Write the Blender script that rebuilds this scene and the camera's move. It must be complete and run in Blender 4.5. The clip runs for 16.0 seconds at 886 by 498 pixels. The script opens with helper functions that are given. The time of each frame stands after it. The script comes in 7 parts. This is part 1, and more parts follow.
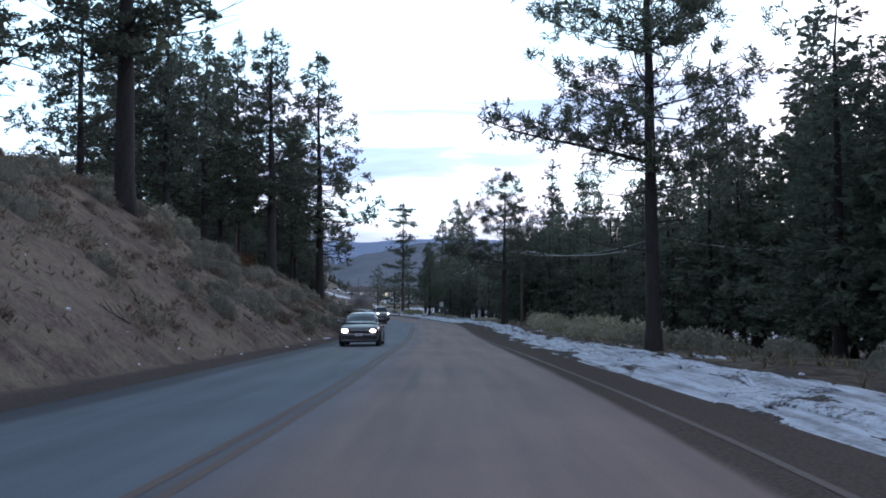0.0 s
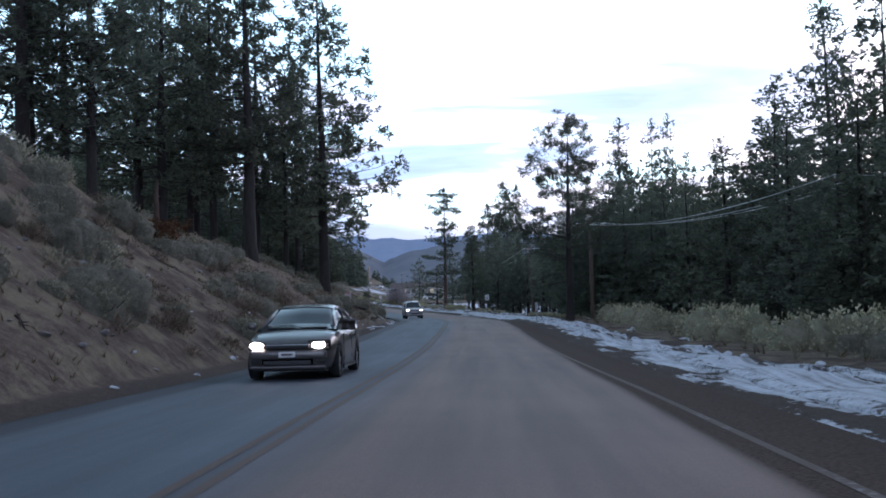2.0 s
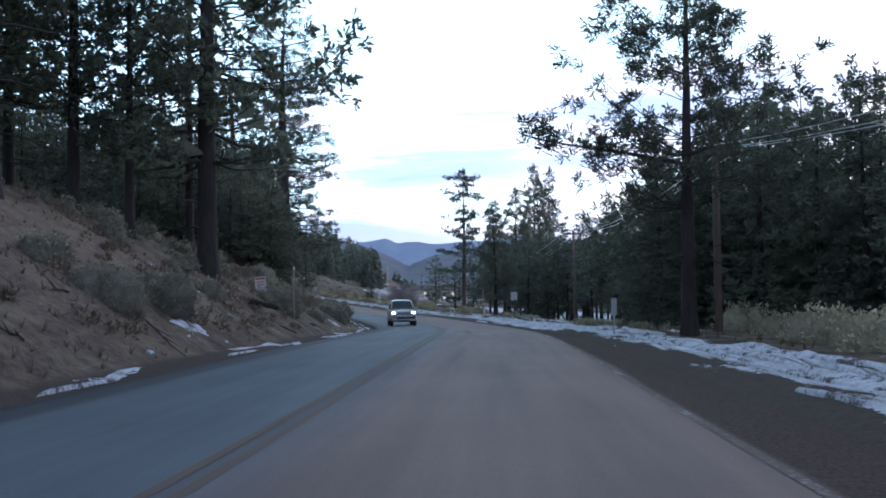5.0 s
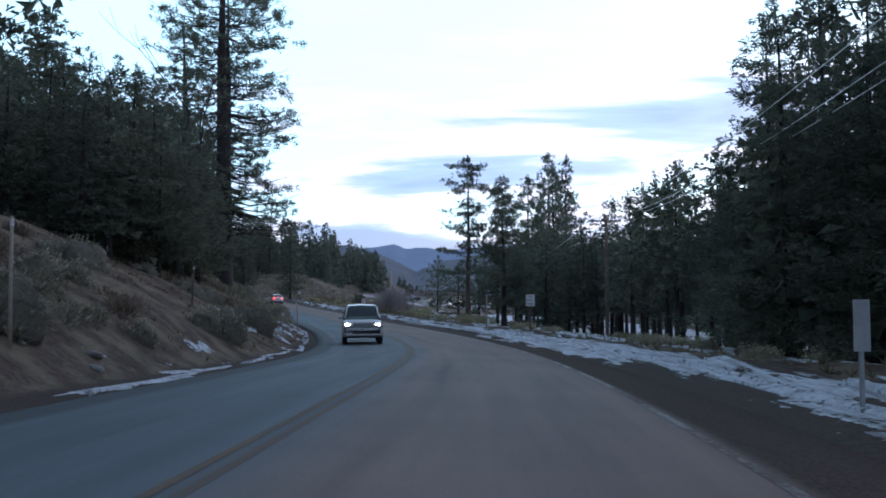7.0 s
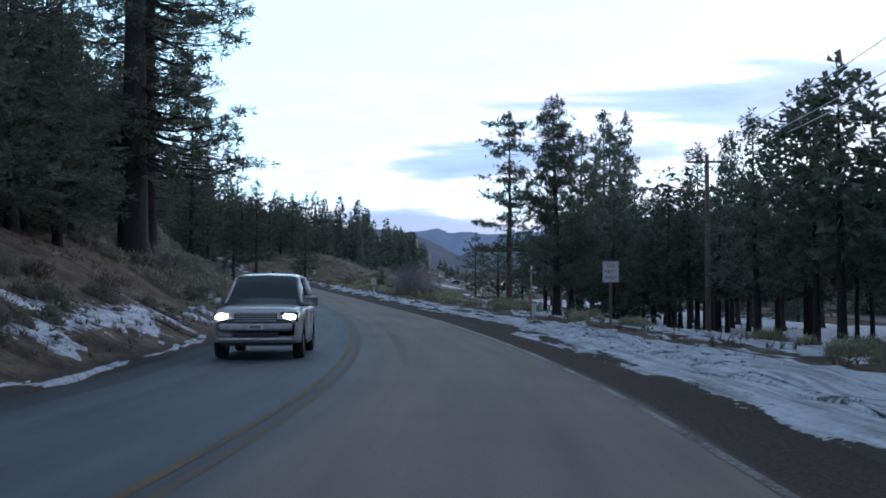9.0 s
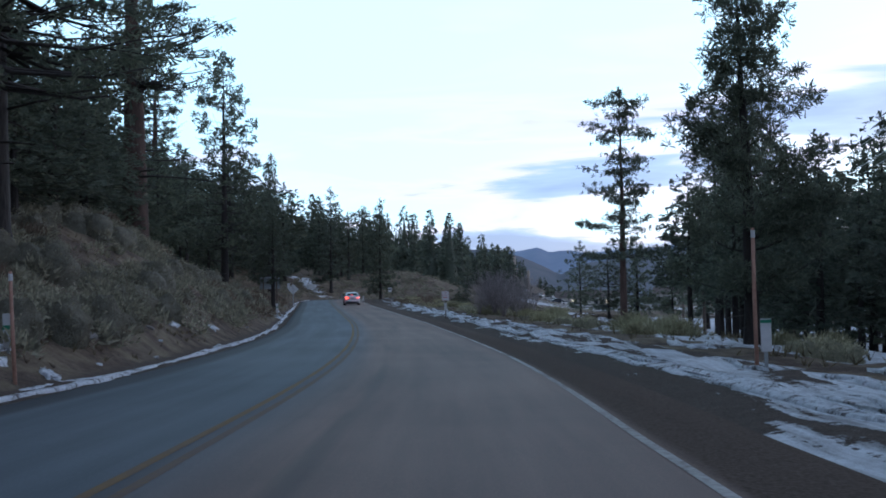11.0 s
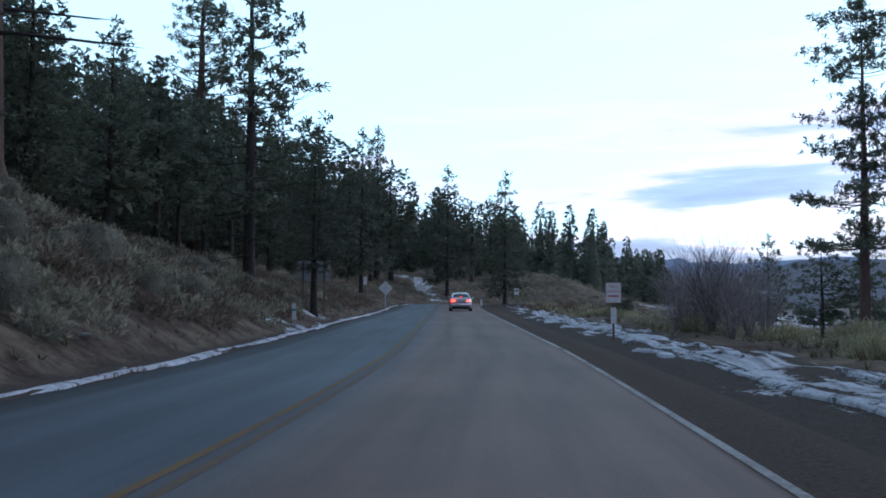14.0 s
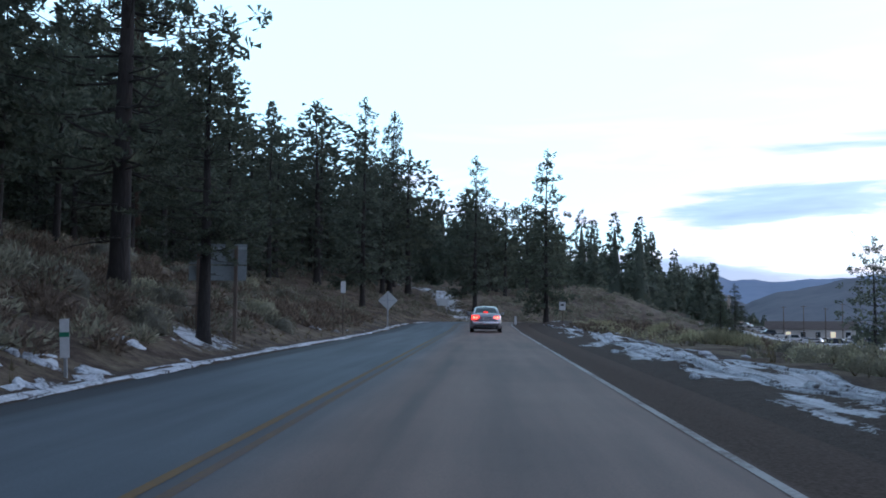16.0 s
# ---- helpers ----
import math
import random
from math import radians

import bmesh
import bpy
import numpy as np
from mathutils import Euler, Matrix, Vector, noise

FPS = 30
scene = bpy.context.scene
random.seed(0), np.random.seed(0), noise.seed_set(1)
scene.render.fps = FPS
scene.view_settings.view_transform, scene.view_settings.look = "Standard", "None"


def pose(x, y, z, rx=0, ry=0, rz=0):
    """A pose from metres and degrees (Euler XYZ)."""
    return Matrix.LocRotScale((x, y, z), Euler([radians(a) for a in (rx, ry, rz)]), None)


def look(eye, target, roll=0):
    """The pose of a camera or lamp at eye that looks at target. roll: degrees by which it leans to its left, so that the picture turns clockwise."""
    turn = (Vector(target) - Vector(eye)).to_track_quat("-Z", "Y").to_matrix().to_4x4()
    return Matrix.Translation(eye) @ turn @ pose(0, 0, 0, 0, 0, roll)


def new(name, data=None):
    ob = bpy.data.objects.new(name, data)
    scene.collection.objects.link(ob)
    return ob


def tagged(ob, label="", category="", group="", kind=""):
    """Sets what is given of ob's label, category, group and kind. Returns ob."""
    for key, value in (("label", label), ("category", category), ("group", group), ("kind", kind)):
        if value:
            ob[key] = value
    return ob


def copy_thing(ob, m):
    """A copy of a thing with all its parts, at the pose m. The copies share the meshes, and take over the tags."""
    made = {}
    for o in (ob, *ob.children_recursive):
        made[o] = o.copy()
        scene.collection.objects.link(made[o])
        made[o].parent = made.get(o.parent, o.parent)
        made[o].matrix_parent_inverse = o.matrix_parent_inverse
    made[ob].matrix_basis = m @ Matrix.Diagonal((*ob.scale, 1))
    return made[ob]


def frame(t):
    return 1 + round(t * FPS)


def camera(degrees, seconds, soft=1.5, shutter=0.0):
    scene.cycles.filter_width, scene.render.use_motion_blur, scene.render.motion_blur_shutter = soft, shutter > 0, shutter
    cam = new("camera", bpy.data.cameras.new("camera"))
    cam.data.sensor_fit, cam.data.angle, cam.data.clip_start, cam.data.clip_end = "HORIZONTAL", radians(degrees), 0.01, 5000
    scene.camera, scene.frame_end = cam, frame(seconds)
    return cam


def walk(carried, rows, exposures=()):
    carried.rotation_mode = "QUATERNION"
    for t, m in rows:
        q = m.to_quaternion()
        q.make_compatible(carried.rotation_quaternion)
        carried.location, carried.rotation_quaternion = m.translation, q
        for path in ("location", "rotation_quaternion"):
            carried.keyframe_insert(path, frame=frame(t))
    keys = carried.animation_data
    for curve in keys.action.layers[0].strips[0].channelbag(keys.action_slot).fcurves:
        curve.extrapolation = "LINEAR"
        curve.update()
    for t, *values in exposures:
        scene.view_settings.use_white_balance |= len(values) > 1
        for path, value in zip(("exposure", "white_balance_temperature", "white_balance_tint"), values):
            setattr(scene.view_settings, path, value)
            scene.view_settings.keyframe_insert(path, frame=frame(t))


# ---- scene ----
# ---- camera ----
cam = camera(47.0, 16.0, 1.8)
PATH = [
    (0.0, 0.003, 0.0, 1.151, 92.2, 0.294, -0.187),
    (0.5, 0.215, 6.181, 0.979, 92.258, 0.385, 1.007),
    (1.0, 0.346, 12.24, 0.798, 92.148, 0.455, 2.068),
    (1.5, 0.414, 18.188, 0.612, 92.007, 1.185, 2.433),
    (2.0, 0.4, 24.064, 0.433, 92.039, 1.518, 2.523),
    (2.5, 0.383, 29.977, 0.261, 92.096, 1.003, 2.736),
    (3.0, 0.379, 35.943, 0.087, 92.222, 0.596, 3.082),
    (3.5, 0.367, 41.938, -0.107, 92.257, 0.324, 3.378),
    (4.0, 0.354, 47.925, -0.303, 92.32, 0.498, 3.635),
    (4.5, 0.328, 53.899, -0.468, 92.207, 0.772, 3.89),
    (5.0, 0.272, 59.865, -0.592, 92.352, 0.765, 3.99),
    (5.5, 0.19, 65.83, -0.684, 92.602, 0.675, 4.048),
    (6.0, 0.091, 71.803, -0.754, 92.771, 0.592, 4.12),
    (6.5, -0.021, 77.797, -0.813, 92.79, 0.512, 4.248),
    (7.0, -0.148, 83.824, -0.875, 92.715, 0.35, 4.476),
    (7.5, -0.302, 89.903, -0.953, 92.753, -0.043, 4.841),
    (8.0, -0.51, 96.059, -1.063, 92.539, -0.328, 5.621),
    (8.5, -0.746, 102.308, -1.207, 92.077, -0.233, 6.196),
    (9.0, -1.037, 108.611, -1.374, 91.863, 0.083, 6.953),
    (9.5, -1.436, 114.902, -1.541, 91.999, 0.515, 8.084),
    (10.0, -2.004, 121.105, -1.679, 92.425, 0.968, 9.556),
    (10.5, -2.795, 127.152, -1.77, 92.94, 1.288, 11.153),
    (11.0, -3.817, 133.005, -1.815, 93.092, 1.204, 12.606),
    (11.5, -4.944, 138.692, -1.849, 93.059, 0.895, 14.054),
    (12.0, -6.15, 144.248, -1.889, 92.983, 0.473, 15.478),
    (12.5, -7.471, 149.758, -1.921, 93.167, -0.229, 16.915),
    (13.0, -8.914, 155.302, -1.932, 93.447, -0.151, 18.164),
    (13.5, -10.473, 160.873, -1.926, 93.589, -0.343, 19.201),
    (14.0, -12.127, 166.426, -1.924, 93.623, -0.087, 20.271),
    (14.5, -13.83, 171.922, -1.906, 93.958, 0.46, 21.193),
    (15.0, -15.554, 177.391, -1.854, 94.111, 0.21, 21.84),
    (15.5, -17.35, 182.936, -1.777, 94.303, -0.064, 22.156),
    (16.0, -19.299, 188.66, -1.692, 94.61, -0.371, 22.249),
]
walk(cam, [(t, pose(x, y, z, rx, ry, rz)) for t, x, y, z, rx, ry, rz in PATH], [(0.0, 0.52, 5450, 13), (1.5, 0.51, 5430, 13), (2.5, 0.63, 5400, 13), (3.0, 0.68, 5390, 13), (4.5, 0.72, 5350, 12), (7.0, 0.22, 5250, 10), (8.0, 0.22, 5250, 10), (10.5, 0.14, 5250, 9), (12.5, 0.08, 5250, 10), (16.0, 0.26, 5260, 9)])

# ---- sky and sun ----
SUN_EL, SUN_AZ = radians(7), radians(35)          # low evening sun behind the clouds, ahead and to the right
world = bpy.data.worlds.new("dusk_sky")
scene.world = world
world.use_nodes = True


def build_sky():
    nt = world.node_tree
    nt.nodes.clear()
    N, L = nt.nodes.new, nt.links.new
    tc = N("ShaderNodeTexCoord")
    sky = N("ShaderNodeTexSky")
    sky.sky_type, sky.sun_disc, sky.sun_elevation, sky.sun_rotation = "NISHITA", False, SUN_EL, SUN_AZ
    clear = N("ShaderNodeBackground")
    clear.inputs["Strength"].default_value = 0.05
    L(sky.outputs[0], clear.inputs["Color"])
    sep = N("ShaderNodeSeparateXYZ")
    L(tc.outputs["Generated"], sep.inputs[0])
    # streaked cloud bands, flattened towards the horizon
    mp = N("ShaderNodeMapping")
    mp.inputs["Scale"].default_value = (1.6, 1.6, 11.0)
    mp.inputs["Rotation"].default_value = (0.06, 0.05, 0.4)
    L(tc.outputs["Generated"], mp.inputs[0])
    no = N("ShaderNodeTexNoise")
    no.inputs["Scale"].default_value, no.inputs["Detail"].default_value, no.inputs["Distortion"].default_value = 2.2, 6.0, 0.5
    L(mp.outputs[0], no.inputs["Vector"])
    # low sky is bluer and dimmer, higher sky a bright even veil
    elev = N("ShaderNodeMapRange")
    elev.interpolation_type = "SMOOTHSTEP"
    elev.inputs["From Min"].default_value, elev.inputs["From Max"].default_value = 0.035, 0.30
    L(sep.outputs["Z"], elev.inputs["Value"])

    def calc(op, x, y, z=0.0):
        n = N("ShaderNodeMath")
        n.operation = op
        for v, i in ((x, 0), (y, 1), (z, 2)):
            if hasattr(v, "is_linked"):
                L(v, n.inputs[i])
            else:
                n.inputs[i].default_value = v
        return n.outputs[0]

    wave = calc("MULTIPLY", calc("SUBTRACT", no.outputs["Fac"], 0.5), calc("MULTIPLY_ADD", elev.outputs[0], -3.2, 4.2))
    east = calc("MULTIPLY", sep.outputs["X"], -0.7)          # clearer, paler sky to the left
    fac = calc("ADD", calc("ADD", wave, east), calc("MULTIPLY_ADD", elev.outputs[0], 0.46, 0.455))
    band = N("ShaderNodeValToRGB")
    e = band.color_ramp.elements
    e[0].position, e[0].color = 0.15, (0.19, 0.26, 0.46, 1)
    e[1].position, e[1].color = 0.95, (0.70, 0.94, 1.02, 1)
    for p, c in ((0.42, (0.32, 0.40, 0.64, 1)), (0.56, (0.66, 0.58, 0.68, 1)), (0.70, (0.74, 0.82, 0.94, 1))):
        k = e.new(p)
        k.color = c
    L(fac, band.inputs[0])
    # brighter towards the sunset ahead, dimmer overhead and behind
    ahead = N("ShaderNodeMapRange")
    ahead.interpolation_type = "SMOOTHSTEP"
    ahead.inputs["From Min"].default_value, ahead.inputs["From Max"].default_value = -0.6, 0.85
    ahead.inputs["To Min"].default_value, ahead.inputs["To Max"].default_value = 1.0, 1.15
    L(sep.outputs["Y"], ahead.inputs["Value"])
    zenith = N("ShaderNodeMapRange")
    zenith.interpolation_type = "SMOOTHSTEP"
    zenith.inputs["From Min"].default_value, zenith.inputs["From Max"].default_value = 0.28, 0.75
    zenith.inputs["To Min"].default_value, zenith.inputs["To Max"].default_value = 1.0, 0.18
    L(sep.outputs["Z"], zenith.inputs["Value"])
    power = N("ShaderNodeMath")
    power.operation = "MULTIPLY"
    L(ahead.outputs[0], power.inputs[0])
    L(zenith.outputs[0], power.inputs[1])
    cloud = N("ShaderNodeBackground")
    # the sky behind is a dim mauve, ahead it keeps its own colour
    tint = N("ShaderNodeMix")
    tint.data_type, tint.blend_type = "RGBA", "MIX"
    behind = N("ShaderNodeMapRange")
    behind.inputs["From Min"].default_value, behind.inputs["From Max"].default_value = 0.55, -0.3
    L(sep.outputs["Y"], behind.inputs["Value"])
    L(behind.outputs[0], tint.inputs[0])
    L(band.outputs[0], tint.inputs[6])
    tint.inputs[7].default_value = (0.82, 0.88, 1.05, 1)
    L(tint.outputs[2], cloud.inputs["Color"])
    L(power.outputs[0], cloud.inputs["Strength"])
    both = N("ShaderNodeAddShader")
    L(clear.outputs[0], both.inputs[0])
    L(cloud.outputs[0], both.inputs[1])
    out = N("ShaderNodeOutputWorld")
    L(both.outputs[0], out.inputs[0])


build_sky()
sun = new("sun", bpy.data.lights.new("sun", "SUN"))
sun.data.energy, sun.data.angle, sun.data.color = 0.35, radians(25), (1.0, 0.88, 0.80)
sun.matrix_world = look((0, 0, 60), (-math.sin(SUN_AZ) * 40, -math.cos(SUN_AZ) * 40, 60 - 40 * math.tan(radians(20))))


# ---- materials ----
def ramp(nt, fac, stops):
    r = nt.nodes.new("ShaderNodeValToRGB")
    e = r.color_ramp.elements
    while len(e) < len(stops):
        e.new(0.5)
    for k, (p, c) in zip(e, stops):
        k.position, k.color = p, (*c, 1)
    nt.links.new(fac, r.inputs[0])
    return r.outputs[0]


def noise_tex(nt, vec, scale, detail=4.0, rough=0.55):
    n = nt.nodes.new("ShaderNodeTexNoise")
    n.inputs["Scale"].default_value, n.inputs["Detail"].default_value, n.inputs["Roughness"].default_value = scale, detail, rough
    if vec is not None:
        nt.links.new(vec, n.inputs["Vector"])
    return n.outputs["Fac"]


def mixed(nt, fac, a, b, blend="MIX"):
    m = nt.nodes.new("ShaderNodeMix")
    m.data_type, m.blend_type = "RGBA", blend
    for v, i in ((fac, 0), (a, 6), (b, 7)):
        if hasattr(v, "is_linked"):
            nt.links.new(v, m.inputs[i])
        else:
            m.inputs[i].default_value = v if i == 0 else (*v, 1)
    return m.outputs[2]


def maths(nt, op, a, b=0.0, clamp=False):
    m = nt.nodes.new("ShaderNodeMath")
    m.operation, m.use_clamp = op, clamp
    for v, i in ((a, 0), (b, 1)):
        if hasattr(v, "is_linked"):
            nt.links.new(v, m.inputs[i])
        else:
            m.inputs[i].default_value = v
    return m.outputs[0]


def material(name, rough=0.8, metal=0.0):
    m = bpy.data.materials.new(name)
    m.use_nodes = True
    nt = m.node_tree
    bsdf = nt.nodes["Principled BSDF"]
    bsdf.inputs["Roughness"].default_value, bsdf.inputs["Metallic"].default_value = rough, metal
    return m, nt, bsdf


def bump(nt, bsdf, height, strength, dist=0.02):
    b = nt.nodes.new("ShaderNodeBump")
    b.inputs["Strength"].default_value, b.inputs["Distance"].default_value = strength, dist
    nt.links.new(height, b.inputs["Height"])
    nt.links.new(b.outputs[0], bsdf.inputs["Normal"])


def where(nt):
    return nt.nodes.new("ShaderNodeNewGeometry").outputs["Position"]


def grainy(name, dark, light, scale, rough=0.85, fine=0.0, relief=0.3, dist=0.02, metal=0.0, local=True, stretch=None):
    """Two scales of variation between two colours, with relief."""
    m, nt, bsdf = material(name, rough, metal)
    vec = nt.nodes.new("ShaderNodeTexCoord").outputs["Object"] if local else where(nt)
    if stretch:
        mp = nt.nodes.new("ShaderNodeMapping")
        mp.inputs["Scale"].default_value = stretch
        nt.links.new(vec, mp.inputs[0])
        vec = mp.outputs[0]
    a, b = noise_tex(nt, vec, scale), noise_tex(nt, vec, fine or scale * 7, 3)
    f = maths(nt, "ADD", maths(nt, "MULTIPLY", a, 0.6), maths(nt, "MULTIPLY", b, 0.4))
    nt.links.new(ramp(nt, f, ((0.32, dark), (0.68, light))), bsdf.inputs["Base Color"])
    if relief:
        bump(nt, bsdf, b, relief, dist)
    return m


def leafy(name, dark, light, tip, rough=0.7, through_light=0.35):
    """Foliage: each clump its own shade, each plant too."""
    m, nt, bsdf = material(name, rough)
    geo = nt.nodes.new("ShaderNodeNewGeometry")
    info = nt.nodes.new("ShaderNodeObjectInfo")
    c = ramp(nt, geo.outputs["Random Per Island"], ((0.0, dark), (0.75, light), (1.0, tip)))
    hsv = nt.nodes.new("ShaderNodeHueSaturation")
    nt.links.new(c, hsv.inputs["Color"])
    nt.links.new(maths(nt, "MULTIPLY_ADD", info.outputs["Random"], 0.5), hsv.inputs["Value"])
    hsv.inputs["Value"].links[0].from_node.inputs[2].default_value = 0.75
    # soft mottling inside each plant
    spot = ramp(nt, noise_tex(nt, where(nt), 7.0, 4, 0.65), ((0.32, (0.62, 0.62, 0.64)), (0.68, (1.28, 1.26, 1.22))))
    tone = mixed(nt, 1.0, hsv.outputs[0], spot, "MULTIPLY")
    nt.links.new(tone, bsdf.inputs["Base Color"])
    bsdf.inputs["Specular IOR Level"].default_value = 0.25
    # thin leaves let part of the light through
    thin = nt.nodes.new("ShaderNodeBsdfTranslucent")
    nt.links.new(tone, thin.inputs["Color"])
    both = nt.nodes.new("ShaderNodeMixShader")
    both.inputs[0].default_value = through_light
    nt.links.new(bsdf.outputs[0], both.inputs[1])
    nt.links.new(thin.outputs[0], both.inputs[2])
    nt.links.new(both.outputs[0], nt.nodes["Material Output"].inputs["Surface"])
    return m


def attr(nt, name):
    a = nt.nodes.new("ShaderNodeAttribute")
    a.attribute_name = name
    return a.outputs["Fac"]


def asphalt_material():
    m, nt, bsdf = material("worn_asphalt", 0.62)
    p = where(nt)
    side = attr(nt, "side")
    along = nt.nodes.new("ShaderNodeCombineXYZ")
    nt.links.new(maths(nt, "MULTIPLY", side, 1.0), along.inputs[0])
    nt.links.new(maths(nt, "MULTIPLY", attr(nt, "along"), 0.045), along.inputs[1])
    streak = noise_tex(nt, along.outputs[0], 1.6, 5)
    patch, grit = noise_tex(nt, p, 0.25, 4), noise_tex(nt, p, 55, 2)
    # near lane browner, a windscreen reflection put into its colour; oncoming lane bluer
    lane = nt.nodes.new("ShaderNodeMapRange")
    lane.interpolation_type = "SMOOTHSTEP"
    lane.inputs["From Min"].default_value, lane.inputs["From Max"].default_value = -0.5, 0.9
    nt.links.new(side, lane.inputs["Value"])
    base = mixed(nt, lane.outputs[0], (0.116, 0.136, 0.160), (0.200, 0.141, 0.118))
    tone = maths(nt, "ADD", maths(nt, "MULTIPLY", streak, 0.75), maths(nt, "MULTIPLY", patch, 0.4))
    c = mixed(nt, 1.0, base, ramp(nt, tone, ((0.35, (0.66, 0.66, 0.68)), (0.75, (1.22, 1.2, 1.18)))), "MULTIPLY")
    c = mixed(nt, 1.0, c, ramp(nt, grit, ((0.3, (0.8, 0.8, 0.8)), (0.7, (1.15, 1.15, 1.15)))), "MULTIPLY")
    # sealed seams and a long dark tar line
    wob = maths(nt, "ADD", side, maths(nt, "MULTIPLY", maths(nt, "SUBTRACT", noise_tex(nt, p, 0.12, 2), 0.5), 0.5))
    tar = ramp(nt, maths(nt, "ABSOLUTE", maths(nt, "SUBTRACT", wob, 1.0)), ((0.05, (1, 1, 1)), (0.16, (0, 0, 0))))
    worn = ramp(nt, noise_tex(nt, along.outputs[0], 0.9, 2), ((0.46, (0, 0, 0)), (0.6, (1, 1, 1))))
    c = mixed(nt, maths(nt, "MULTIPLY", maths(nt, "MULTIPLY", tar, worn), 0.45), c, (0.06, 0.055, 0.055))
    # dark rubbed strip between the yellow lines
    gap = ramp(nt, maths(nt, "ABSOLUTE", maths(nt, "ADD", side, 0.18)), ((0.05, (1, 1, 1)), (0.16, (0, 0, 0))))
    c = mixed(nt, maths(nt, "MULTIPLY", gap, 0.3), c, (0.062, 0.05, 0.046))
    # dark gravelly outer edges
    edge = nt.nodes.new("ShaderNodeMapRange")
    edge.interpolation_type = "SMOOTHSTEP"
    edge.inputs["From Min"].default_value, edge.inputs["From Max"].default_value = 4.02, 4.24
    nt.links.new(maths(nt, "ADD", side, maths(nt, "MULTIPLY", streak, 0.5)), edge.inputs["Value"])
    c = mixed(nt, maths(nt, "MULTIPLY", edge.outputs[0], 0.92), c, ramp(nt, noise_tex(nt, p, 24, 4, 0.7), ((0.35, (0.050, 0.039, 0.032)), (0.68, (0.138, 0.108, 0.088)))))
    edge_l = nt.nodes.new("ShaderNodeMapRange")
    edge_l.inputs["From Min"].default_value, edge_l.inputs["From Max"].default_value = -2.98, -3.22
    nt.links.new(maths(nt, "ADD", side, maths(nt, "MULTIPLY", streak, 0.3)), edge_l.inputs["Value"])
    c = mixed(nt, maths(nt, "MULTIPLY", edge_l.outputs[0], 0.8), c, (0.042, 0.042, 0.046))
    nt.links.new(c, bsdf.inputs["Base Color"])
    nt.links.new(maths(nt, "ADD", maths(nt, "MULTIPLY", edge.outputs[0], 0.3), maths(nt, "ADD", maths(nt, "MULTIPLY", grit, 0.2), 0.64), True), bsdf.inputs["Roughness"])
    nt.links.new(maths(nt, "MULTIPLY_ADD", edge.outputs[0], -0.28), bsdf.inputs["Specular IOR Level"])
    bsdf.inputs["Specular IOR Level"].links[0].from_node.inputs[2].default_value = 0.34
    bump(nt, bsdf, maths(nt, "ADD", grit, maths(nt, "MULTIPLY", maths(nt, "MULTIPLY", noise_tex(nt, p, 20, 3), edge.outputs[0]), 4.0)), 0.35, 0.006)
    return m


def paint_material(name, colour, fading=False, extra=0.0):
    m, nt, bsdf = material(name, 0.85)
    bsdf.inputs["Specular IOR Level"].default_value = 0.2
    p = where(nt)
    worn = maths(nt, "ADD", maths(nt, "MULTIPLY", noise_tex(nt, p, 0.5, 3), 0.6), maths(nt, "MULTIPLY", noise_tex(nt, p, 14, 4), 0.5 + extra))
    if fading:                                     # the line is nearly rubbed away on the first stretch
        fade = nt.nodes.new("ShaderNodeMapRange")
        fade.inputs["From Min"].default_value, fade.inputs["From Max"].default_value = 45, 150
        fade.inputs["To Min"].default_value, fade.inputs["To Max"].default_value = 0.24, 0.0
        nt.links.new(attr(nt, "along"), fade.inputs["Value"])
        worn = maths(nt, "ADD", worn, fade.outputs[0])
    nt.links.new(ramp(nt, worn, ((0.46, colour), (0.72, (0.150, 0.116, 0.098)))), bsdf.inputs["Base Color"])
    bump(nt, bsdf, noise_tex(nt, p, 60, 2), 0.3, 0.004)
    return m


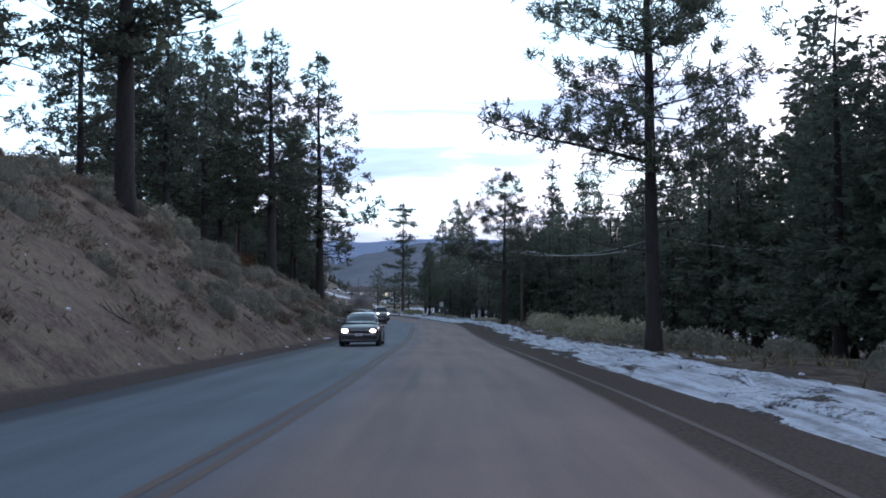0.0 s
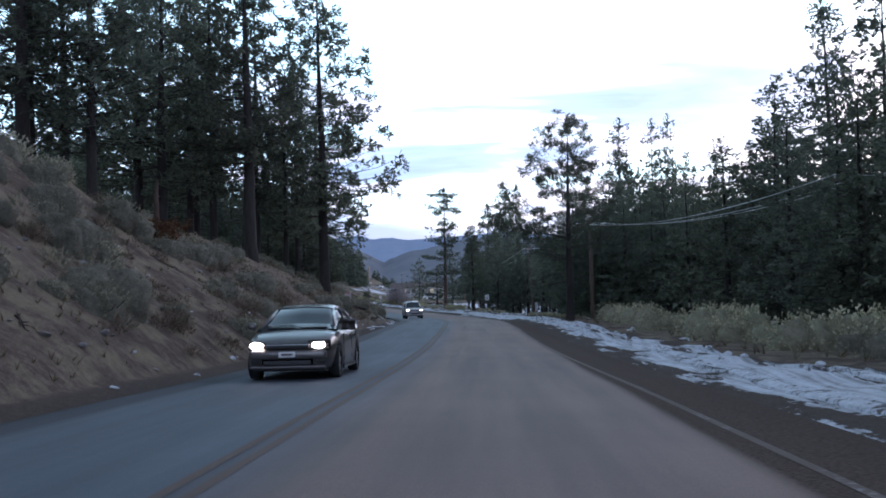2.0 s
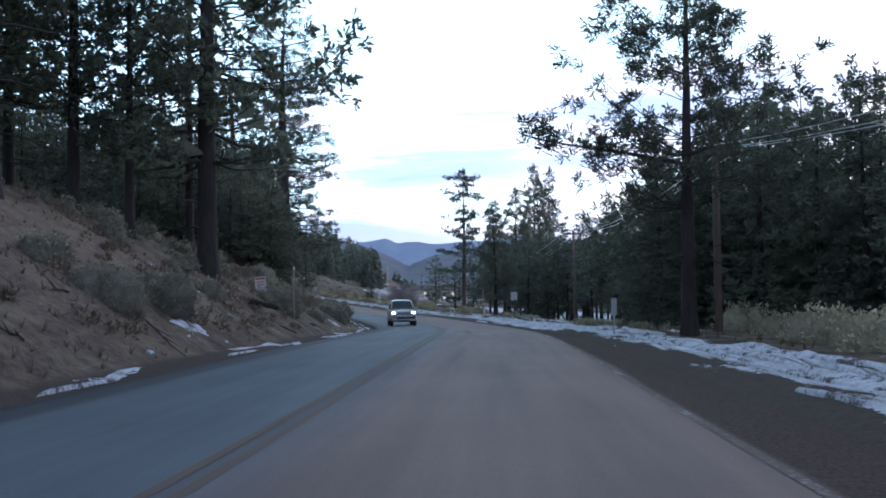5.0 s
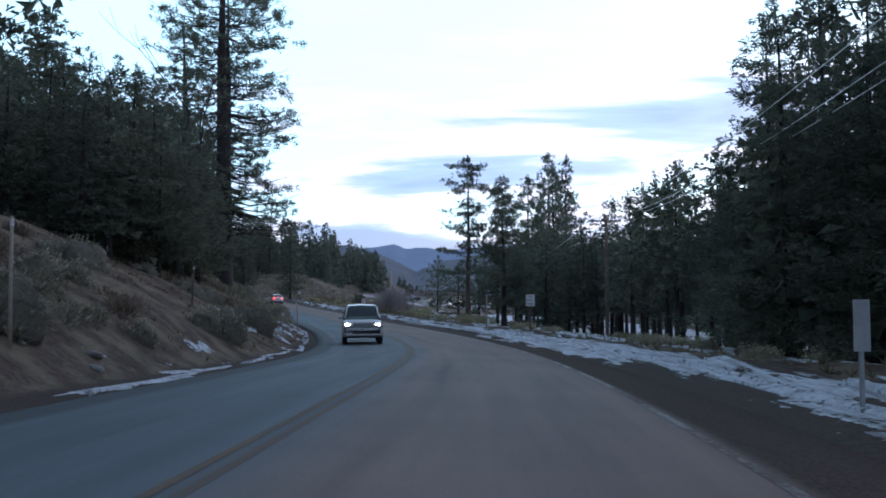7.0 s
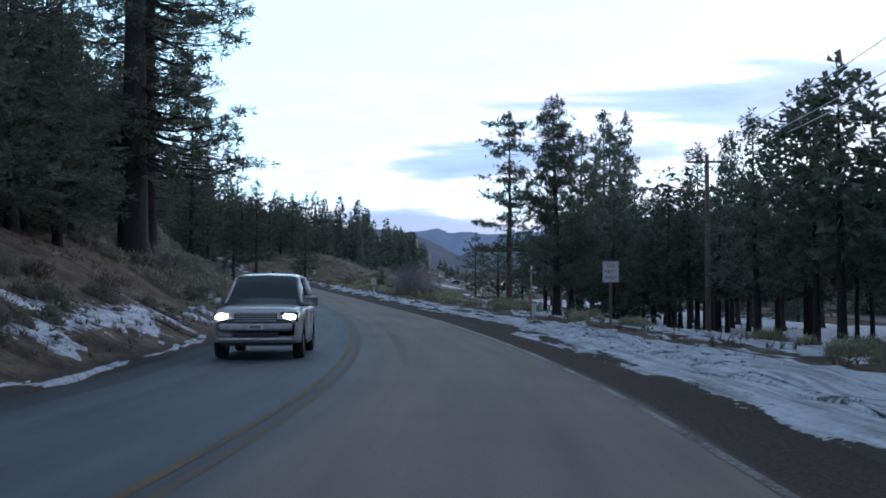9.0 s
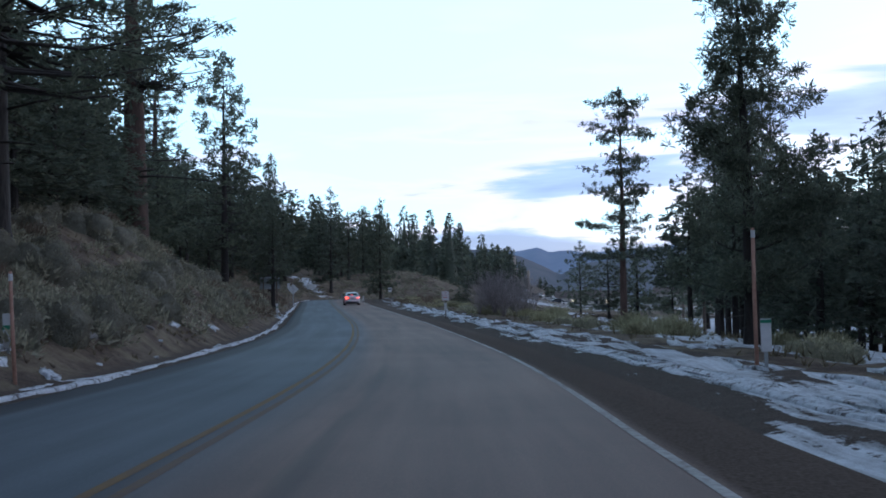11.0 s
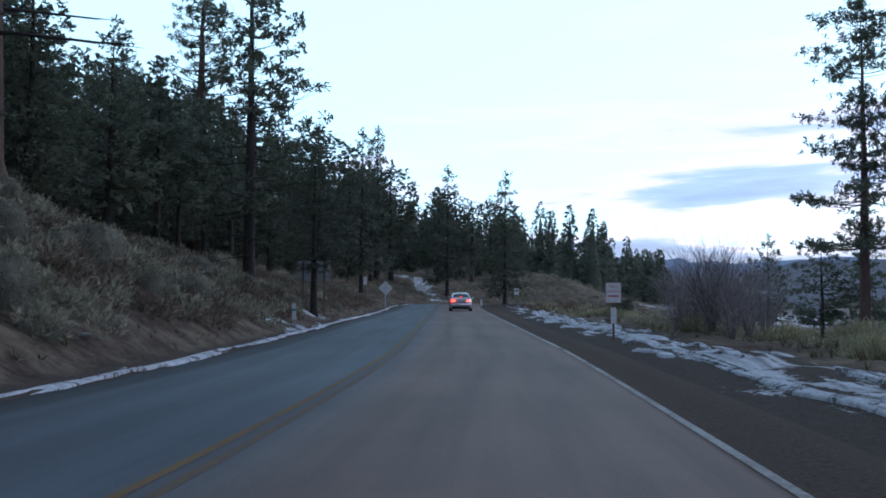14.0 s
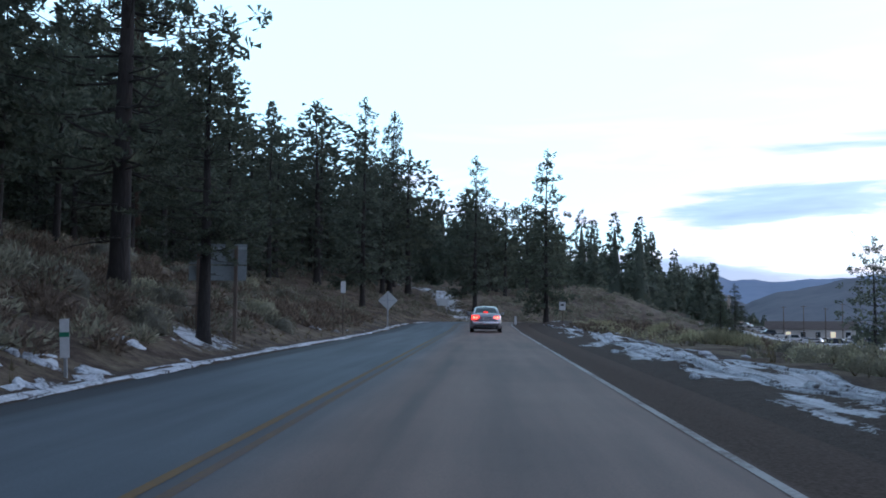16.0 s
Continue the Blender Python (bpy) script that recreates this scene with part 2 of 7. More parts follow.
def ground_material():
    m, nt, bsdf = material("mountain_ground", 0.95)
    bsdf.inputs["Specular IOR Level"].default_value = 0.15
    p = where(nt)
    big, mid, fine, grit = noise_tex(nt, p, 0.12, 5), noise_tex(nt, p, 0.9, 6, 0.65), noise_tex(nt, p, 6, 5, 0.7), noise_tex(nt, p, 32, 3)
    earth = ramp(nt, maths(nt, "ADD", maths(nt, "MULTIPLY", mid, 0.6), maths(nt, "MULTIPLY", fine, 0.4)),
                 ((0.36, (0.048, 0.035, 0.028)), (0.5, (0.118, 0.088, 0.068)), (0.64, (0.225, 0.172, 0.130))))
    scar = mixed(nt, maths(nt, "MULTIPLY", attr(nt, "bare"), ramp(nt, big, ((0.34, (0, 0, 0)), (0.56, (1, 1, 1))))), earth,
                 ramp(nt, maths(nt, "ADD", maths(nt, "MULTIPLY", fine, 0.6), maths(nt, "MULTIPLY", grit, 0.4)), ((0.36, (0.085, 0.064, 0.05)), (0.5, (0.18, 0.136, 0.106)), (0.64, (0.31, 0.245, 0.195)))))
    straw = mixed(nt, maths(nt, "MULTIPLY", ramp(nt, mid, ((0.45, (0, 0, 0)), (0.62, (1, 1, 1)))), 0.48), scar,
                  ramp(nt, grit, ((0.3, (0.16, 0.135, 0.085)), (0.7, (0.34, 0.29, 0.19)))))
    gravel = ramp(nt, maths(nt, "ADD", maths(nt, "MULTIPLY", grit, 0.6), maths(nt, "MULTIPLY", fine, 0.4)), ((0.3, (0.046, 0.037, 0.031)), (0.7, (0.134, 0.106, 0.088))))
    gm = maths(nt, "ADD", attr(nt, "gravel"), maths(nt, "MULTIPLY", maths(nt, "SUBTRACT", fine, 0.5), 0.7))
    c = mixed(nt, ramp(nt, gm, ((0.4, (0, 0, 0)), (0.6, (1, 1, 1)))), straw, gravel)
    # old, broken snow with dirt showing through
    sm = maths(nt, "ADD", attr(nt, "snow"), maths(nt, "ADD", maths(nt, "MULTIPLY", maths(nt, "SUBTRACT", mid, 0.5), 1.1),
                                                 maths(nt, "MULTIPLY", maths(nt, "SUBTRACT", fine, 0.5), 0.9)))
    # ploughed snow lies in ribbons along the road
    way = nt.nodes.new("ShaderNodeCombineXYZ")
    nt.links.new(attr(nt, "across"), way.inputs[0])
    nt.links.new(maths(nt, "MULTIPLY", attr(nt, "along"), 0.13), way.inputs[1])
    ribbon = noise_tex(nt, way.outputs[0], 1.5, 5, 0.6)
    vm = maths(nt, "ADD", attr(nt, "verge"), maths(nt, "ADD", maths(nt, "MULTIPLY", maths(nt, "SUBTRACT", ribbon, 0.5), 1.7),
                                                  maths(nt, "MULTIPLY", maths(nt, "SUBTRACT", fine, 0.5), 0.5)))
    sm = maths(nt, "MAXIMUM", sm, vm)
    sf = ramp(nt, sm, ((0.5, (0, 0, 0)), (0.545, (1, 1, 1))))
    white = ramp(nt, maths(nt, "ADD", maths(nt, "MULTIPLY", fine, 0.5), maths(nt, "MULTIPLY", mid, 0.5)), ((0.3, (0.46, 0.47, 0.50)), (0.55, (0.80, 0.83, 0.88))))
    streak = nt.nodes.new("ShaderNodeCombineXYZ")
    nt.links.new(attr(nt, "across"), streak.inputs[0])
    nt.links.new(maths(nt, "MULTIPLY", attr(nt, "along"), 0.06), streak.inputs[1])
    grime = maths(nt, "ADD", maths(nt, "MULTIPLY", noise_tex(nt, streak.outputs[0], 4.5, 5, 0.65), 0.65), maths(nt, "MULTIPLY", fine, 0.35))
    white = mixed(nt, ramp(nt, grime, ((0.46, (0, 0, 0)), (0.60, (0.8, 0.8, 0.8)))), white, (0.235, 0.225, 0.23))
    c = mixed(nt, sf, c, white)
    nt.links.new(c, bsdf.inputs["Base Color"])
    bump(nt, bsdf, maths(nt, "ADD", maths(nt, "MULTIPLY", fine, 0.7), maths(nt, "ADD", maths(nt, "MULTIPLY", grit, 0.3), maths(nt, "MULTIPLY", sf, 0.3))), 0.8, 0.09)
    return m


def plain(name, colour, rough=0.5, metal=0.0, glow=0.0, coat=0.0):
    m, nt, bsdf = material(name, rough, metal)
    p = nt.nodes.new("ShaderNodeTexCoord").outputs["Object"]
    n = noise_tex(nt, p, 9, 4)
    nt.links.new(ramp(nt, n, ((0.3, tuple(v * 0.86 for v in colour)), (0.7, tuple(min(1, v * 1.08) for v in colour)))), bsdf.inputs["Base Color"])
    bsdf.inputs["Coat Weight"].default_value = coat
    if glow:
        bsdf.inputs["Emission Color"].default_value, bsdf.inputs["Emission Strength"].default_value = (*colour, 1), glow
    return m


def snow_material():
    """Old ploughed snow: grey crust, grit, and dirt showing in hollows."""
    m, nt, bsdf = material("old_snow", 0.85)
    p = where(nt)
    mid, fine, grit = noise_tex(nt, p, 1.7, 5, 0.65), noise_tex(nt, p, 9, 4, 0.65), noise_tex(nt, p, 45, 3)
    c = ramp(nt, maths(nt, "ADD", maths(nt, "MULTIPLY", mid, 0.5), maths(nt, "MULTIPLY", fine, 0.5)), ((0.36, (0.40, 0.41, 0.45)), (0.58, (0.80, 0.83, 0.88))))
    soil = ramp(nt, grit, ((0.3, (0.045, 0.036, 0.032)), (0.7, (0.14, 0.115, 0.10))))
    dirt = ramp(nt, maths(nt, "ADD", maths(nt, "MULTIPLY", mid, 0.62), maths(nt, "MULTIPLY", fine, 0.38)), ((0.42, (1, 1, 1)), (0.47, (0, 0, 0))))
    nt.links.new(mixed(nt, maths(nt, "MULTIPLY", dirt, 0.85), c, soil), bsdf.inputs["Base Color"])
    bsdf.inputs["Specular IOR Level"].default_value = 0.2
    bump(nt, bsdf, maths(nt, "ADD", maths(nt, "MULTIPLY", fine, 0.8), maths(nt, "MULTIPLY", grit, 0.25)), 0.9, 0.08)
    return m


ASPHALT, GROUND = asphalt_material(), ground_material()
WHITE_LINE, YELLOW_LINE = paint_material("worn_white_line", (0.46, 0.45, 0.44), True), paint_material("worn_yellow_line", (0.215, 0.142, 0.066), True)
YELLOW_WORN = paint_material("rubbed_yellow_line", (0.200, 0.138, 0.072), True, 0.3)
BARK_DARK = grainy("dark_bark", (0.013, 0.011, 0.010), (0.046, 0.037, 0.032), 3.0, 0.95, 14, 0.9, 0.05, stretch=(1, 1, 0.22))
BARK_RED = grainy("plated_red_bark", (0.03, 0.019, 0.014), (0.105, 0.064, 0.047), 2.2, 0.95, 11, 1.0, 0.06, stretch=(1, 1, 0.25))
LIMB = grainy("grey_limb", (0.02, 0.017, 0.015), (0.065, 0.055, 0.048), 4, 0.95, 20, 0.5, 0.02)
NEEDLE = leafy("pine_needles", (0.076, 0.090, 0.066), (0.146, 0.164, 0.116), (0.195, 0.208, 0.146), 0.7, 0.5)
NEEDLE_BLUE = leafy("fir_needles", (0.073, 0.088, 0.067), (0.138, 0.158, 0.118), (0.186, 0.202, 0.150), 0.7, 0.5)
NEEDLE_OLD = leafy("rusty_needles", (0.06, 0.028, 0.014), (0.13, 0.06, 0.03), (0.19, 0.10, 0.05))
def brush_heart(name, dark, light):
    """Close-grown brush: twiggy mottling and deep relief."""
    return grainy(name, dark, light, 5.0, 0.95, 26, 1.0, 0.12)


SAGE = leafy("sagebrush_leaves", (0.20, 0.19, 0.138), (0.31, 0.292, 0.212), (0.40, 0.374, 0.28), 0.9)
RABBIT = leafy("rabbitbrush_stems", (0.34, 0.325, 0.21), (0.54, 0.51, 0.35), (0.66, 0.62, 0.45), 0.85)
TWIG = leafy("dry_brown_twigs", (0.11, 0.085, 0.065), (0.22, 0.17, 0.13), (0.34, 0.27, 0.20), 0.9)
WILLOW = leafy("bare_willow_twigs", (0.24, 0.215, 0.215), (0.38, 0.34, 0.335), (0.48, 0.43, 0.42), 0.9)
STRAW = leafy("dry_grass_blades", (0.12, 0.10, 0.06), (0.25, 0.21, 0.13), (0.38, 0.33, 0.21), 0.9)
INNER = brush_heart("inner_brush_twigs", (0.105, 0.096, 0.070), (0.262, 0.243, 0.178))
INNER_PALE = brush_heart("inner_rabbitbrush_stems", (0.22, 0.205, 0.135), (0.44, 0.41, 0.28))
GRASS = leafy("yellow_green_grass", (0.30, 0.285, 0.17), (0.44, 0.415, 0.26), (0.56, 0.52, 0.34), 0.9)
ROCK = grainy("pale_granite", (0.13, 0.12, 0.115), (0.36, 0.34, 0.32), 2.5, 0.9, 20, 0.6, 0.03)
SNOW = snow_material()
POLE_WOOD = grainy("weathered_pole_wood", (0.08, 0.058, 0.045), (0.2, 0.15, 0.115), 2.0, 0.9, 12, 0.5, 0.02, stretch=(1, 1, 0.1))
STEEL = grainy("galvanised_steel", (0.30, 0.31, 0.32), (0.5, 0.51, 0.52), 4, 0.45, 30, 0.1, 0.003, metal=0.8)
SIGN_WHITE = plain("sign_white", (0.56, 0.55, 0.545), 0.5)
SIGN_DULL = grainy("dull_plywood_sign_back", (0.20, 0.215, 0.215), (0.29, 0.31, 0.31), 3, 0.8, 18, 0.05, 0.003)
SIGN_BACK = grainy("bare_sign_back", (0.46, 0.46, 0.45), (0.58, 0.58, 0.565), 3, 0.55, 18, 0.05, 0.003)
SIGN_GREY = grainy("grey_sign_back", (0.27, 0.275, 0.27), (0.37, 0.375, 0.37), 3, 0.6, 18, 0.05, 0.003)
SIGN_BLACK, SIGN_RED, SIGN_GREEN = plain("sign_black", (0.02, 0.02, 0.02)), plain("sign_red", (0.42, 0.06, 0.06)), plain("sign_green", (0.03, 0.2, 0.11))
STAKE = grainy("faded_orange_stake", (0.30, 0.15, 0.10), (0.46, 0.27, 0.20), 5, 0.7, 30, 0.1, 0.003)
STAKE_TAN = grainy("bare_wooden_stake", (0.24, 0.19, 0.15), (0.40, 0.33, 0.27), 5, 0.8, 30, 0.1, 0.003)
WIRE = plain("bare_cable", (0.62, 0.63, 0.62), 0.45, 0.3)
SILVER, GREY_PAINT, PALE_PAINT = plain("silver_paint", (0.60, 0.60, 0.64), 0.28, 0.7, coat=0.6), plain("bronze_grey_paint", (0.13, 0.115, 0.11), 0.3, 0.5, coat=0.6), plain("white_car_paint", (0.6, 0.58, 0.57), 0.3, 0.1, coat=0.6)
DARK_PAINT = plain("dark_blue_car_paint", (0.03, 0.035, 0.05), 0.3, 0.2, coat=0.6)
RUBBER, TRIM = plain("tyre_rubber", (0.016, 0.016, 0.016), 0.85), plain("black_trim", (0.02, 0.02, 0.022), 0.5)
GLASS = plain("tinted_car_glass", (0.03, 0.036, 0.04), 0.12)
RIM = plain("alloy_rim", (0.4, 0.4, 0.41), 0.35, 0.8)
TAIL, TAIL_CORE = plain("lit_tail_lamp", (0.9, 0.03, 0.015), 0.3, glow=2.2), plain("lit_tail_bulb", (1.0, 0.13, 0.07), 0.3, glow=4.5)
HEAD = plain("lit_headlamp", (1.0, 0.80, 0.66), 0.2, glow=14.0)
PLATE = plain("pale_plate", (0.6, 0.6, 0.6), 0.4)
# the blue of distance haze is put into both hill colours
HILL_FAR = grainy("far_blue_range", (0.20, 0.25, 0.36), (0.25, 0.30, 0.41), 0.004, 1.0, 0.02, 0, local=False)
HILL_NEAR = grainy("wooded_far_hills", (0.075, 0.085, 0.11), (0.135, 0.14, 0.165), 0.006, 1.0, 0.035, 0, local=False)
HOUSE_WALL, HOUSE_ROOF = grainy("pale_stucco", (0.34, 0.31, 0.28), (0.46, 0.43, 0.39), 0.6, 0.9, 6, 0.1), grainy("brown_shingles", (0.09, 0.07, 0.06), (0.15, 0.12, 0.105), 1.5, 0.9, 12, 0.3)
LAMP_GLOW = plain("lit_window", (1.0, 0.76, 0.45), 0.4, glow=0.5)


# ---- building helpers ----
def mesh_from(name, verts, faces, mat, smooth=False):
    me = bpy.data.meshes.new(name)
    me.from_pydata([tuple(map(float, v)) for v in verts], [], [tuple(int(i) for i in f) for f in faces])
    me.materials.append(mat)
    if smooth:
        me.shade_smooth()
    return me


def piece(name, me, parent=None, label="", m=None):
    """One mesh object under a thing or a part."""
    ob = new(name, me)
    if parent is not None:
        ob.parent = parent
    if m is not None:
        ob.matrix_basis = m
    return tagged(ob, label)


def part(name, bm, mat, parent=None, label="", smooth=False, m=None):
    me = bpy.data.meshes.new(name)
    bm.to_mesh(me)
    bm.free()
    me.materials.append(mat)
    if smooth:
        me.shade_smooth()
    return piece(name, me, parent, label, m)


def box(bm, x0, x1, y0, y1, z0, z1, bevel=0.0):
    """A box, with its edges taken off if asked."""
    r = bmesh.ops.create_cube(bm, size=1.0)
    for v in r["verts"]:
        v.co = Vector(((x0 + x1) / 2 + v.co.x * (x1 - x0), (y0 + y1) / 2 + v.co.y * (y1 - y0), (z0 + z1) / 2 + v.co.z * (z1 - z0)))
    if bevel:
        bmesh.ops.bevel(bm, geom=list({e for v in r["verts"] for e in v.link_edges}), offset=bevel, segments=2, affect="EDGES", profile=0.5)
    return bm


def tube_data(points, radii, sides=7):
    """Verts and faces of a tapered tube along points."""
    vs, fs = [], []
    pts = [Vector(p) for p in points]
    for i, p in enumerate(pts):
        d = (pts[min(i + 1, len(pts) - 1)] - pts[max(i - 1, 0)]).normalized()
        a = d.cross(Vector((0.31, 0.95, 0.05))).normalized() if abs(d.y) < 0.95 else d.cross(Vector((1, 0, 0))).normalized()
        b = d.cross(a)
        for k in range(sides):
            w = 2 * math.pi * k / sides
            vs.append(p + (a * math.cos(w) + b * math.sin(w)) * radii[i])
    for i in range(len(pts) - 1):
        for k in range(sides):
            fs.append((i * sides + k, i * sides + (k + 1) % sides, (i + 1) * sides + (k + 1) % sides, (i + 1) * sides + k))
    fs.append(tuple(range(sides))[::-1])
    fs.append(tuple((len(pts) - 1) * sides + k for k in range(sides)))
    return vs, fs


def joined(parts_):
    vs, fs = [], []
    for v, f in parts_:
        o = len(vs)
        vs += list(v)
        fs += [tuple(i + o for i in q) for q in f]
    return vs, fs


def smooth01(v, a, b):
    t = np.clip((np.asarray(v, float) - a) / (b - a), 0, 1)
    return t * t * (3 - 2 * t)


def value_noise(x, y, scale, seed=0):
    """Smooth noise in -1..1 on arrays."""
    r = np.random.RandomState(seed + 11)
    table = r.uniform(-1, 1, (97, 89))
    u, v = np.asarray(x, float) / scale + 1000, np.asarray(y, float) / scale + 1000
    i, j = np.floor(u).astype(int), np.floor(v).astype(int)
    fu, fv = u - i, v - j
    fu, fv = fu * fu * (3 - 2 * fu), fv * fv * (3 - 2 * fv)
    g = lambda a, b: table[a % 97, b % 89]
    return (g(i, j) * (1 - fu) + g(i + 1, j) * fu) * (1 - fv) + (g(i, j + 1) * (1 - fu) + g(i + 1, j + 1) * fu) * fv


# ---- the road's line: the double yellow line, 1.9 m to the left of the driven line ----
def road_line():
    p = np.array([[x, y, z - 1.15] for _, x, y, z, *_ in PATH])
    p = p[::2]
    pre = [p[0] + (p[0] - p[1]) / np.linalg.norm(p[1] - p[0]) * k for k in (60, 40, 20)]
    head, q, ext = radians(19.85), p[-1].copy(), []
    for k in range(26):
        turn = 0.0 if k < 8 else -0.19
        head += turn
        q = q + np.array([-math.sin(head) * 10, math.cos(head) * 10, 0.19 if k < 6 else 0.3 if k < 9 else -0.5])
        ext.append(q)
    key = np.vstack([pre, p, ext])
    # Catmull-Rom through the keys, then moved to the left
    fine = []
    for i in range(1, len(key) - 2):
        a, b, c, d = key[i - 1:i + 3]
        for t in np.linspace(0, 1, 13)[:-1]:
            fine.append(0.5 * (2 * b + (c - a) * t + (2 * a - 5 * b + 4 * c - d) * t * t + (3 * b - a - 3 * c + d) * t ** 3))
    fine = np.array(fine)
    for _ in range(30):
        fine[1:-1] = (fine[:-2] + 2 * fine[1:-1] + fine[2:]) / 4
    t = np.gradient(fine, axis=0)
    t /= np.linalg.norm(t[:, :2], axis=1)[:, None]
    left = np.stack([-t[:, 1], t[:, 0], 0 * t[:, 0]], 1)
    away = np.interp(fine[:, 1], (100, 125, 142, 160, 190), (1.9, 2.05, 2.2, 2.1, 1.9))
    line = fine + left * away[:, None]
    s = np.r_[0, np.cumsum(np.linalg.norm(np.diff(line[:, :2], axis=0), axis=1))]
    n = int(s[-1] / 0.75)
    ss = np.linspace(0, s[-1], n)
    line = np.stack([np.interp(ss, s, line[:, k]) for k in range(3)], 1)
    s0 = ss[np.argmin(np.abs(line[:, 1]))]
    return line, ss - s0


LINE, LINE_S = road_line()
TAN = np.gradient(LINE[:, :2], axis=0)
TAN /= np.linalg.norm(TAN, axis=1)[:, None]
RIGHT = np.stack([TAN[:, 1], -TAN[:, 0]], 1)


def on_road(x, y):
    """Along, across (right positive) and road height for places."""
    x, y = np.atleast_1d(np.asarray(x, float)), np.atleast_1d(np.asarray(y, float))
    s, d, z = np.empty(x.shape), np.empty(x.shape), np.empty(x.shape)
    for a in range(0, len(x), 4000):
        ux, uy = x[a:a + 4000, None] - LINE[None, :, 0], y[a:a + 4000, None] - LINE[None, :, 1]
        i = (ux * ux + uy * uy).argmin(1)
        k = np.arange(len(i))
        dx, dy = ux[k, i], uy[k, i]
        s[a:a + 4000] = LINE_S[i] + dx * TAN[i, 0] + dy * TAN[i, 1]
        side = dx * RIGHT[i, 0] + dy * RIGHT[i, 1]
        d[a:a + 4000] = np.sign(side) * np.hypot(dx, dy)
        z[a:a + 4000] = np.interp(s[a:a + 4000], LINE_S, LINE[:, 2])
    return s, d, z


def road_place(s, d):
    """x, y, z and heading (degrees) of a place on the road's plane."""
    x, y = np.interp(s, LINE_S, LINE[:, 0]), np.interp(s, LINE_S, LINE[:, 1])
    i = int(np.argmin(np.abs(LINE_S - s)))
    x, y = x + RIGHT[i, 0] * d, y + RIGHT[i, 1] * d
    return x, y, float(np.interp(s, LINE_S, LINE[:, 2])), math.degrees(math.atan2(-TAN[i, 0], TAN[i, 1]))


BANK_S = (-60, 20, 46, 64, 100, 140, 152, 165, 190, 205, 222, 250, 300, 400)
BANK_K = (0.55, 0.74, 0.80, 0.68, 0.52, 0.50, 0.48, 0.58, 0.66, 0.45, 0.36, 0.30, 0.26, 0.2)


def height(x, y):
    """The ground's height."""
    shape = np.shape(x)
    x, y = np.ravel(np.asarray(x, float)), np.ravel(np.asarray(y, float))
    s, d, z = on_road(x, y)
    left = np.maximum(-d - 4.7, 0)
    k = np.interp(s, BANK_S, BANK_K)
    up = k * np.minimum(left, 9.0) + 0.26 * np.clip(left - 9, 0, 50) + 0.16 * np.clip(left - 59, 0, 220)
    up = up * smooth01(left, -0.5, 1.2) * (1 - smooth01(s, 330, 345))
    up += np.where(left > 0.3, (value_noise(x, y, 5.5, 1) * 0.35 + value_noise(x, y, 1.9, 2) * 0.17 + value_noise(x, y, 1.15, 3) * 0.07) * smooth01(left, 0.3, 3), 0)
    right = np.maximum(d - 5.6, 0)
    drop = np.interp(s, (-60, 90, 130, 190, 240, 330), (1.1, 1.3, 2.3, 2.6, 2.6, 1.8))
    valley = -6.2
    fall = -drop * smooth01(right, 3.5, 22)
    far = smooth01(right, 14, 60) * smooth01(s, 120, 200)
    rz = z + fall
    rz = rz * (1 - far) + far * np.minimum(valley + 2.0 * smooth01(np.hypot(x, y - 200), 120, 400), z + fall)
    berm = 0.20 * np.exp(-((right - 1.4) / 0.9) ** 2) * (0.6 + 0.6 * value_noise(x, y, 2.3, 5)) + 0.10 * value_noise(x, y, 1.1, 6) * smooth01(right, 0.3, 1.5)
    rz = rz + berm + value_noise(x, y, 6, 7) * 0.22 * smooth01(right, 3, 9)
    h = np.where(d < 0, z + up, rz)
    bed = (d > -4.75) & (d < 5.65)
    h = np.where(bed, z - 0.16 + 0.11 * smooth01(np.maximum(-4.05 - d, d - 4.95), 0.0, 0.5), h - 0.03)
    # land beyond the bend: hillside to the left, open flat to the right
    edge = -52 - 0.09 * np.maximum(y - 300, 0)
    u = edge - x
    hill = -4.4 + (2.5 + 0.028 * np.clip(y - 260, 0, 460)) * smooth01(u, -40, 5) + 0.17 * np.clip(u, 0, 230)
    hill += 4.2 * np.exp(-((x + 58) / 13) ** 2 - ((y - 342) / 15) ** 2)          # open knoll below the wood
    hill += value_noise(x, y, 60, 9) * 2.2 * smooth01(u, 0, 60) + value_noise(x, y, 9, 10) * 0.3
    w = smooth01(y, 290, 350) * smooth01(np.abs(d), 7, 30)
    h = h * (1 - w) + hill * w
    out = smooth01(np.hypot(x, y - 150), 900, 3000)
    h = h * (1 - out) - 8.0 * out
    return h.reshape(shape)


def ground_at(x, y):
    return float(height(np.array([x]), np.array([y]))[0])


# ---- ground: one sheet to the horizon ----
def steps(stops):
    out = [stops[0][0]]
    for (a, h), (b, _) in zip(stops, stops[1:]):
        n = max(1, round((b - a) / h))
        out += list(np.linspace(a, b, n + 1)[1:])
    return np.array(out)


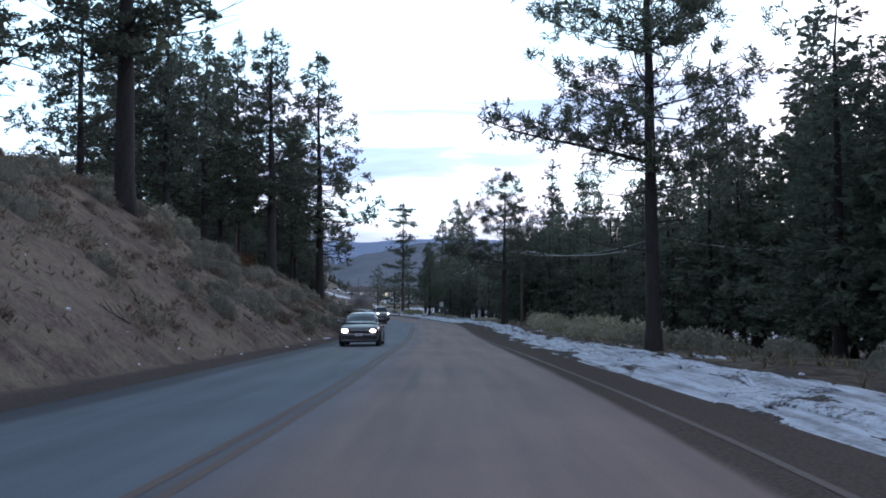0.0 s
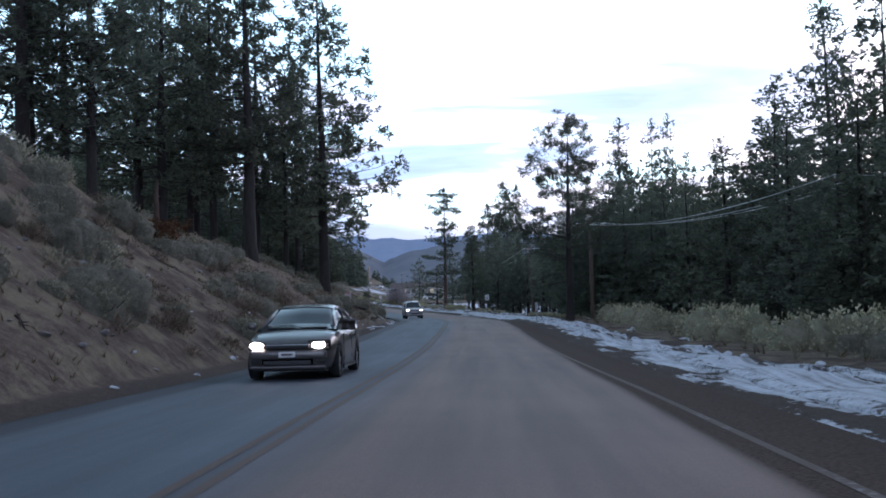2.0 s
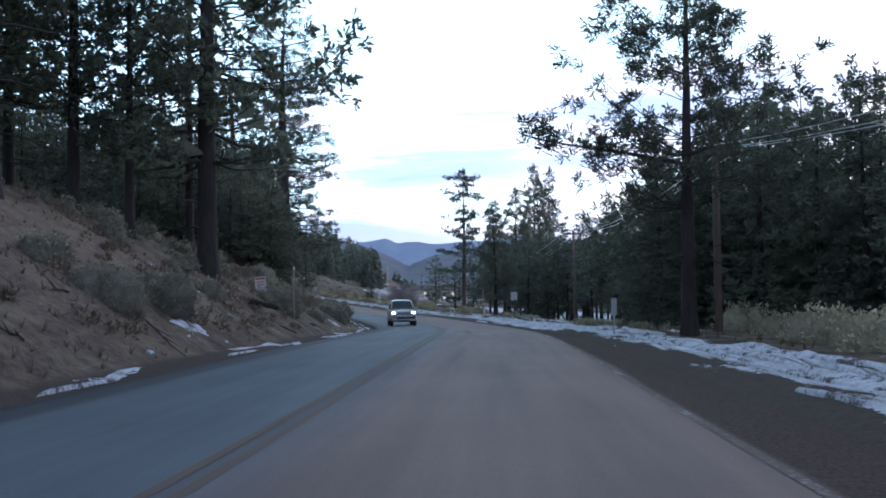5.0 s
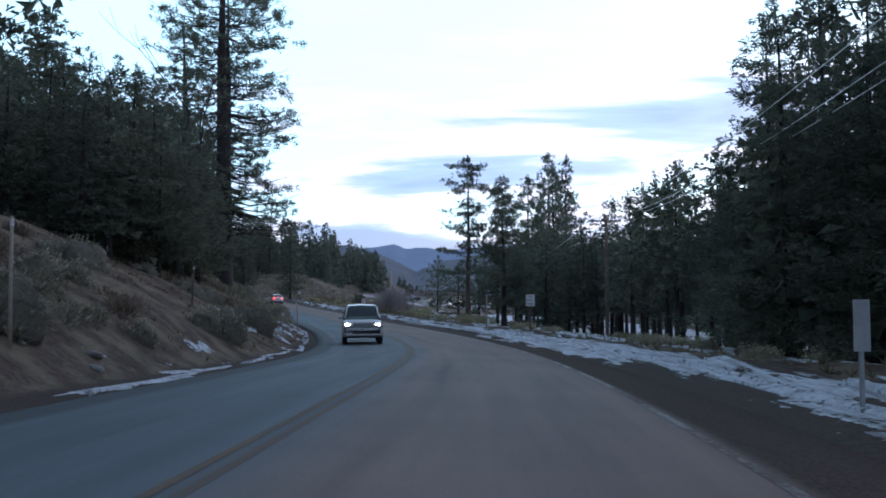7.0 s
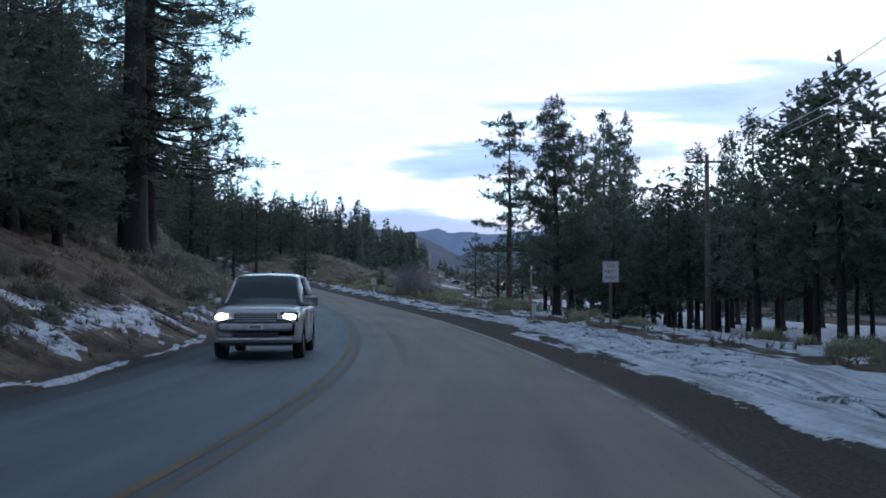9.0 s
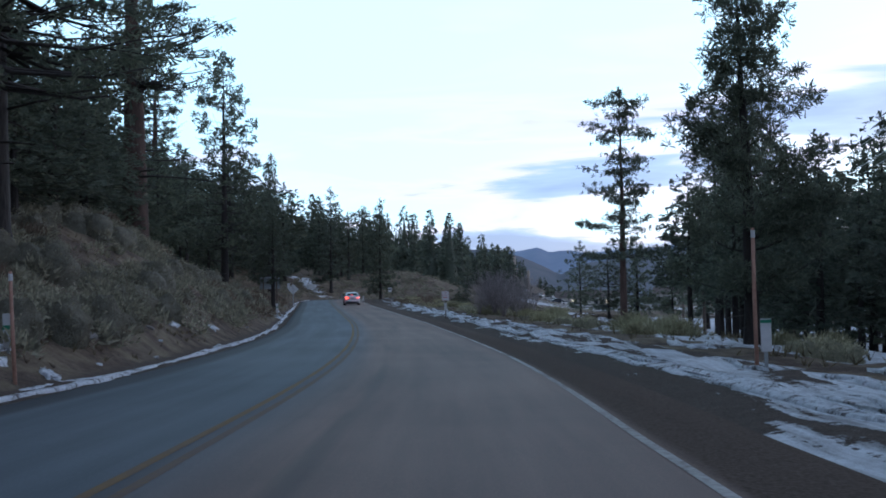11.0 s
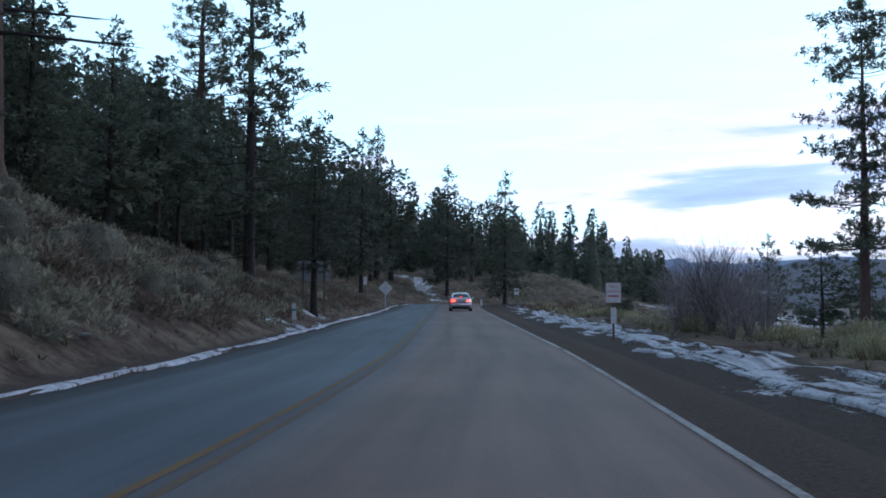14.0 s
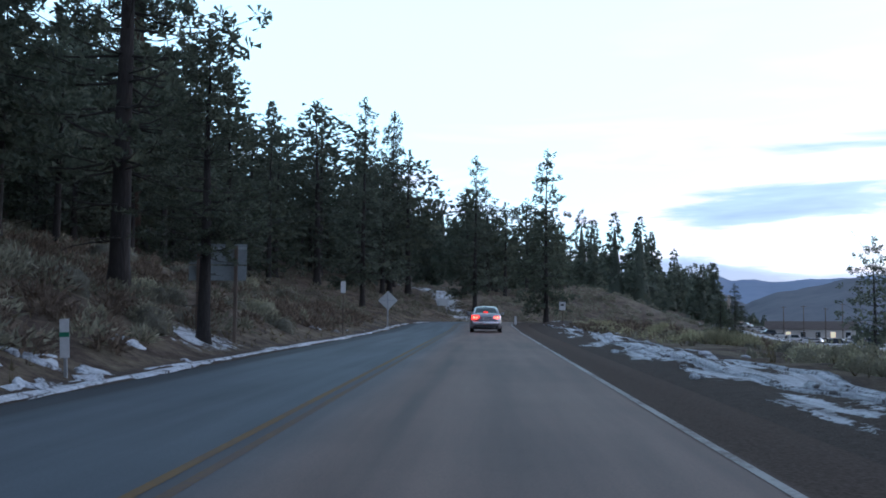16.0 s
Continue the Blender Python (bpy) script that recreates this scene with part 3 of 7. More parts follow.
def build_ground():
    xs = steps(((-4500, 900), (-900, 130), (-380, 40), (-140, 9), (-70, 1.6), (-44, 0.55), (16, 1.3), (45, 6), (120, 40), (400, 130), (900, 900), (4500, 1)))
    ys = steps(((-4500, 900), (-900, 130), (-200, 25), (-40, 2.0), (0, 0.62), (255, 1.3), (350, 8), (800, 60), (1500, 250), (4500, 1)))
    gx, gy = np.meshgrid(xs, ys)
    nx, ny = len(xs), len(ys)
    gz = height(gx, gy)
    v = np.stack([gx.ravel(), gy.ravel(), gz.ravel()], 1)
    i = (np.arange(ny - 1)[:, None] * nx + np.arange(nx - 1)[None]).ravel()
    f = np.stack([i, i + 1, i + nx + 1, i + nx], 1)
    me = bpy.data.meshes.new("ground")
    me.vertices.add(len(v))
    me.vertices.foreach_set("co", v.ravel())
    me.loops.add(f.size)
    me.loops.foreach_set("vertex_index", f.ravel())
    me.polygons.add(len(f))
    me.polygons.foreach_set("loop_start", np.arange(0, f.size, 4))
    me.update(calc_edges=True)
    me.shade_smooth()
    x, y = gx.ravel(), gy.ravel()
    s, d, z = on_road(x, y)
    n1, n2 = value_noise(x, y, 7, 21), value_noise(x, y, 2.4, 22)
    # gravel: the shoulders
    gravel = np.clip(1 - np.abs(d - 4.9) / 1.6, 0, 1) * 1.1 * (d > 3) + np.clip(1.25 - np.abs(d + 4.3) / 0.8, 0, 1)
    gravel = np.maximum(gravel, smooth01(d, 4.2, 4.6) * (1 - smooth01(d, 7.6, 9.0)) * (0.9 + 0.3 * n1))
    # snow: a broken bank on the right shoulder, drifts under the right-hand trees and on the flat, a thin rim on the left
    amount = np.interp(s, (-20, 20, 45, 75, 100, 130, 150, 175, 215, 245, 280), (0.85, 0.95, 0.75, 0.7, 0.9, 1.25, 0.9, 0.75, 0.62, 0.3, 0.1))
    verge = np.interp(s, (92, 100, 110, 118, 140, 160, 190, 205), (0.82, 0.72, 0.72, 0.84, 0.76, 0.66, 0.70, 0.84)) * np.exp(-((d - (np.interp(s, (35, 80), (6.5, 6.85)) + 0.3 * n1)) / (np.interp(s, (35, 80, 106, 116, 135, 150), (1.45, 1.15, 1.1, 1.8, 1.75, 1.15)) + 0.45 * amount)) ** 2) * (0.45 + 0.55 * amount) * (s < 285)
    wood = smooth01(d, np.interp(s, (90, 112, 190, 205), (12, 8.4, 8.8, 12)), np.interp(s, (90, 112, 190, 205), (18, 11.5, 12, 18))) * (0.42 + 0.5 * smooth01(s, 70, 110)) * (1 - smooth01(y, 330, 420)) + 0.25 * n1 * (d > 12)
    rim = 0.36 * np.exp(-((d + 4.75) / 0.42) ** 2) * np.interp(s, (-20, 5, 15, 25, 85, 100, 150, 165, 180, 260, 290), (0.7, 0.75, 0.5, 0.2, 0.3, 0.75, 0.9, 0.45, 0.8, 0.85, 0.5))
    patch = 0.30 * smooth01(n2 + n1, 0.55, 1.1) * (d < -5) + 0.62 * np.exp(-((s - 138) / 9) ** 2 - ((d + 6.4) / 1.3) ** 2) + 0.8 * np.exp(-((s - 128) / 3) ** 2 - ((d + 7.2) / 1.5) ** 2) + 0.75 * np.exp(-((s - 218) / 3.5) ** 2 - ((d + 6.0) / 1.2) ** 2)
    gully = 0.72 * np.exp(-((x + 58 + (y - 288) * 0.54 + 1.5 * n1) / (2.0 + 0.02 * np.abs(y - 290))) ** 2) * smooth01(y, 283, 290) * (1 - smooth01(y, 350, 370))
    flat = 0.45 * smooth01(y, 330, 360) * (1 - smooth01(y, 480, 600)) * smooth01(x, -70, -50) + 0.3 * n1 * smooth01(y, 330, 360) * smooth01(x, -70, -50)
    snow = np.clip(np.maximum.reduce([wood, rim, patch, gully, flat]), 0, 1)
    bare = np.exp(-((s - 28) / 15) ** 2) + np.exp(-((s - 86) / 14) ** 2) + 0.7 * np.exp(-((s - 150) / 12) ** 2)
    bare = np.clip(bare * (d < -4.5) * (1 - smooth01(-d, 13, 17)), 0, 1)
    for name, val in (("gravel", gravel), ("snow", snow), ("bare", bare), ("verge", verge), ("along", s), ("across", d)):
        a = me.attributes.new(name, "FLOAT", "POINT")
        a.data.foreach_set("value", (val if name in ("along", "across") else np.clip(val, 0, 1)).astype(np.float32))
    me.materials.append(GROUND)
    tagged(piece("ground", me), "brown mountain ground of dry earth, litter and old snow patches", "ground", kind="structure")


build_ground()


# ---- road and its lines ----
def strip(name, lanes, s0, s1, lift, mat, attrs=False, step=1, widen=False):
    """A ribbon along the road with the given cross offsets and heights."""
    ids = [i for i in range(0, len(LINE_S), step) if s0 <= LINE_S[i] <= s1]
    vs, side, along = [], [], []
    for i in ids:
        wider = float(np.interp(LINE_S[i], (10, 40, 62, 72, 105, 142, 158, 172, 200), (0.58, 0.40, 0.10, 0.06, 0.05, 0.0, 0.12, 0.15, 0.12))) if widen else 0.0
        for d, h in lanes:
            d += wider * (d > 3)
            vs.append((LINE[i, 0] + RIGHT[i, 0] * d, LINE[i, 1] + RIGHT[i, 1] * d, LINE[i, 2] + h + lift))
            side.append(d)
            along.append(LINE_S[i])
    n = len(lanes)
    fs = [(a * n + k, a * n + k + 1, (a + 1) * n + k + 1, (a + 1) * n + k) for a in range(len(ids) - 1) for k in range(n - 1)]
    me = mesh_from(name, vs, fs, mat, True)
    if attrs:
        for key, val in (("side", side), ("along", along)):
            me.attributes.new(key, "FLOAT", "POINT").data.foreach_set("value", np.array(val, np.float32))
    return me


S_END = float(LINE_S[-1])
edge_l, edge_r = -4.05, 5.0
tagged(piece("road", strip("road", ((edge_l - 0.1, -0.3), (edge_l, -0.03), (-3.7, -0.005), (-2, 0.0), (0, 0.012), (2, 0.0), (3.7, -0.01), (4.4, -0.03), (edge_r, -0.07), (edge_r + 0.15, -0.3)), -58, S_END, 0, ASPHALT, True, 1, True)),
       "worn two-lane asphalt mountain road with tar seams", "road", kind="structure")
for k, d in enumerate((-0.29, -0.07)):
    tagged(piece("road_line_yellow", strip("road_line_yellow", ((d - 0.05, 0.0115), (d + 0.05, 0.0115)), -58, S_END, 0.004, (YELLOW_LINE, YELLOW_WORN)[k], True)), "worn double yellow centre line stripe", "road marking", "centre line stripes", "structure")
tagged(piece("road_line_white", strip("road_line_white", ((3.71, -0.01), (3.81, -0.0134)), -58, S_END, 0.005, WHITE_LINE, True, 1, True)), "worn white edge line on the asphalt", "road marking", "", "structure")


# ---- plants ----
def blades(centres, dirs, length, width, count, spread, rng, jitter=0.0, fan=False):
    """Thin blades: count per centre, scattered round a direction; pointed, or opening outwards like a fan. Verts and triangles."""
    c = np.repeat(np.asarray(centres, float), count, 0)
    d = np.repeat(np.asarray(dirs, float), count, 0)
    d = d + rng.normal(0, spread, d.shape)
    d /= np.linalg.norm(d, axis=1)[:, None] + 1e-9
    c = c + rng.normal(0, jitter * length, c.shape)
    p = np.cross(d, rng.normal(0, 1, d.shape))
    p /= np.linalg.norm(p, axis=1)[:, None] + 1e-9
    ln = length * rng.uniform(0.65, 1.2, (len(c), 1))
    w = width * rng.uniform(0.7, 1.3, (len(c), 1)) / 2
    if fan:
        v = np.stack([c + d * ln * rng.uniform(0.8, 1.15, (len(c), 1)) - p * w, c + d * ln + p * w, c - d * ln * 0.1], 1).reshape(-1, 3)
    else:
        v = np.stack([c - p * w, c + p * w, c + d * ln], 1).reshape(-1, 3)
    i = np.arange(len(c))[:, None] * 3
    return v, np.concatenate([i, i + 1, i + 2], 1)


def array_mesh(name, v, f, mat):
    me = bpy.data.meshes.new(name)
    n = f.shape[1]
    me.vertices.add(len(v))
    me.vertices.foreach_set("co", np.asarray(v, np.float32).ravel())
    me.loops.add(f.size)
    me.loops.foreach_set("vertex_index", f.astype(np.int32).ravel())
    me.polygons.add(len(f))
    me.polygons.foreach_set("loop_start", np.arange(0, f.size, n, dtype=np.int32))
    me.update(calc_edges=True)
    me.materials.append(mat)
    return me


def crown_profile(style, u, rng):
    """Branch length, as a share of the widest, at the height share u of the crown."""
    if style == "cone":
        return ((1 - u) ** 0.88 * 0.99 + 0.03) * min(1, 0.7 + 3 * u) * rng.uniform(0.72, 1.12)
    if style == "open":                       # full below, tapering to a point, ragged
        return ((1 - u) ** 0.78 * 0.99 + 0.03) * min(1, 0.75 + 2 * u) * rng.uniform(0.55, 1.15)
    if style == "round":                      # wide in the middle
        return (0.72 + 0.9 * u if u < 0.3 else 0.99 * max(0.06, 1 - ((u - 0.3) / 0.72) ** 1.05)) * rng.uniform(0.6, 1.15)
    if style == "column":                     # as wide above as below
        return (0.80 + 0.2 * math.sin(u * 23)) * min(1, (1.03 - u) / 0.18) * rng.uniform(0.6, 1.15)
    if style == "tiers":                      # flat shelves with gaps between
        return (0.22 + 0.8 * max(0, math.sin(u * 37 + 0.9)) ** 0.7) * (1.0 - 0.42 * u) * min(1, (1.04 - u) / 0.14) * rng.uniform(0.55, 1.1)
    return (1 - u) * rng.uniform(0.5, 1.1) + 0.1


def conifer(seed, tall, girth, base, reach, style, tufts, needles, size, bark, leaf, label, wide=0.09, group="", lean=0.0, dead=0, long_limb=None, sides=4, lift=0.0, clump=3.5, clump_size=(1.5, 1.5, 0.7), heart=0):
    """A conifer with its foot at the origin: trunk, limbs, crown."""
    rng = np.random.RandomState(seed)
    tree = tagged(new("conifer"), label, "tree", group)
    n = 14
    wob = np.cumsum(rng.normal(0, 0.05, (n, 2)), 0) * tall / 20 + np.linspace(0, lean, n)[:, None] * np.array([1, 0.3])
    zs = np.r_[-0.7, 0.12, np.linspace(0.9, tall, n - 2)]
    pts = [(wob[i, 0] * i / n, wob[i, 1] * i / n, zs[i]) for i in range(n)]
    rad = [girth * (1.5 if i == 0 else 1.25 if i == 1 else 1) * max(0.03, (1 - (max(zs[i], 0) / tall) ** 1.15)) for i in range(n)]
    v, f = tube_data(pts, rad, 10 if sides == 4 else 7)
    piece("trunk", mesh_from("trunk", v, f, bark, True), tree)
    centres, dirs, wood, weight = [], [], [], []
    whorls = max(10, int((tall - base) / (0.6 if sides == 3 else 0.55)))
    branches = []
    for wi in range(whorls):
        u = min(max((wi + rng.uniform(-0.4, 0.4)) / whorls, 0), 0.985)
        for b in range(rng.randint(4, 9)):
            ln = reach * crown_profile(style, u, rng)
            if ln > 0.3:
                branches.append((u, rng.uniform(0, 2 * math.pi), ln))
    share = tufts / sum(0.08 + 0.92 * (b[2] / reach) for b in branches)
    for u, az, ln in branches:
        h = base + (tall - base) * u
        foot = np.array([np.interp(h, zs, [p[0] for p in pts]), np.interp(h, zs, [p[1] for p in pts]), h])
        rise = {"cone": -0.18 + 0.6 * u, "open": -0.10 + 0.6 * u, "round": 0.0 + 0.6 * u, "tiers": 0.0 + 0.3 * u, "column": -0.42 + 0.55 * u}[style] + lift + rng.normal(0, 0.09)
        curl = {"cone": 0.12, "open": 0.16, "round": 0.26, "tiers": 0.10, "column": 0.30}[style]
        out = np.array([math.cos(az), math.sin(az), 0.0])
        at = lambda t: foot + out * ln * t + np.array([0, 0, ln * (rise * t - 0.2 * t * (1 - t) + curl * t * t)])
        r0 = max(0.012, girth * 0.15 * (1 - u * 0.75) * min(1.2, ln / reach + 0.3))
        if sides == 4:
            wood.append(tube_data([at(t) for t in (0, 0.35, 0.7, 1.0)], [r0, r0 * 0.72, r0 * 0.42, r0 * 0.15], 3))
        elif ln > reach * (0.85 if needles <= 5 else 0.62):
            wood.append(tube_data([at(t) for t in (0, 0.5, 0.9)], [r0, r0 * 0.6, r0 * 0.25], 3))
        inner = {"cone": 0.12, "open": 0.3, "round": 0.35, "tiers": 0.5, "column": 0.60}[style]
        m = max(1, int(share * (0.08 + 0.92 * ln / reach) + rng.uniform(0, 1)))
        side = np.array([-out[1], out[0], 0])
        flat = 0.07 if style == "tiers" else 0.045 if sides == 3 else 0.065
        # the tufts sit together in clumps on side twigs, most of them towards the limb's end
        knots = [(tt, rng.normal(0, 0.2) * ln * (1.2 - 0.65 * tt), rng.normal(0.03, flat) * ln ** 0.5) for tt in rng.uniform(inner ** 1.4, 1.0, max(1, round(m / clump))) ** 0.7]
        for q in range(m):
            tt, off, hgt = knots[q % len(knots)]
            centres.append(at(tt) + side * off + np.array([0, 0, hgt]) + rng.normal(0, 0.17, 3) * clump_size)
            dirs.append(out * 0.75 + side * np.sign(off) * 0.4 + np.array([0, 0, 0.02]) if sides == 3 else out * 0.5 + side * np.sign(off) * 0.3 + np.array([0, 0, 0.3]))
        if sides == 4:
            for tt, off, hgt in knots:
                if abs(off) > 0.6:
                    wood.append(tube_data([at(max(0, tt - 0.2)), at(tt) + side * off + np.array([0, 0, hgt])], [r0 * 0.3, r0 * 0.1], 3))
    for k in range(dead):                               # bare limbs under the crown, sagging and forked
        h, az, ln = rng.uniform(base * 0.4, base + dead * 0.12), rng.uniform(0, 6.28), rng.uniform(0.35, 1.0) * reach * min(1.0, 0.5 + dead * 0.02)
        o, sd = np.array([math.cos(az), math.sin(az), 0.0]), np.array([-math.sin(az), math.cos(az), 0.0])
        sag, hook = rng.uniform(0.05, 0.45), rng.uniform(-0.1, 0.35)
        bend = [np.array([0, 0, h]) + o * ln * t + np.array([0, 0, ln * (0.12 * t - sag * t * t + hook * t ** 3)]) + sd * ln * 0.12 * math.sin(t * 5 + k) for t in (0, 0.25, 0.5, 0.75, 1)]
        r1 = max(0.02, girth * 0.12)
        wood.append(tube_data(bend, [r1, r1 * 0.8, r1 * 0.6, r1 * 0.4, 0.008], 4))
        for j in (2, 3):
            wood.append(tube_data([bend[j], bend[j] + (o * 0.5 + sd * rng.choice((-0.7, 0.7)) + np.array([0, 0, rng.uniform(-0.4, 0.3)])) * ln * 0.3], [r1 * 0.4, 0.006], 3))
    top = np.array([pts[-1][0], pts[-1][1], tall])
    for k in range(7):
        centres.append(top - np.array([0, 0, k * 0.2]))
        dirs.append(np.array([rng.normal(0, 0.3), rng.normal(0, 0.3), 0.9]))
    if long_limb:
        az, h, ln = long_limb
        o, sd = np.array([math.cos(az), math.sin(az), 0]), np.array([-math.sin(az), math.cos(az), 0])
        line = lambda t: np.array([0, 0, h]) + o * ln * t + np.array([0, 0, ln * (0.02 * t + 0.09 * math.sin(t * 3.0) + 0.24 * t ** 3)])
        ts = np.linspace(0, 1, 9)
        v, f = tube_data([line(t) for t in ts], [0.085 * (1 - 0.85 * t) for t in ts], 6)
        piece("limb", mesh_from("limb", v, f, LIMB, True), tree, "long bare limb")
        for t in rng.uniform(0.35, 1.0, 70):
            centres.append(line(t) + sd * rng.normal(0, 0.3) + np.array([0, 0, rng.normal(0.12, 0.28)]))
            dirs.append(np.array([0, 0, 0.8]))
    v, f = joined(wood)
    tagged(piece("branchwork", mesh_from("branchwork", v, f, LIMB, True), tree), kind="stuff")
    v, f = blades(centres, dirs, size * 0.86, size * wide * (2.6 if sides == 3 else 3.4), needles, 0.55 if sides == 3 else 0.95, rng, 0.26 if sides == 3 else 0.16, True)
    if heart:                                           # the close old sprays round the trunk
        hu = rng.uniform(0.02, 0.78, heart) ** 1.15
        ha = rng.uniform(0, 2 * math.pi, heart)
        hr = reach * np.array([crown_profile(style, q, rng) for q in hu]) * rng.uniform(0.02, 0.5, heart)
        ho = np.stack([np.cos(ha), np.sin(ha), rng.normal(-0.25, 0.3, heart)], 1)
        hc = np.stack([np.interp(hu, (0, 1), (0, pts[-1][0])), np.interp(hu, (0, 1), (0, pts[-1][1])), base + (tall - base) * hu], 1)
        hc = hc + ho * [1, 1, 0] * hr[:, None]
        v2, f2 = blades(hc, ho, 0.8, 0.62, 1, 0.45, rng, 0.0, True)
        hc = hc.repeat(3, 0)
        v2 = hc + (v2 - hc) * (0.35 + 0.65 * (1 - hu)).repeat(3)[:, None]      # shorter towards the top
        v, f = np.concatenate([v, v2]), np.concatenate([f, f2 + len(v)])
    tagged(piece("crown", array_mesh("crown", v, f, leaf), tree), kind="stuff")
    return tree


class Stand:
    """Keeps one built plant and places it, or copies of it."""

    def __init__(self, build):
        self.build, self.first, self.used = build, None, False

    def put(self, x, y, scale=1.0, turn=0.0, z=None, sink=0.05, label="", wide=None, tilt=0.0):
        if self.first is None:
            self.first = self.build()
            self.label = self.first["label"]
        m = Matrix.Translation((x, y, (ground_at(x, y) if z is None else z) - sink)) @ pose(0, 0, 0, tilt, 0, turn) @ Matrix.Diagonal(((wide or scale), (wide or scale), scale, 1))
        if not self.used:
            self.used = True
            self.first.matrix_basis = m
            return tagged(self.first, label)
        undo = Matrix.Diagonal((*(1 / v for v in self.first.scale), 1))
        return tagged(copy_thing(self.first, m @ undo), label or self.label)


PINE_OPEN = "tall ponderosa pine with open needle tufts and dark trunk"
PINE_TALL = (20.0, 22.0, 18.0)
PINES = [Stand(lambda a=a: conifer(*a, group="pines along the road", dead=7, heart=18)) for a in (
    (3, 20.0, 0.33, 3.6, 5.3, "open", 950, 9, 0.37, BARK_DARK, NEEDLE, PINE_OPEN, 0.11),
    (4, 22.0, 0.38, 6.0, 4.9, "open", 860, 9, 0.37, BARK_DARK, NEEDLE, PINE_OPEN, 0.11),
    (5, 18.0, 0.27, 4.0, 4.3, "round", 740, 9, 0.37, BARK_DARK, NEEDLE_BLUE, PINE_OPEN, 0.11))]
FIR_TALL = (16.0, 18.0, 14.0, 17.0) * 2 + (12.0, 12.5)
DENSE = "dense dark green conifer with branches almost to the ground"
FIRS = [Stand(lambda a=a: conifer(*a, group="dense conifers of the wood", sides=3, heart=190)) for a in (
    (11, 16.0, 0.24, 1.4, 3.9, "cone", 700, 6, 0.37, BARK_DARK, NEEDLE, DENSE, 0.165),
    (12, 18.0, 0.26, 2.2, 4.1, "cone", 700, 6, 0.37, BARK_DARK, NEEDLE_BLUE, DENSE, 0.165),
    (13, 14.0, 0.22, 2.0, 3.7, "round", 620, 6, 0.36, BARK_DARK, NEEDLE, "young ponderosa pine with a full dark crown", 0.155),
    (14, 17.0, 0.25, 4.8, 3.8, "open", 660, 6, 0.36, BARK_DARK, NEEDLE_BLUE, "dark ponderosa pine in the wood", 0.155),
    (15, 16.0, 0.24, 1.8, 4.0, "cone", 480, 4, 0.54, BARK_DARK, NEEDLE, DENSE, 0.2),
    (16, 18.0, 0.26, 2.4, 4.1, "cone", 480, 4, 0.54, BARK_DARK, NEEDLE_BLUE, DENSE, 0.2),
    (17, 14.0, 0.22, 4.8, 3.8, "round", 420, 4, 0.52, BARK_DARK, NEEDLE, "dark ponderosa pine in the wood", 0.2),
    (18, 17.0, 0.25, 5.8, 3.9, "open", 440, 4, 0.52, BARK_DARK, NEEDLE_BLUE, "dark ponderosa pine in the wood", 0.2),
    (19, 12.0, 0.20, 0.9, 3.1, "cone", 950, 11, 0.27, BARK_DARK, NEEDLE, DENSE, 0.085),
    (20, 12.5, 0.20, 1.2, 3.3, "cone", 950, 11, 0.27, BARK_DARK, NEEDLE_BLUE, DENSE, 0.085))]
LONE = Stand(lambda: conifer(21, 28.0, 0.46, 8.0, 5.6, "tiers", 2000, 10, 0.35, BARK_RED, NEEDLE, "tall lone ponderosa pine with layered tiers of branches", 0.10, dead=6, clump=9, clump_size=(3.2, 3.2, 0.7)))

rnd = random.Random(7)
TAKEN = []


def pine(k, x, y, tall, turn=0.0, wide=None, label=""):
    TAKEN.append((x, y))
    return PINES[k].put(x, y, tall / PINE_TALL[k], turn, label=label, wide=wide)


def fir(k, x, y, tall, turn=None, wide=None, label=""):
    TAKEN.append((x, y))
    return FIRS[k].put(x, y, tall / FIR_TALL[k], rnd.uniform(0, 360) if turn is None else turn, label=label, wide=wide)


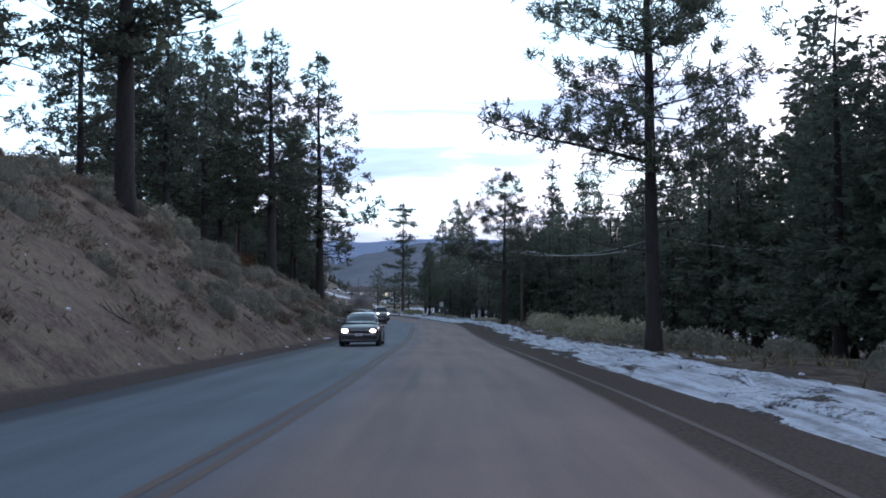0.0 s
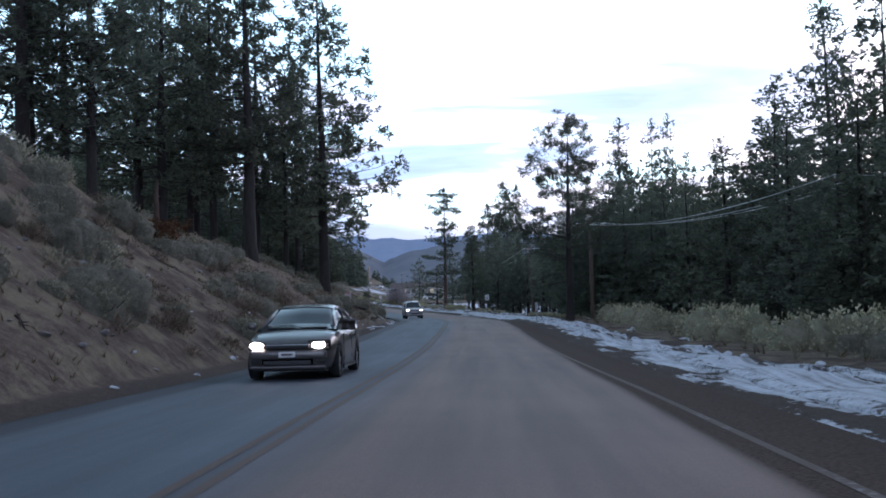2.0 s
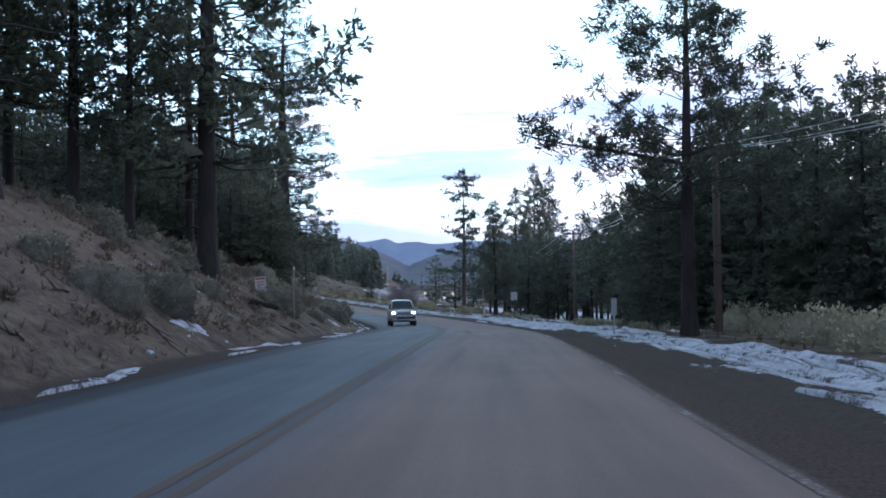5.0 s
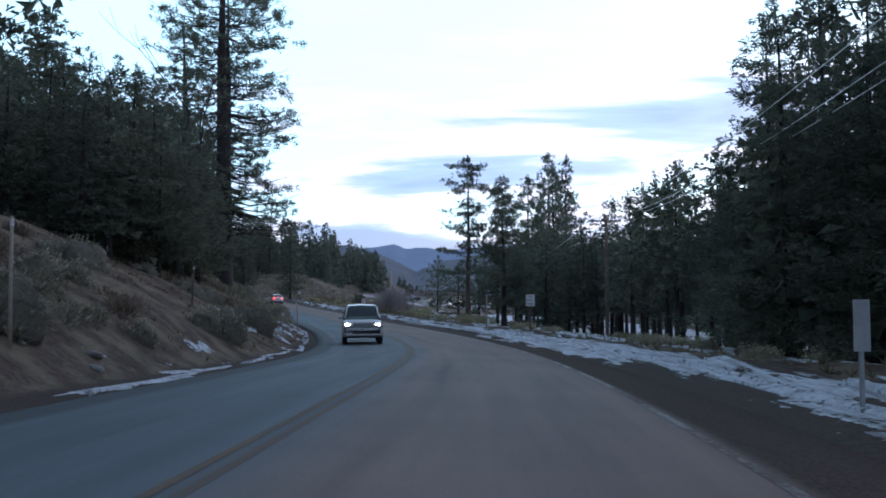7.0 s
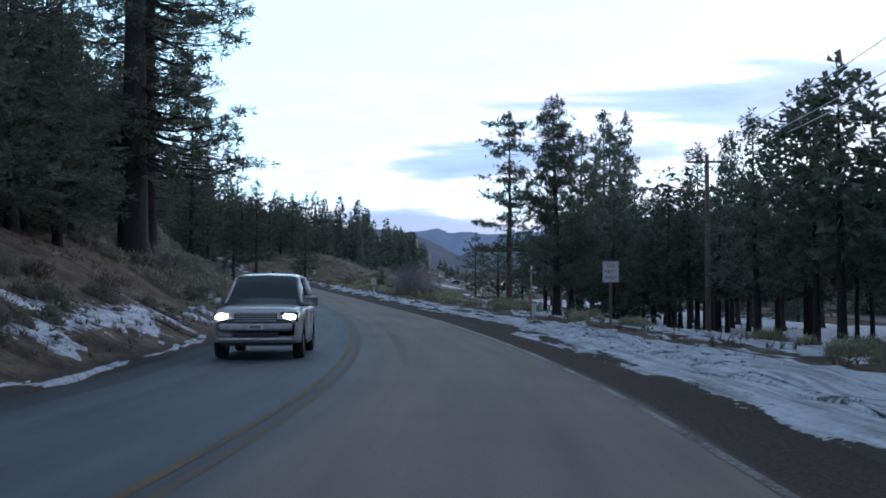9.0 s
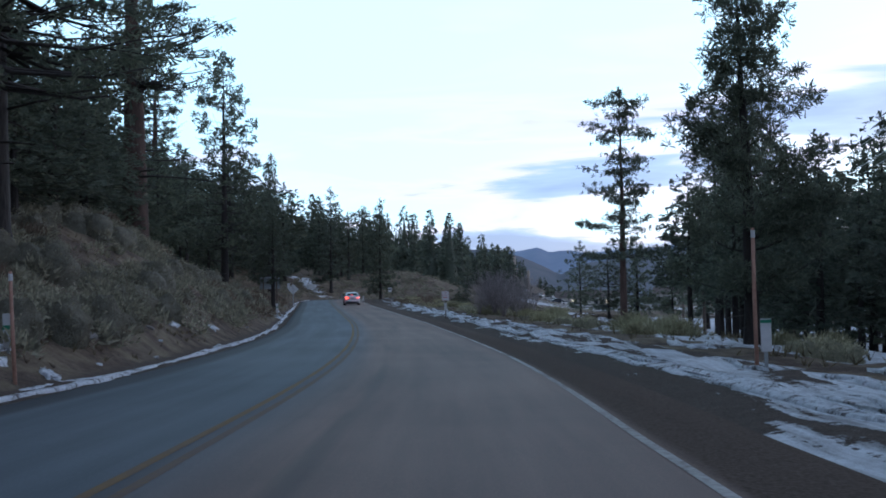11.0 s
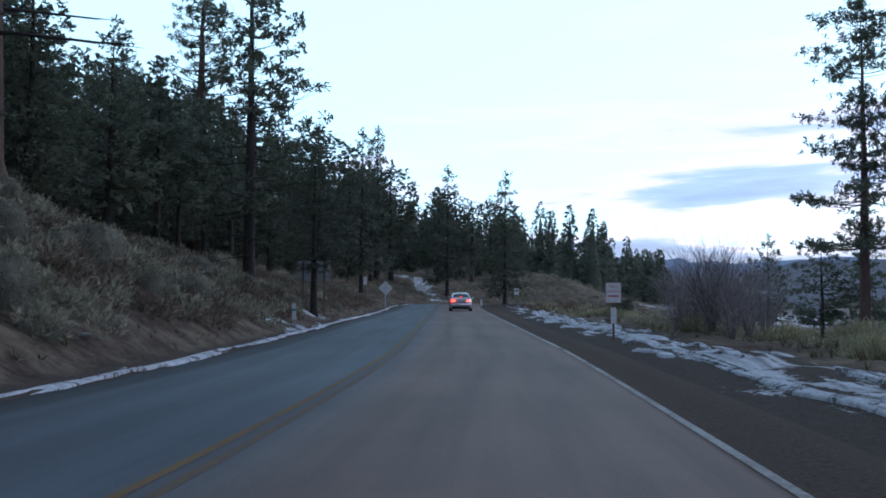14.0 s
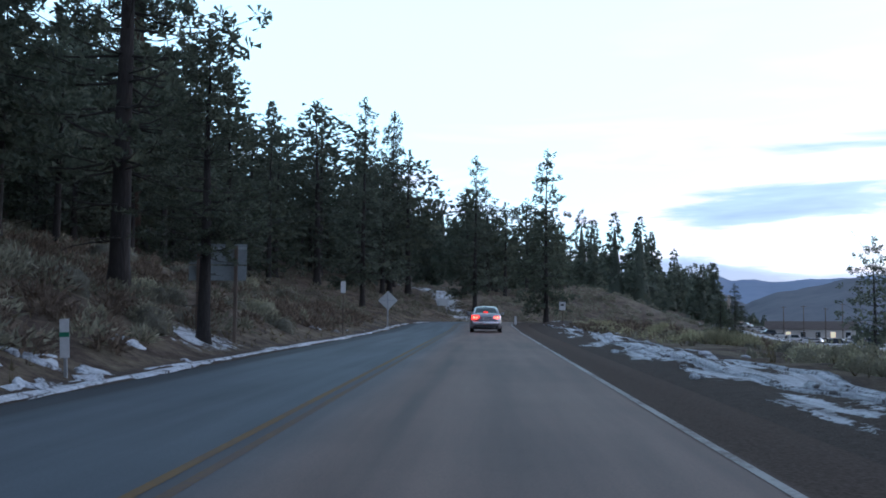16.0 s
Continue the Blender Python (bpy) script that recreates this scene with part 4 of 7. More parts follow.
def place_known_trees():
    # right of the road
    big = Stand(lambda: conifer(31, 19.0, 0.26, 5.4, 4.4, "round", 1500, 20, 0.29, BARK_DARK, NEEDLE, "large ponderosa pine with a long bare limb beside the road", 0.054, dead=8, long_limb=(math.pi * 0.98, 6.3, 5.6)))
    big.put(7.1, 33.9)
    TAKEN.append((7.1, 33.9))
    broad = Stand(lambda: conifer(32, 13.9, 0.22, 4.2, 4.6, "open", 950, 17, 0.30, BARK_DARK, NEEDLE, "broad-crowned ponderosa pine beside the snowy shoulder", 0.050, lift=0.3, dead=8, clump=4.5, clump_size=(1.0, 1.0, 0.7), long_limb=(math.pi * 0.96, 5.6, 4.6)))
    broad.put(5.9, 93.3, wide=1.18)
    TAKEN.append((5.9, 93.3))
    near = Stand(lambda: conifer(34, 11.5, 0.22, 1.3, 2.7, "open", 1300, 20, 0.28, BARK_DARK, NEEDLE, "full ponderosa pine on the snowy verge", 0.045, dead=4, lift=0.28))
    near.put(-1.6, 163.0, 1.0, 10)
    TAKEN.append((-1.6, 163.0))
    LONE.put(-9.0, 248.2, 0.955, 30)
    TAKEN.append((-9.0, 248.2))
    fir(2, -18.0, 297.7, 12.4, 70, 0.95)
    fir(2, -11.9, 270.0, 9.4, 70, 1.05)
    fir(0, -8.2, 272.0, 13.4, 20, 0.9)
    fir(2, -3.6, 274.0, 10.5, 160, 0.95)
    fir(8, -25.2, 236.2, 2.0, 40, 0.34, "low bushy young conifer among the dry grass")
    fir(9, -24.7, 237.6, 2.8, 130, 0.26, "low bushy young conifer among the dry grass")
    pine(1, 7.4, 258.2, 29, 15, 1.05)
    pine(0, 0.6, 235.5, 22.5, 40, 1.1)
    pine(0, 4.6, 262.5, 30, 200, 1.3)
    pine(2, 5.0, 250.5, 26, 10, 1.3)
    fir(0, 25.2, 283.0, 33, 0, 1.35, "very tall conifer with layered branches rising from the wood")
    for x, y, h, k in ((23.1, 151.1, 26.4, 1), (22.6, 160.7, 27.5, 1), (18.4, 114.9, 15.5, 2), (23.2, 124.7, 18.2, 3), (16.1, 142.0, 21.5, 0), (13.2, 170.7, 16, 3), (5.0, 182.0, 10.5, 2), (9.0, 190.0, 15, 3), (4.0, 206.0, 14, 1), (14.0, 205.0, 18, 3), (2.0, 232.0, 17, 2), (0.5, 262.0, 17, 1), (5.5, 246.0, 16, 0)):
        fir(k, x, y, h, wide=0.95)
    fir(0, 17.6, 34.5, 14, wide=0.95)
    fir(1, 18.5, 40.0, 14, wide=0.95)
    fir(0, 17.4, 46.0, 13, wide=0.95)
    for s_, d_, h, k in ((111, 16.5, 12, 0), (113.5, 13.4, 11.5, 1), (117, 12.2, 12, 0), (121, 13.2, 12.5, 1), (125, 15, 12, 0), (118, 16, 14, 3)):
        x, y, _, _ = road_place(s_, d_)
        fir(8 + k % 2, x, y, h, wide=1.15)
    for s_, d_, h, k in ((107, 14.6, 10.5, 1), (110.5, 13.2, 9.5, 0), (115, 14.8, 11, 0), (119, 15.2, 11.5, 1), (123, 14.4, 10, 0), (104, 16.2, 10.5, 0)):
        x, y, _, _ = road_place(s_, d_)
        fir(8 + k % 2, x, y, h, wide=1.15)
    # left of the road
    fir(8, -17.8, 128.6, 9.0, wide=1.1)
    fir(9, -18.9, 134.5, 10.0, wide=1.15)
    fir(8, -20.0, 141.5, 10.5, wide=1.2)
    fir(9, -21.5, 148.5, 10.5, wide=1.2)
    fir(2, -25.5, 153.0, 11.0, wide=1.0)
    pine(1, -14.2, 45.9, 24, 120, 1.25, "very thick ponderosa pine trunk on the bank's crest")
    pine(0, -11.6, 98.8, 24.0, 300, 1.25, "tall ponderosa pine at the foot of the bank beside the road")
    for x, y, h, k, w in ((-20.6, 95.5, 19, 0, 0.8), (-18.8, 95.1, 22, 1, 0.8), (-14.3, 86.9, 21, 1, 1.1), (-16.1, 96.8, 20, 2, 0.9), (-14.1, 97.2, 14, 2, 0.7), (-15.3, 107.9, 18, 0, 0.7)):
        pine(k, x, y, h, rnd.uniform(0, 360), w)
    for s_, d_, h, k in ((163, -14.5, 10.5, 0), (166, -12.8, 9.5, 1), (169, -15.0, 10, 0), (172, -12.9, 8.8, 1), (175, -15.6, 9.4, 0), (178, -13.2, 8.4, 1), (181, -15.2, 8.8, 0), (185, -13.6, 8.2, 1), (189, -15.8, 8.4, 0), (176, -18.5, 9.6, 1), (183, -19.0, 9.0, 0)):
        x, y, _, _ = road_place(s_, d_)
        fir(k, x, y, h, wide=0.98)
    twin = "tall twin-stemmed ponderosa pine with drooping limbs beside the road"
    Stand(lambda: conifer(41, 27.0, 0.56, 4.6, 4.6, "column", 1300, 16, 0.33, BARK_DARK, NEEDLE, twin, 0.055, dead=8, clump=4.0)).put(-21.3, 154.3, 1.0, 80, wide=1.28)
    Stand(lambda: conifer(42, 24.0, 0.42, 6.0, 3.9, "column", 850, 16, 0.33, BARK_DARK, NEEDLE, twin, 0.055, dead=8, clump=4.0)).put(-21.9, 157.5, 1.0, 200, wide=1.2)
    TAKEN.extend(((-21.3, 154.3), (-21.9, 157.5)))
    pine(0, -38.0, 161.5, 17.0, 100, 1.25)
    pine(2, -40.5, 166.0, 16.0, 40, 1.2)
    red = Stand(lambda: conifer(33, 27.0, 0.66, 9.5, 5.4, "open", 800, 14, 0.36, BARK_RED, NEEDLE, "old ponderosa pine with a massive plated red trunk and gaunt limbs", 0.07, dead=26))
    red.put(-35.9, 190.1, 1.0, 60, wide=1.28)
    red.put(-62.0, 240.6, 0.98, 200)
    TAKEN.extend(((-35.9, 190.1), (-62.0, 240.6)))
    pine(0, -41.6, 215.3, 21.0, 20, 1.05, "ponderosa pine with a bare thick lower trunk on the brushy slope")
    pine(1, -35.7, 211.7, 8.5, 140, 0.5)
    fir(1, -57.6, 264.5, 17.6, 20, 0.92)
    pine(1, -72.9, 303.1, 21.8, 75, 0.8)
    fir(1, -60.5, 299.0, 18.0, 20, 1.05)
    fir(0, -42.2, 266.0, 13.5, 20, 0.85, "dense conifer beside the gravel apron at the bend")


place_known_trees()


def clear_of(x, y, gap):
    return all((x - a) ** 2 + (y - b) ** 2 > gap * gap for a, b in TAKEN)


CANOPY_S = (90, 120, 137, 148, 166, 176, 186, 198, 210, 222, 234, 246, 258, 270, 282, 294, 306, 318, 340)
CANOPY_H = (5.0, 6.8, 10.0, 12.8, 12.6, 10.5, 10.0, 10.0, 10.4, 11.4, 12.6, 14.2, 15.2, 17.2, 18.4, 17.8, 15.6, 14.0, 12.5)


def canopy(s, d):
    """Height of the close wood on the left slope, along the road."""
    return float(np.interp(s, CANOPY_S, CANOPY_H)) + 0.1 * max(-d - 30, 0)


FAR_SET = []


def wood(s_range, d_range, n, kinds, gap, talls, rng, far=False):
    """Scatters trees between two distances from the road; without heights they keep to the canopy."""
    got = tries = 0
    while got < n and tries < n * 40:
        tries += 1
        s, d = rng.uniform(*s_range), rng.uniform(*d_range)
        x, y, _, _ = road_place(s, d)
        if not clear_of(x, y, gap) or (283 < y < 352 and abs(x + 58 + (y - 288) * 0.54) < 3.5) or (290 < y < 345 and -66 < x < -25):
            continue
        kind, k = rng.choice(kinds)
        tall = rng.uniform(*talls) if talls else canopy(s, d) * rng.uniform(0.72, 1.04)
        w = tall / (FIR_TALL if kind is fir else PINE_TALL)[k] * rng.uniform(1.0, 1.3)
        if far:
            TAKEN.append((x, y))
            FAR_SET.append((k, x, y, tall / FIR_TALL[k], max(w, 0.72) * 1.25, rng.uniform(0, 6.28)))
        else:
            kind(k, x, y, tall, rng.uniform(0, 360), max(w, 0.72))
        got += 1


ALL_FIRS = [(fir, k) for k in range(4)]
FAR_FIRS = [(fir, k) for k in range(4, 8)]
wood((22, 56), (17.5, 22), 13, ALL_FIRS[:2] + FAR_FIRS[:2], 2.2, (11, 14.5), rnd)
wood((28, 64), (17.5, 25), 12, FAR_FIRS[:2] + ALL_FIRS[:1], 2.2, (11, 15), rnd)
wood((14, 60), (17.5, 27), 15, ALL_FIRS[:2] + FAR_FIRS[:2], 2.0, (14, 18), rnd)
wood((103, 115), (14.5, 21), 4, ALL_FIRS[:2], 2.4, (11, 13), rnd)
wood((30, 62), (22, 30), 10, FAR_FIRS, 2.8, (13, 17), rnd)
wood((56, 104), (15.8, 25), 26, ALL_FIRS, 2.8, (9.5, 12.5), rnd)
wood((102, 128), (16, 28), 11, ALL_FIRS[3:] + FAR_FIRS[2:], 2.8, (11, 14), rnd)
wood((10, 130), (27, 48), 11, FAR_FIRS, 3.6, (13, 17), rnd, True)
wood((130, 147), (17.3, 23), 6, ALL_FIRS[3:] + FAR_FIRS[3:], 2.4, (10, 12.5), rnd)
wood((126, 154), (17.5, 30), 12, FAR_FIRS[2:] + ALL_FIRS[3:], 2.6, (10, 12.5), rnd)
wood((152, 168), (25, 34), 6, FAR_FIRS[2:], 2.4, (9, 11), rnd)
wood((126, 165), (28, 46), 14, FAR_FIRS[2:], 3.0, (12, 15), rnd, True)
wood((164, 200), (24, 42), 20, FAR_FIRS[2:], 2.6, (9, 12), rnd, True)
wood((163, 186), (17.5, 25), 6, ALL_FIRS[3:] + FAR_FIRS[2:], 2.2, (7.5, 9.5), rnd)
wood((160, 192), (17, 26), 6, FAR_FIRS[1:], 2.6, (8.5, 10.5), rnd)
wood((140, 215), (24, 44), 12, FAR_FIRS[2:], 3.4, (10, 13), rnd, True)
wood((20, 80), (-24, -15), 10, ALL_FIRS[2:] + [(pine, 0), (pine, 1), (pine, 2)], 3.4, (15, 21), rnd)
wood((76, 112), (-25, -16.5), 7, [(pine, 0), (pine, 1), (pine, 1)], 2.6, (17, 22), rnd)
wood((20, 70), (-48, -25), 5, FAR_FIRS, 3.6, (14, 19), rnd, True)
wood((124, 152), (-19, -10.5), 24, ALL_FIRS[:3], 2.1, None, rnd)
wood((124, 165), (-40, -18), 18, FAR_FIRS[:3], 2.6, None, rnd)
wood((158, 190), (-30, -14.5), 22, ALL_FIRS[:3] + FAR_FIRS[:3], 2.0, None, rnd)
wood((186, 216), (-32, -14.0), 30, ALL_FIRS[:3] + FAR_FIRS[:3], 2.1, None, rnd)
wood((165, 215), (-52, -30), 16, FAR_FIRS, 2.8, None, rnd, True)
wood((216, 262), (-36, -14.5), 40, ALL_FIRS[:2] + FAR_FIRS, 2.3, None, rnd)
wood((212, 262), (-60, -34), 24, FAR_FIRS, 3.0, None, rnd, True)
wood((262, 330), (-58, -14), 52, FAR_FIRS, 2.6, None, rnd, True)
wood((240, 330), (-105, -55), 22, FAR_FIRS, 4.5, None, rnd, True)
wood((150, 260), (36, 85), 14, FAR_FIRS, 5, (12, 17), rnd, True)


# ---- far woods on the hillside, too distant to tell apart ----
# taller conifers that rise out of the wood beside the utility line
for k, x, y, h, turn, w in ((0, 24.0, 85.0, 22.0, 40, 1.3), (3, 26.0, 100.0, 25.0, 10, 1.4), (1, 17.5, 86.5, 15.6, 150, 1.15), (0, 17.0, 119.3, 16.0, 250, 1.2), (1, 15.2, 136.7, 23.0, 120, 1.2), (0, 17.5, 102.0, 11.5, 60, 1.15), (1, 15.4, 39.3, 14.8, 80, 1.1), (3, 21.8, 53.0, 17.5, 200, 1.15), (1, 20.5, 69.0, 16.0, 310, 1.1)):
    while not clear_of(x, y, 1.2):
        x += 0.7
    fir(k, x, y, h, turn, w)


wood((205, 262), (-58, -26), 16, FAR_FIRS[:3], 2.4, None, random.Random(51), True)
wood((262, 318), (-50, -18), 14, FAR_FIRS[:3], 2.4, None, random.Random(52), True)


def join_far_trees():
    """The trees deep in the wood, past those that can be told apart, as one mesh."""
    vs, fs, ms, n = [], [], [], 0
    mats = [BARK_DARK, LIMB, NEEDLE, NEEDLE_BLUE]
    xs, ys = np.array([q[1:3] for q in FAR_SET]).T
    data = {}
    for (k, x, y, sz, wide, turn), z in zip(FAR_SET, height(xs, ys)):
        if k not in data:
            if FIRS[k].first is None:
                FIRS[k].put(-70, 330, 0.8)
            data[k] = []
            for ch in FIRS[k].first.children:
                me = ch.data
                if ch.name.startswith("branchwork"):
                    continue
                me.calc_loop_triangles()
                v = np.empty(len(me.vertices) * 3, np.float32)
                me.vertices.foreach_get("co", v)
                f = np.empty(len(me.loop_triangles) * 3, np.int32)
                me.loop_triangles.foreach_get("vertices", f)
                v, f = v.reshape(-1, 3), f.reshape(-1, 3)
                if ch.name.startswith("crown"):
                    f = f[np.arange(len(f)) % 5 < 3]
                data[k].append((v, f, mats.index(me.materials[0])))
        c, sn = math.cos(turn), math.sin(turn)
        for v, f, mi in data[k]:
            w = np.stack([(v[:, 0] * c - v[:, 1] * sn) * wide + x, (v[:, 0] * sn + v[:, 1] * c) * wide + y, v[:, 2] * sz + z - 0.05], 1)
            vs.append(w)
            fs.append(f + n)
            ms.append(np.full(len(f), mi, np.int32))
            n += len(w)
    me = array_mesh("background_wood", np.concatenate(vs), np.concatenate(fs), mats[0])
    for m in mats[1:]:
        me.materials.append(m)
    me.polygons.foreach_set("material_index", np.concatenate(ms))
    tagged(piece("background_wood", me), "dark conifers standing close together deep in the wood", "wood", kind="stuff")


join_far_trees()


def far_woods():
    rng = np.random.RandomState(5)
    vs, fs, n = [], [], 0
    tries = 0
    spots = []
    while len(spots) < 300 and tries < 20000:
        tries += 1
        y = rng.uniform(300, 820)
        edge = -52 - 0.09 * max(y - 300, 0)
        x = edge - abs(rng.normal(0, 1)) * 75 - (0 if y > 360 else 18)
        if y < 345 and x > -66:
            continue
        spots.append((x, y))
    for k in range(60):
        spots.append((rng.uniform(30, 130), rng.uniform(300, 420)))
    for k in range(16):                             # the wood's last trees towards the flat
        y = rng.uniform(425, 600)
        spots.append((-19.3 - (y - 188.7) * rng.uniform(0.126, 0.165), y))
    low = len(spots)
    for k in range(90):                             # scattered low trees far out on the flat
        y = rng.uniform(560, 900)
        spots.append((rng.uniform(-0.115 * y, 0.05 * y), y))
    xs, ys = np.array(spots).T
    zs = height(xs, ys)
    for q, (x, y, z) in enumerate(zip(xs, ys, zs)):
        tall = rng.uniform(8, 22) if q < low - 16 else rng.uniform(10, 15) + (y - 425) * 0.02 if q < low else rng.uniform(3, 8)
        m = (330 if y < 460 else 190) if q < low else 60
        u = rng.uniform(0.04, 1.0, m)
        az = rng.uniform(0, 6.28, m)
        wide = 0.5 + tall * rng.uniform(0.17, 0.26)
        r = ((1 - u) ** 0.8 * wide * (0.82 + 0.22 * np.sin(u * tall * 1.7 + x)) + 0.05) * rng.uniform(0.45, 1.0, m)
        o = np.stack([np.cos(az), np.sin(az), rng.normal(-0.2, 0.12, m)], 1)
        c = np.stack([np.full(m, x), np.full(m, y), z + u * tall], 1) + o * r[:, None]
        v, f = blades(c, o, 1.0, 0.9, 1, 0.25, rng)
        c3 = c.repeat(3, 0)
        v = c3 + (v - c3) * (0.7 + 1.1 * (1 - u)).repeat(3)[:, None]
        vs.append(v)
        fs.append(f + n)
        n += len(v)
        tv, tf = tube_data([(x, y, z + tall * 0.06), (x, y, z + tall * 0.85)], [wide * 0.4, 0.05], 5)
        tv = np.array([tuple(p) for p in tv])
        tri = np.array([(q[0], q[1], q[2]) for q in tf[:5]] + [(q[0], q[2], q[3]) for q in tf[:5]])
        vs.append(tv)
        fs.append(tri + n)
        n += len(tv)
    me = array_mesh("far_woods", np.concatenate(vs), np.concatenate(fs), NEEDLE_BLUE)
    tagged(piece("far_woods", me), "dark conifer wood covering the far hillside", "wood", kind="stuff")


far_woods()


# ---- distant ranges ----
def ridge(name, mat, dist, points, label, depth):
    """A range of hills: bearings (degrees right of ahead) and elevations (degrees) of its crest."""
    vs, fs = [], []
    rng = np.random.RandomState(int(dist))
    az = np.linspace(points[0][0], points[-1][0], 480)
    el = np.interp(az, [p[0] for p in points], [p[1] for p in points]) + np.convolve(rng.normal(0, 0.14, 480), np.ones(7) / 7, "same")
    rows_ = 9
    for a, e in zip(az, el):
        for k in range(rows_):
            t = k / (rows_ - 1)
            r = dist - depth * (1 - t)
            h = -20 + (dist * math.tan(radians(e)) + 20) * (t ** 1.3) + rng.normal(0, 0.012) * dist * 0.2 * t * (1 - t)
            vs.append((math.sin(radians(a)) * r, 150 + math.cos(radians(a)) * r, h))
    for i in range(479):
        for k in range(rows_ - 1):
            q = i * rows_ + k
            fs.append((q, q + rows_, q + rows_ + 1, q + 1))
    tagged(piece(name, mesh_from(name, vs, fs, mat, True)), label, "hills", kind="structure")


ridge("backdrop_far_range", HILL_FAR, 4200, ((-75, 2.4), (-40, 2.2), (-12, 2.5), (-8.4, 2.9), (-7.3, 3.1), (-6.6, 2.85), (-5.6, 2.95), (-4.6, 2.7), (-3, 2.85), (-1, 2.95), (15, 2.6), (40, 2.3), (75, 2.6)), "pale mountain range on the horizon, painted haze blue", 1200)
ridge("backdrop_wooded_hills", HILL_NEAR, 2100, ((-75, 3.5), (-30, 3.2), (-10, 3.0), (-8, 2.4), (-7.1, 2.0), (-6.15, 1.5), (-5.4, 1.85), (-4.5, 2.1), (-2.4, 2.5), (-0.9, 2.8), (3, 2.75), (20, 2.2), (75, 2.2)), "dark wooded hills across the valley, painted haze blue", 900)


# ---- brush, grass, stones ----
def shrub(seed, r, tall, count, size, leaf, label, group, twiggy=False):
    """A rounded bush: many short stems from one foot, leafy at their ends."""
    rng = np.random.RandomState(seed)
    bush = tagged(new("shrub"), label, "shrub", group)
    lobes = rng.normal(0, 0.45, (5, 2)) * r * 0.62
    pick = rng.randint(0, 5, count)
    az, el = rng.uniform(0, 6.28, count), np.arcsin(rng.uniform(0.02 if twiggy else -0.5, 1, count))
    k = rng.uniform(0.12 if twiggy else 0.5, 1.0, count) ** 0.4
    rr = r * 0.62
    c = np.stack([lobes[pick, 0] + np.cos(az) * np.cos(el) * rr * k, lobes[pick, 1] + np.sin(az) * np.cos(el) * rr * k, 0.02 + np.sin(el) * tall * k * rng.uniform(0.75, 1.0, count)], 1)
    d = np.stack([np.cos(az) * np.cos(el), np.sin(az) * np.cos(el), 0.6 + np.sin(el)], 1)
    v, f = blades(c, d, size, size * (0.10 if twiggy else 0.62), 3 if twiggy else 2, 0.6, rng, 0.3, not twiggy)
    tagged(piece("foliage", array_mesh("foliage", v, f, leaf), bush), kind="stuff")
    if not twiggy:                                  # the close-grown inner cushion, a darker tone than the leaves
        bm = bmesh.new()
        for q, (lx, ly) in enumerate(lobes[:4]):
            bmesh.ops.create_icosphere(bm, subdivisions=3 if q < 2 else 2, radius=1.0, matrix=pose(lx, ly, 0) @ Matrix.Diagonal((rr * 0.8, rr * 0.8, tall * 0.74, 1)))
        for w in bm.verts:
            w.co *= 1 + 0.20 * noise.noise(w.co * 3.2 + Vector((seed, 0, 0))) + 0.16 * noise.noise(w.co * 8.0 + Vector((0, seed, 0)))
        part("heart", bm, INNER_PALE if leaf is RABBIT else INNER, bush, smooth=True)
    stems = []
    for i in range(5):
        a = rng.uniform(0, 6.28)
        e = np.array([math.cos(a) * r * 0.6, math.sin(a) * r * 0.6, tall * rng.uniform(0.3, 0.5)])
        stems.append(tube_data([np.array([0, 0, -0.12]), e * 0.45, e], [0.03, 0.02, 0.006], 3))
    v, f = joined(stems)
    tagged(piece("stem", mesh_from("stem", v, f, LIMB), bush), kind="stuff")
    return bush


PALE = [Stand(lambda a=a: shrub(*a)) for a in (
    (1, 1.25, 1.15, 620, 0.12, RABBIT, "pale straw-coloured rabbitbrush rounded like a cushion", "brush beside the right shoulder"),
    (2, 0.95, 0.95, 440, 0.11, RABBIT, "pale straw-coloured rabbitbrush rounded like a cushion", "brush beside the right shoulder"))]
GREY = [Stand(lambda a=a: shrub(*a)) for a in (
    (3, 0.95, 0.85, 540, 0.10, SAGE, "grey-green sagebrush clump on the dry bank", "sagebrush on the bank"),
    (4, 0.7, 0.65, 300, 0.09, SAGE, "grey-green sagebrush clump on the dry bank", "sagebrush on the bank"),
    (5, 1.2, 1.0, 400, 0.095, SAGE, "large grey sagebrush on the dry bank", "sagebrush on the bank"))]
BROWN = [Stand(lambda a=a: shrub(*a)) for a in (
    (6, 0.8, 0.6, 300, 0.24, TWIG, "low leafless brown brush on the bank", "dry brush on the bank", True),
    (7, 0.55, 0.5, 240, 0.22, TWIG, "low leafless brown brush on the bank", "dry brush on the bank", True))]
GREEN = [Stand(lambda: shrub(8, 0.9, 0.8, 620, 0.42, GRASS, "clump of tall yellow-green dry grass", "grass clumps beside the road", True))]


def scatter(kinds, n, s_range, d_range, sizes, rng, gap=0.9, bias=None):
    got = tries = 0
    while got < n and tries < n * 25:
        tries += 1
        s, d = rng.uniform(*s_range), rng.uniform(*d_range)
        x, y, _, _ = road_place(s, d)
        if value_noise(x, y, 6, 31) < (-1 if bias is None else bias) or any((x - a) ** 2 + (y - b) ** 2 < gap * gap for a, b in BUSHES[-160:]):
            continue
        BUSHES.append((x, y))
        rng.choice(kinds).put(x, y, rng.uniform(*sizes), rng.uniform(0, 360), sink=0.12)
        got += 1


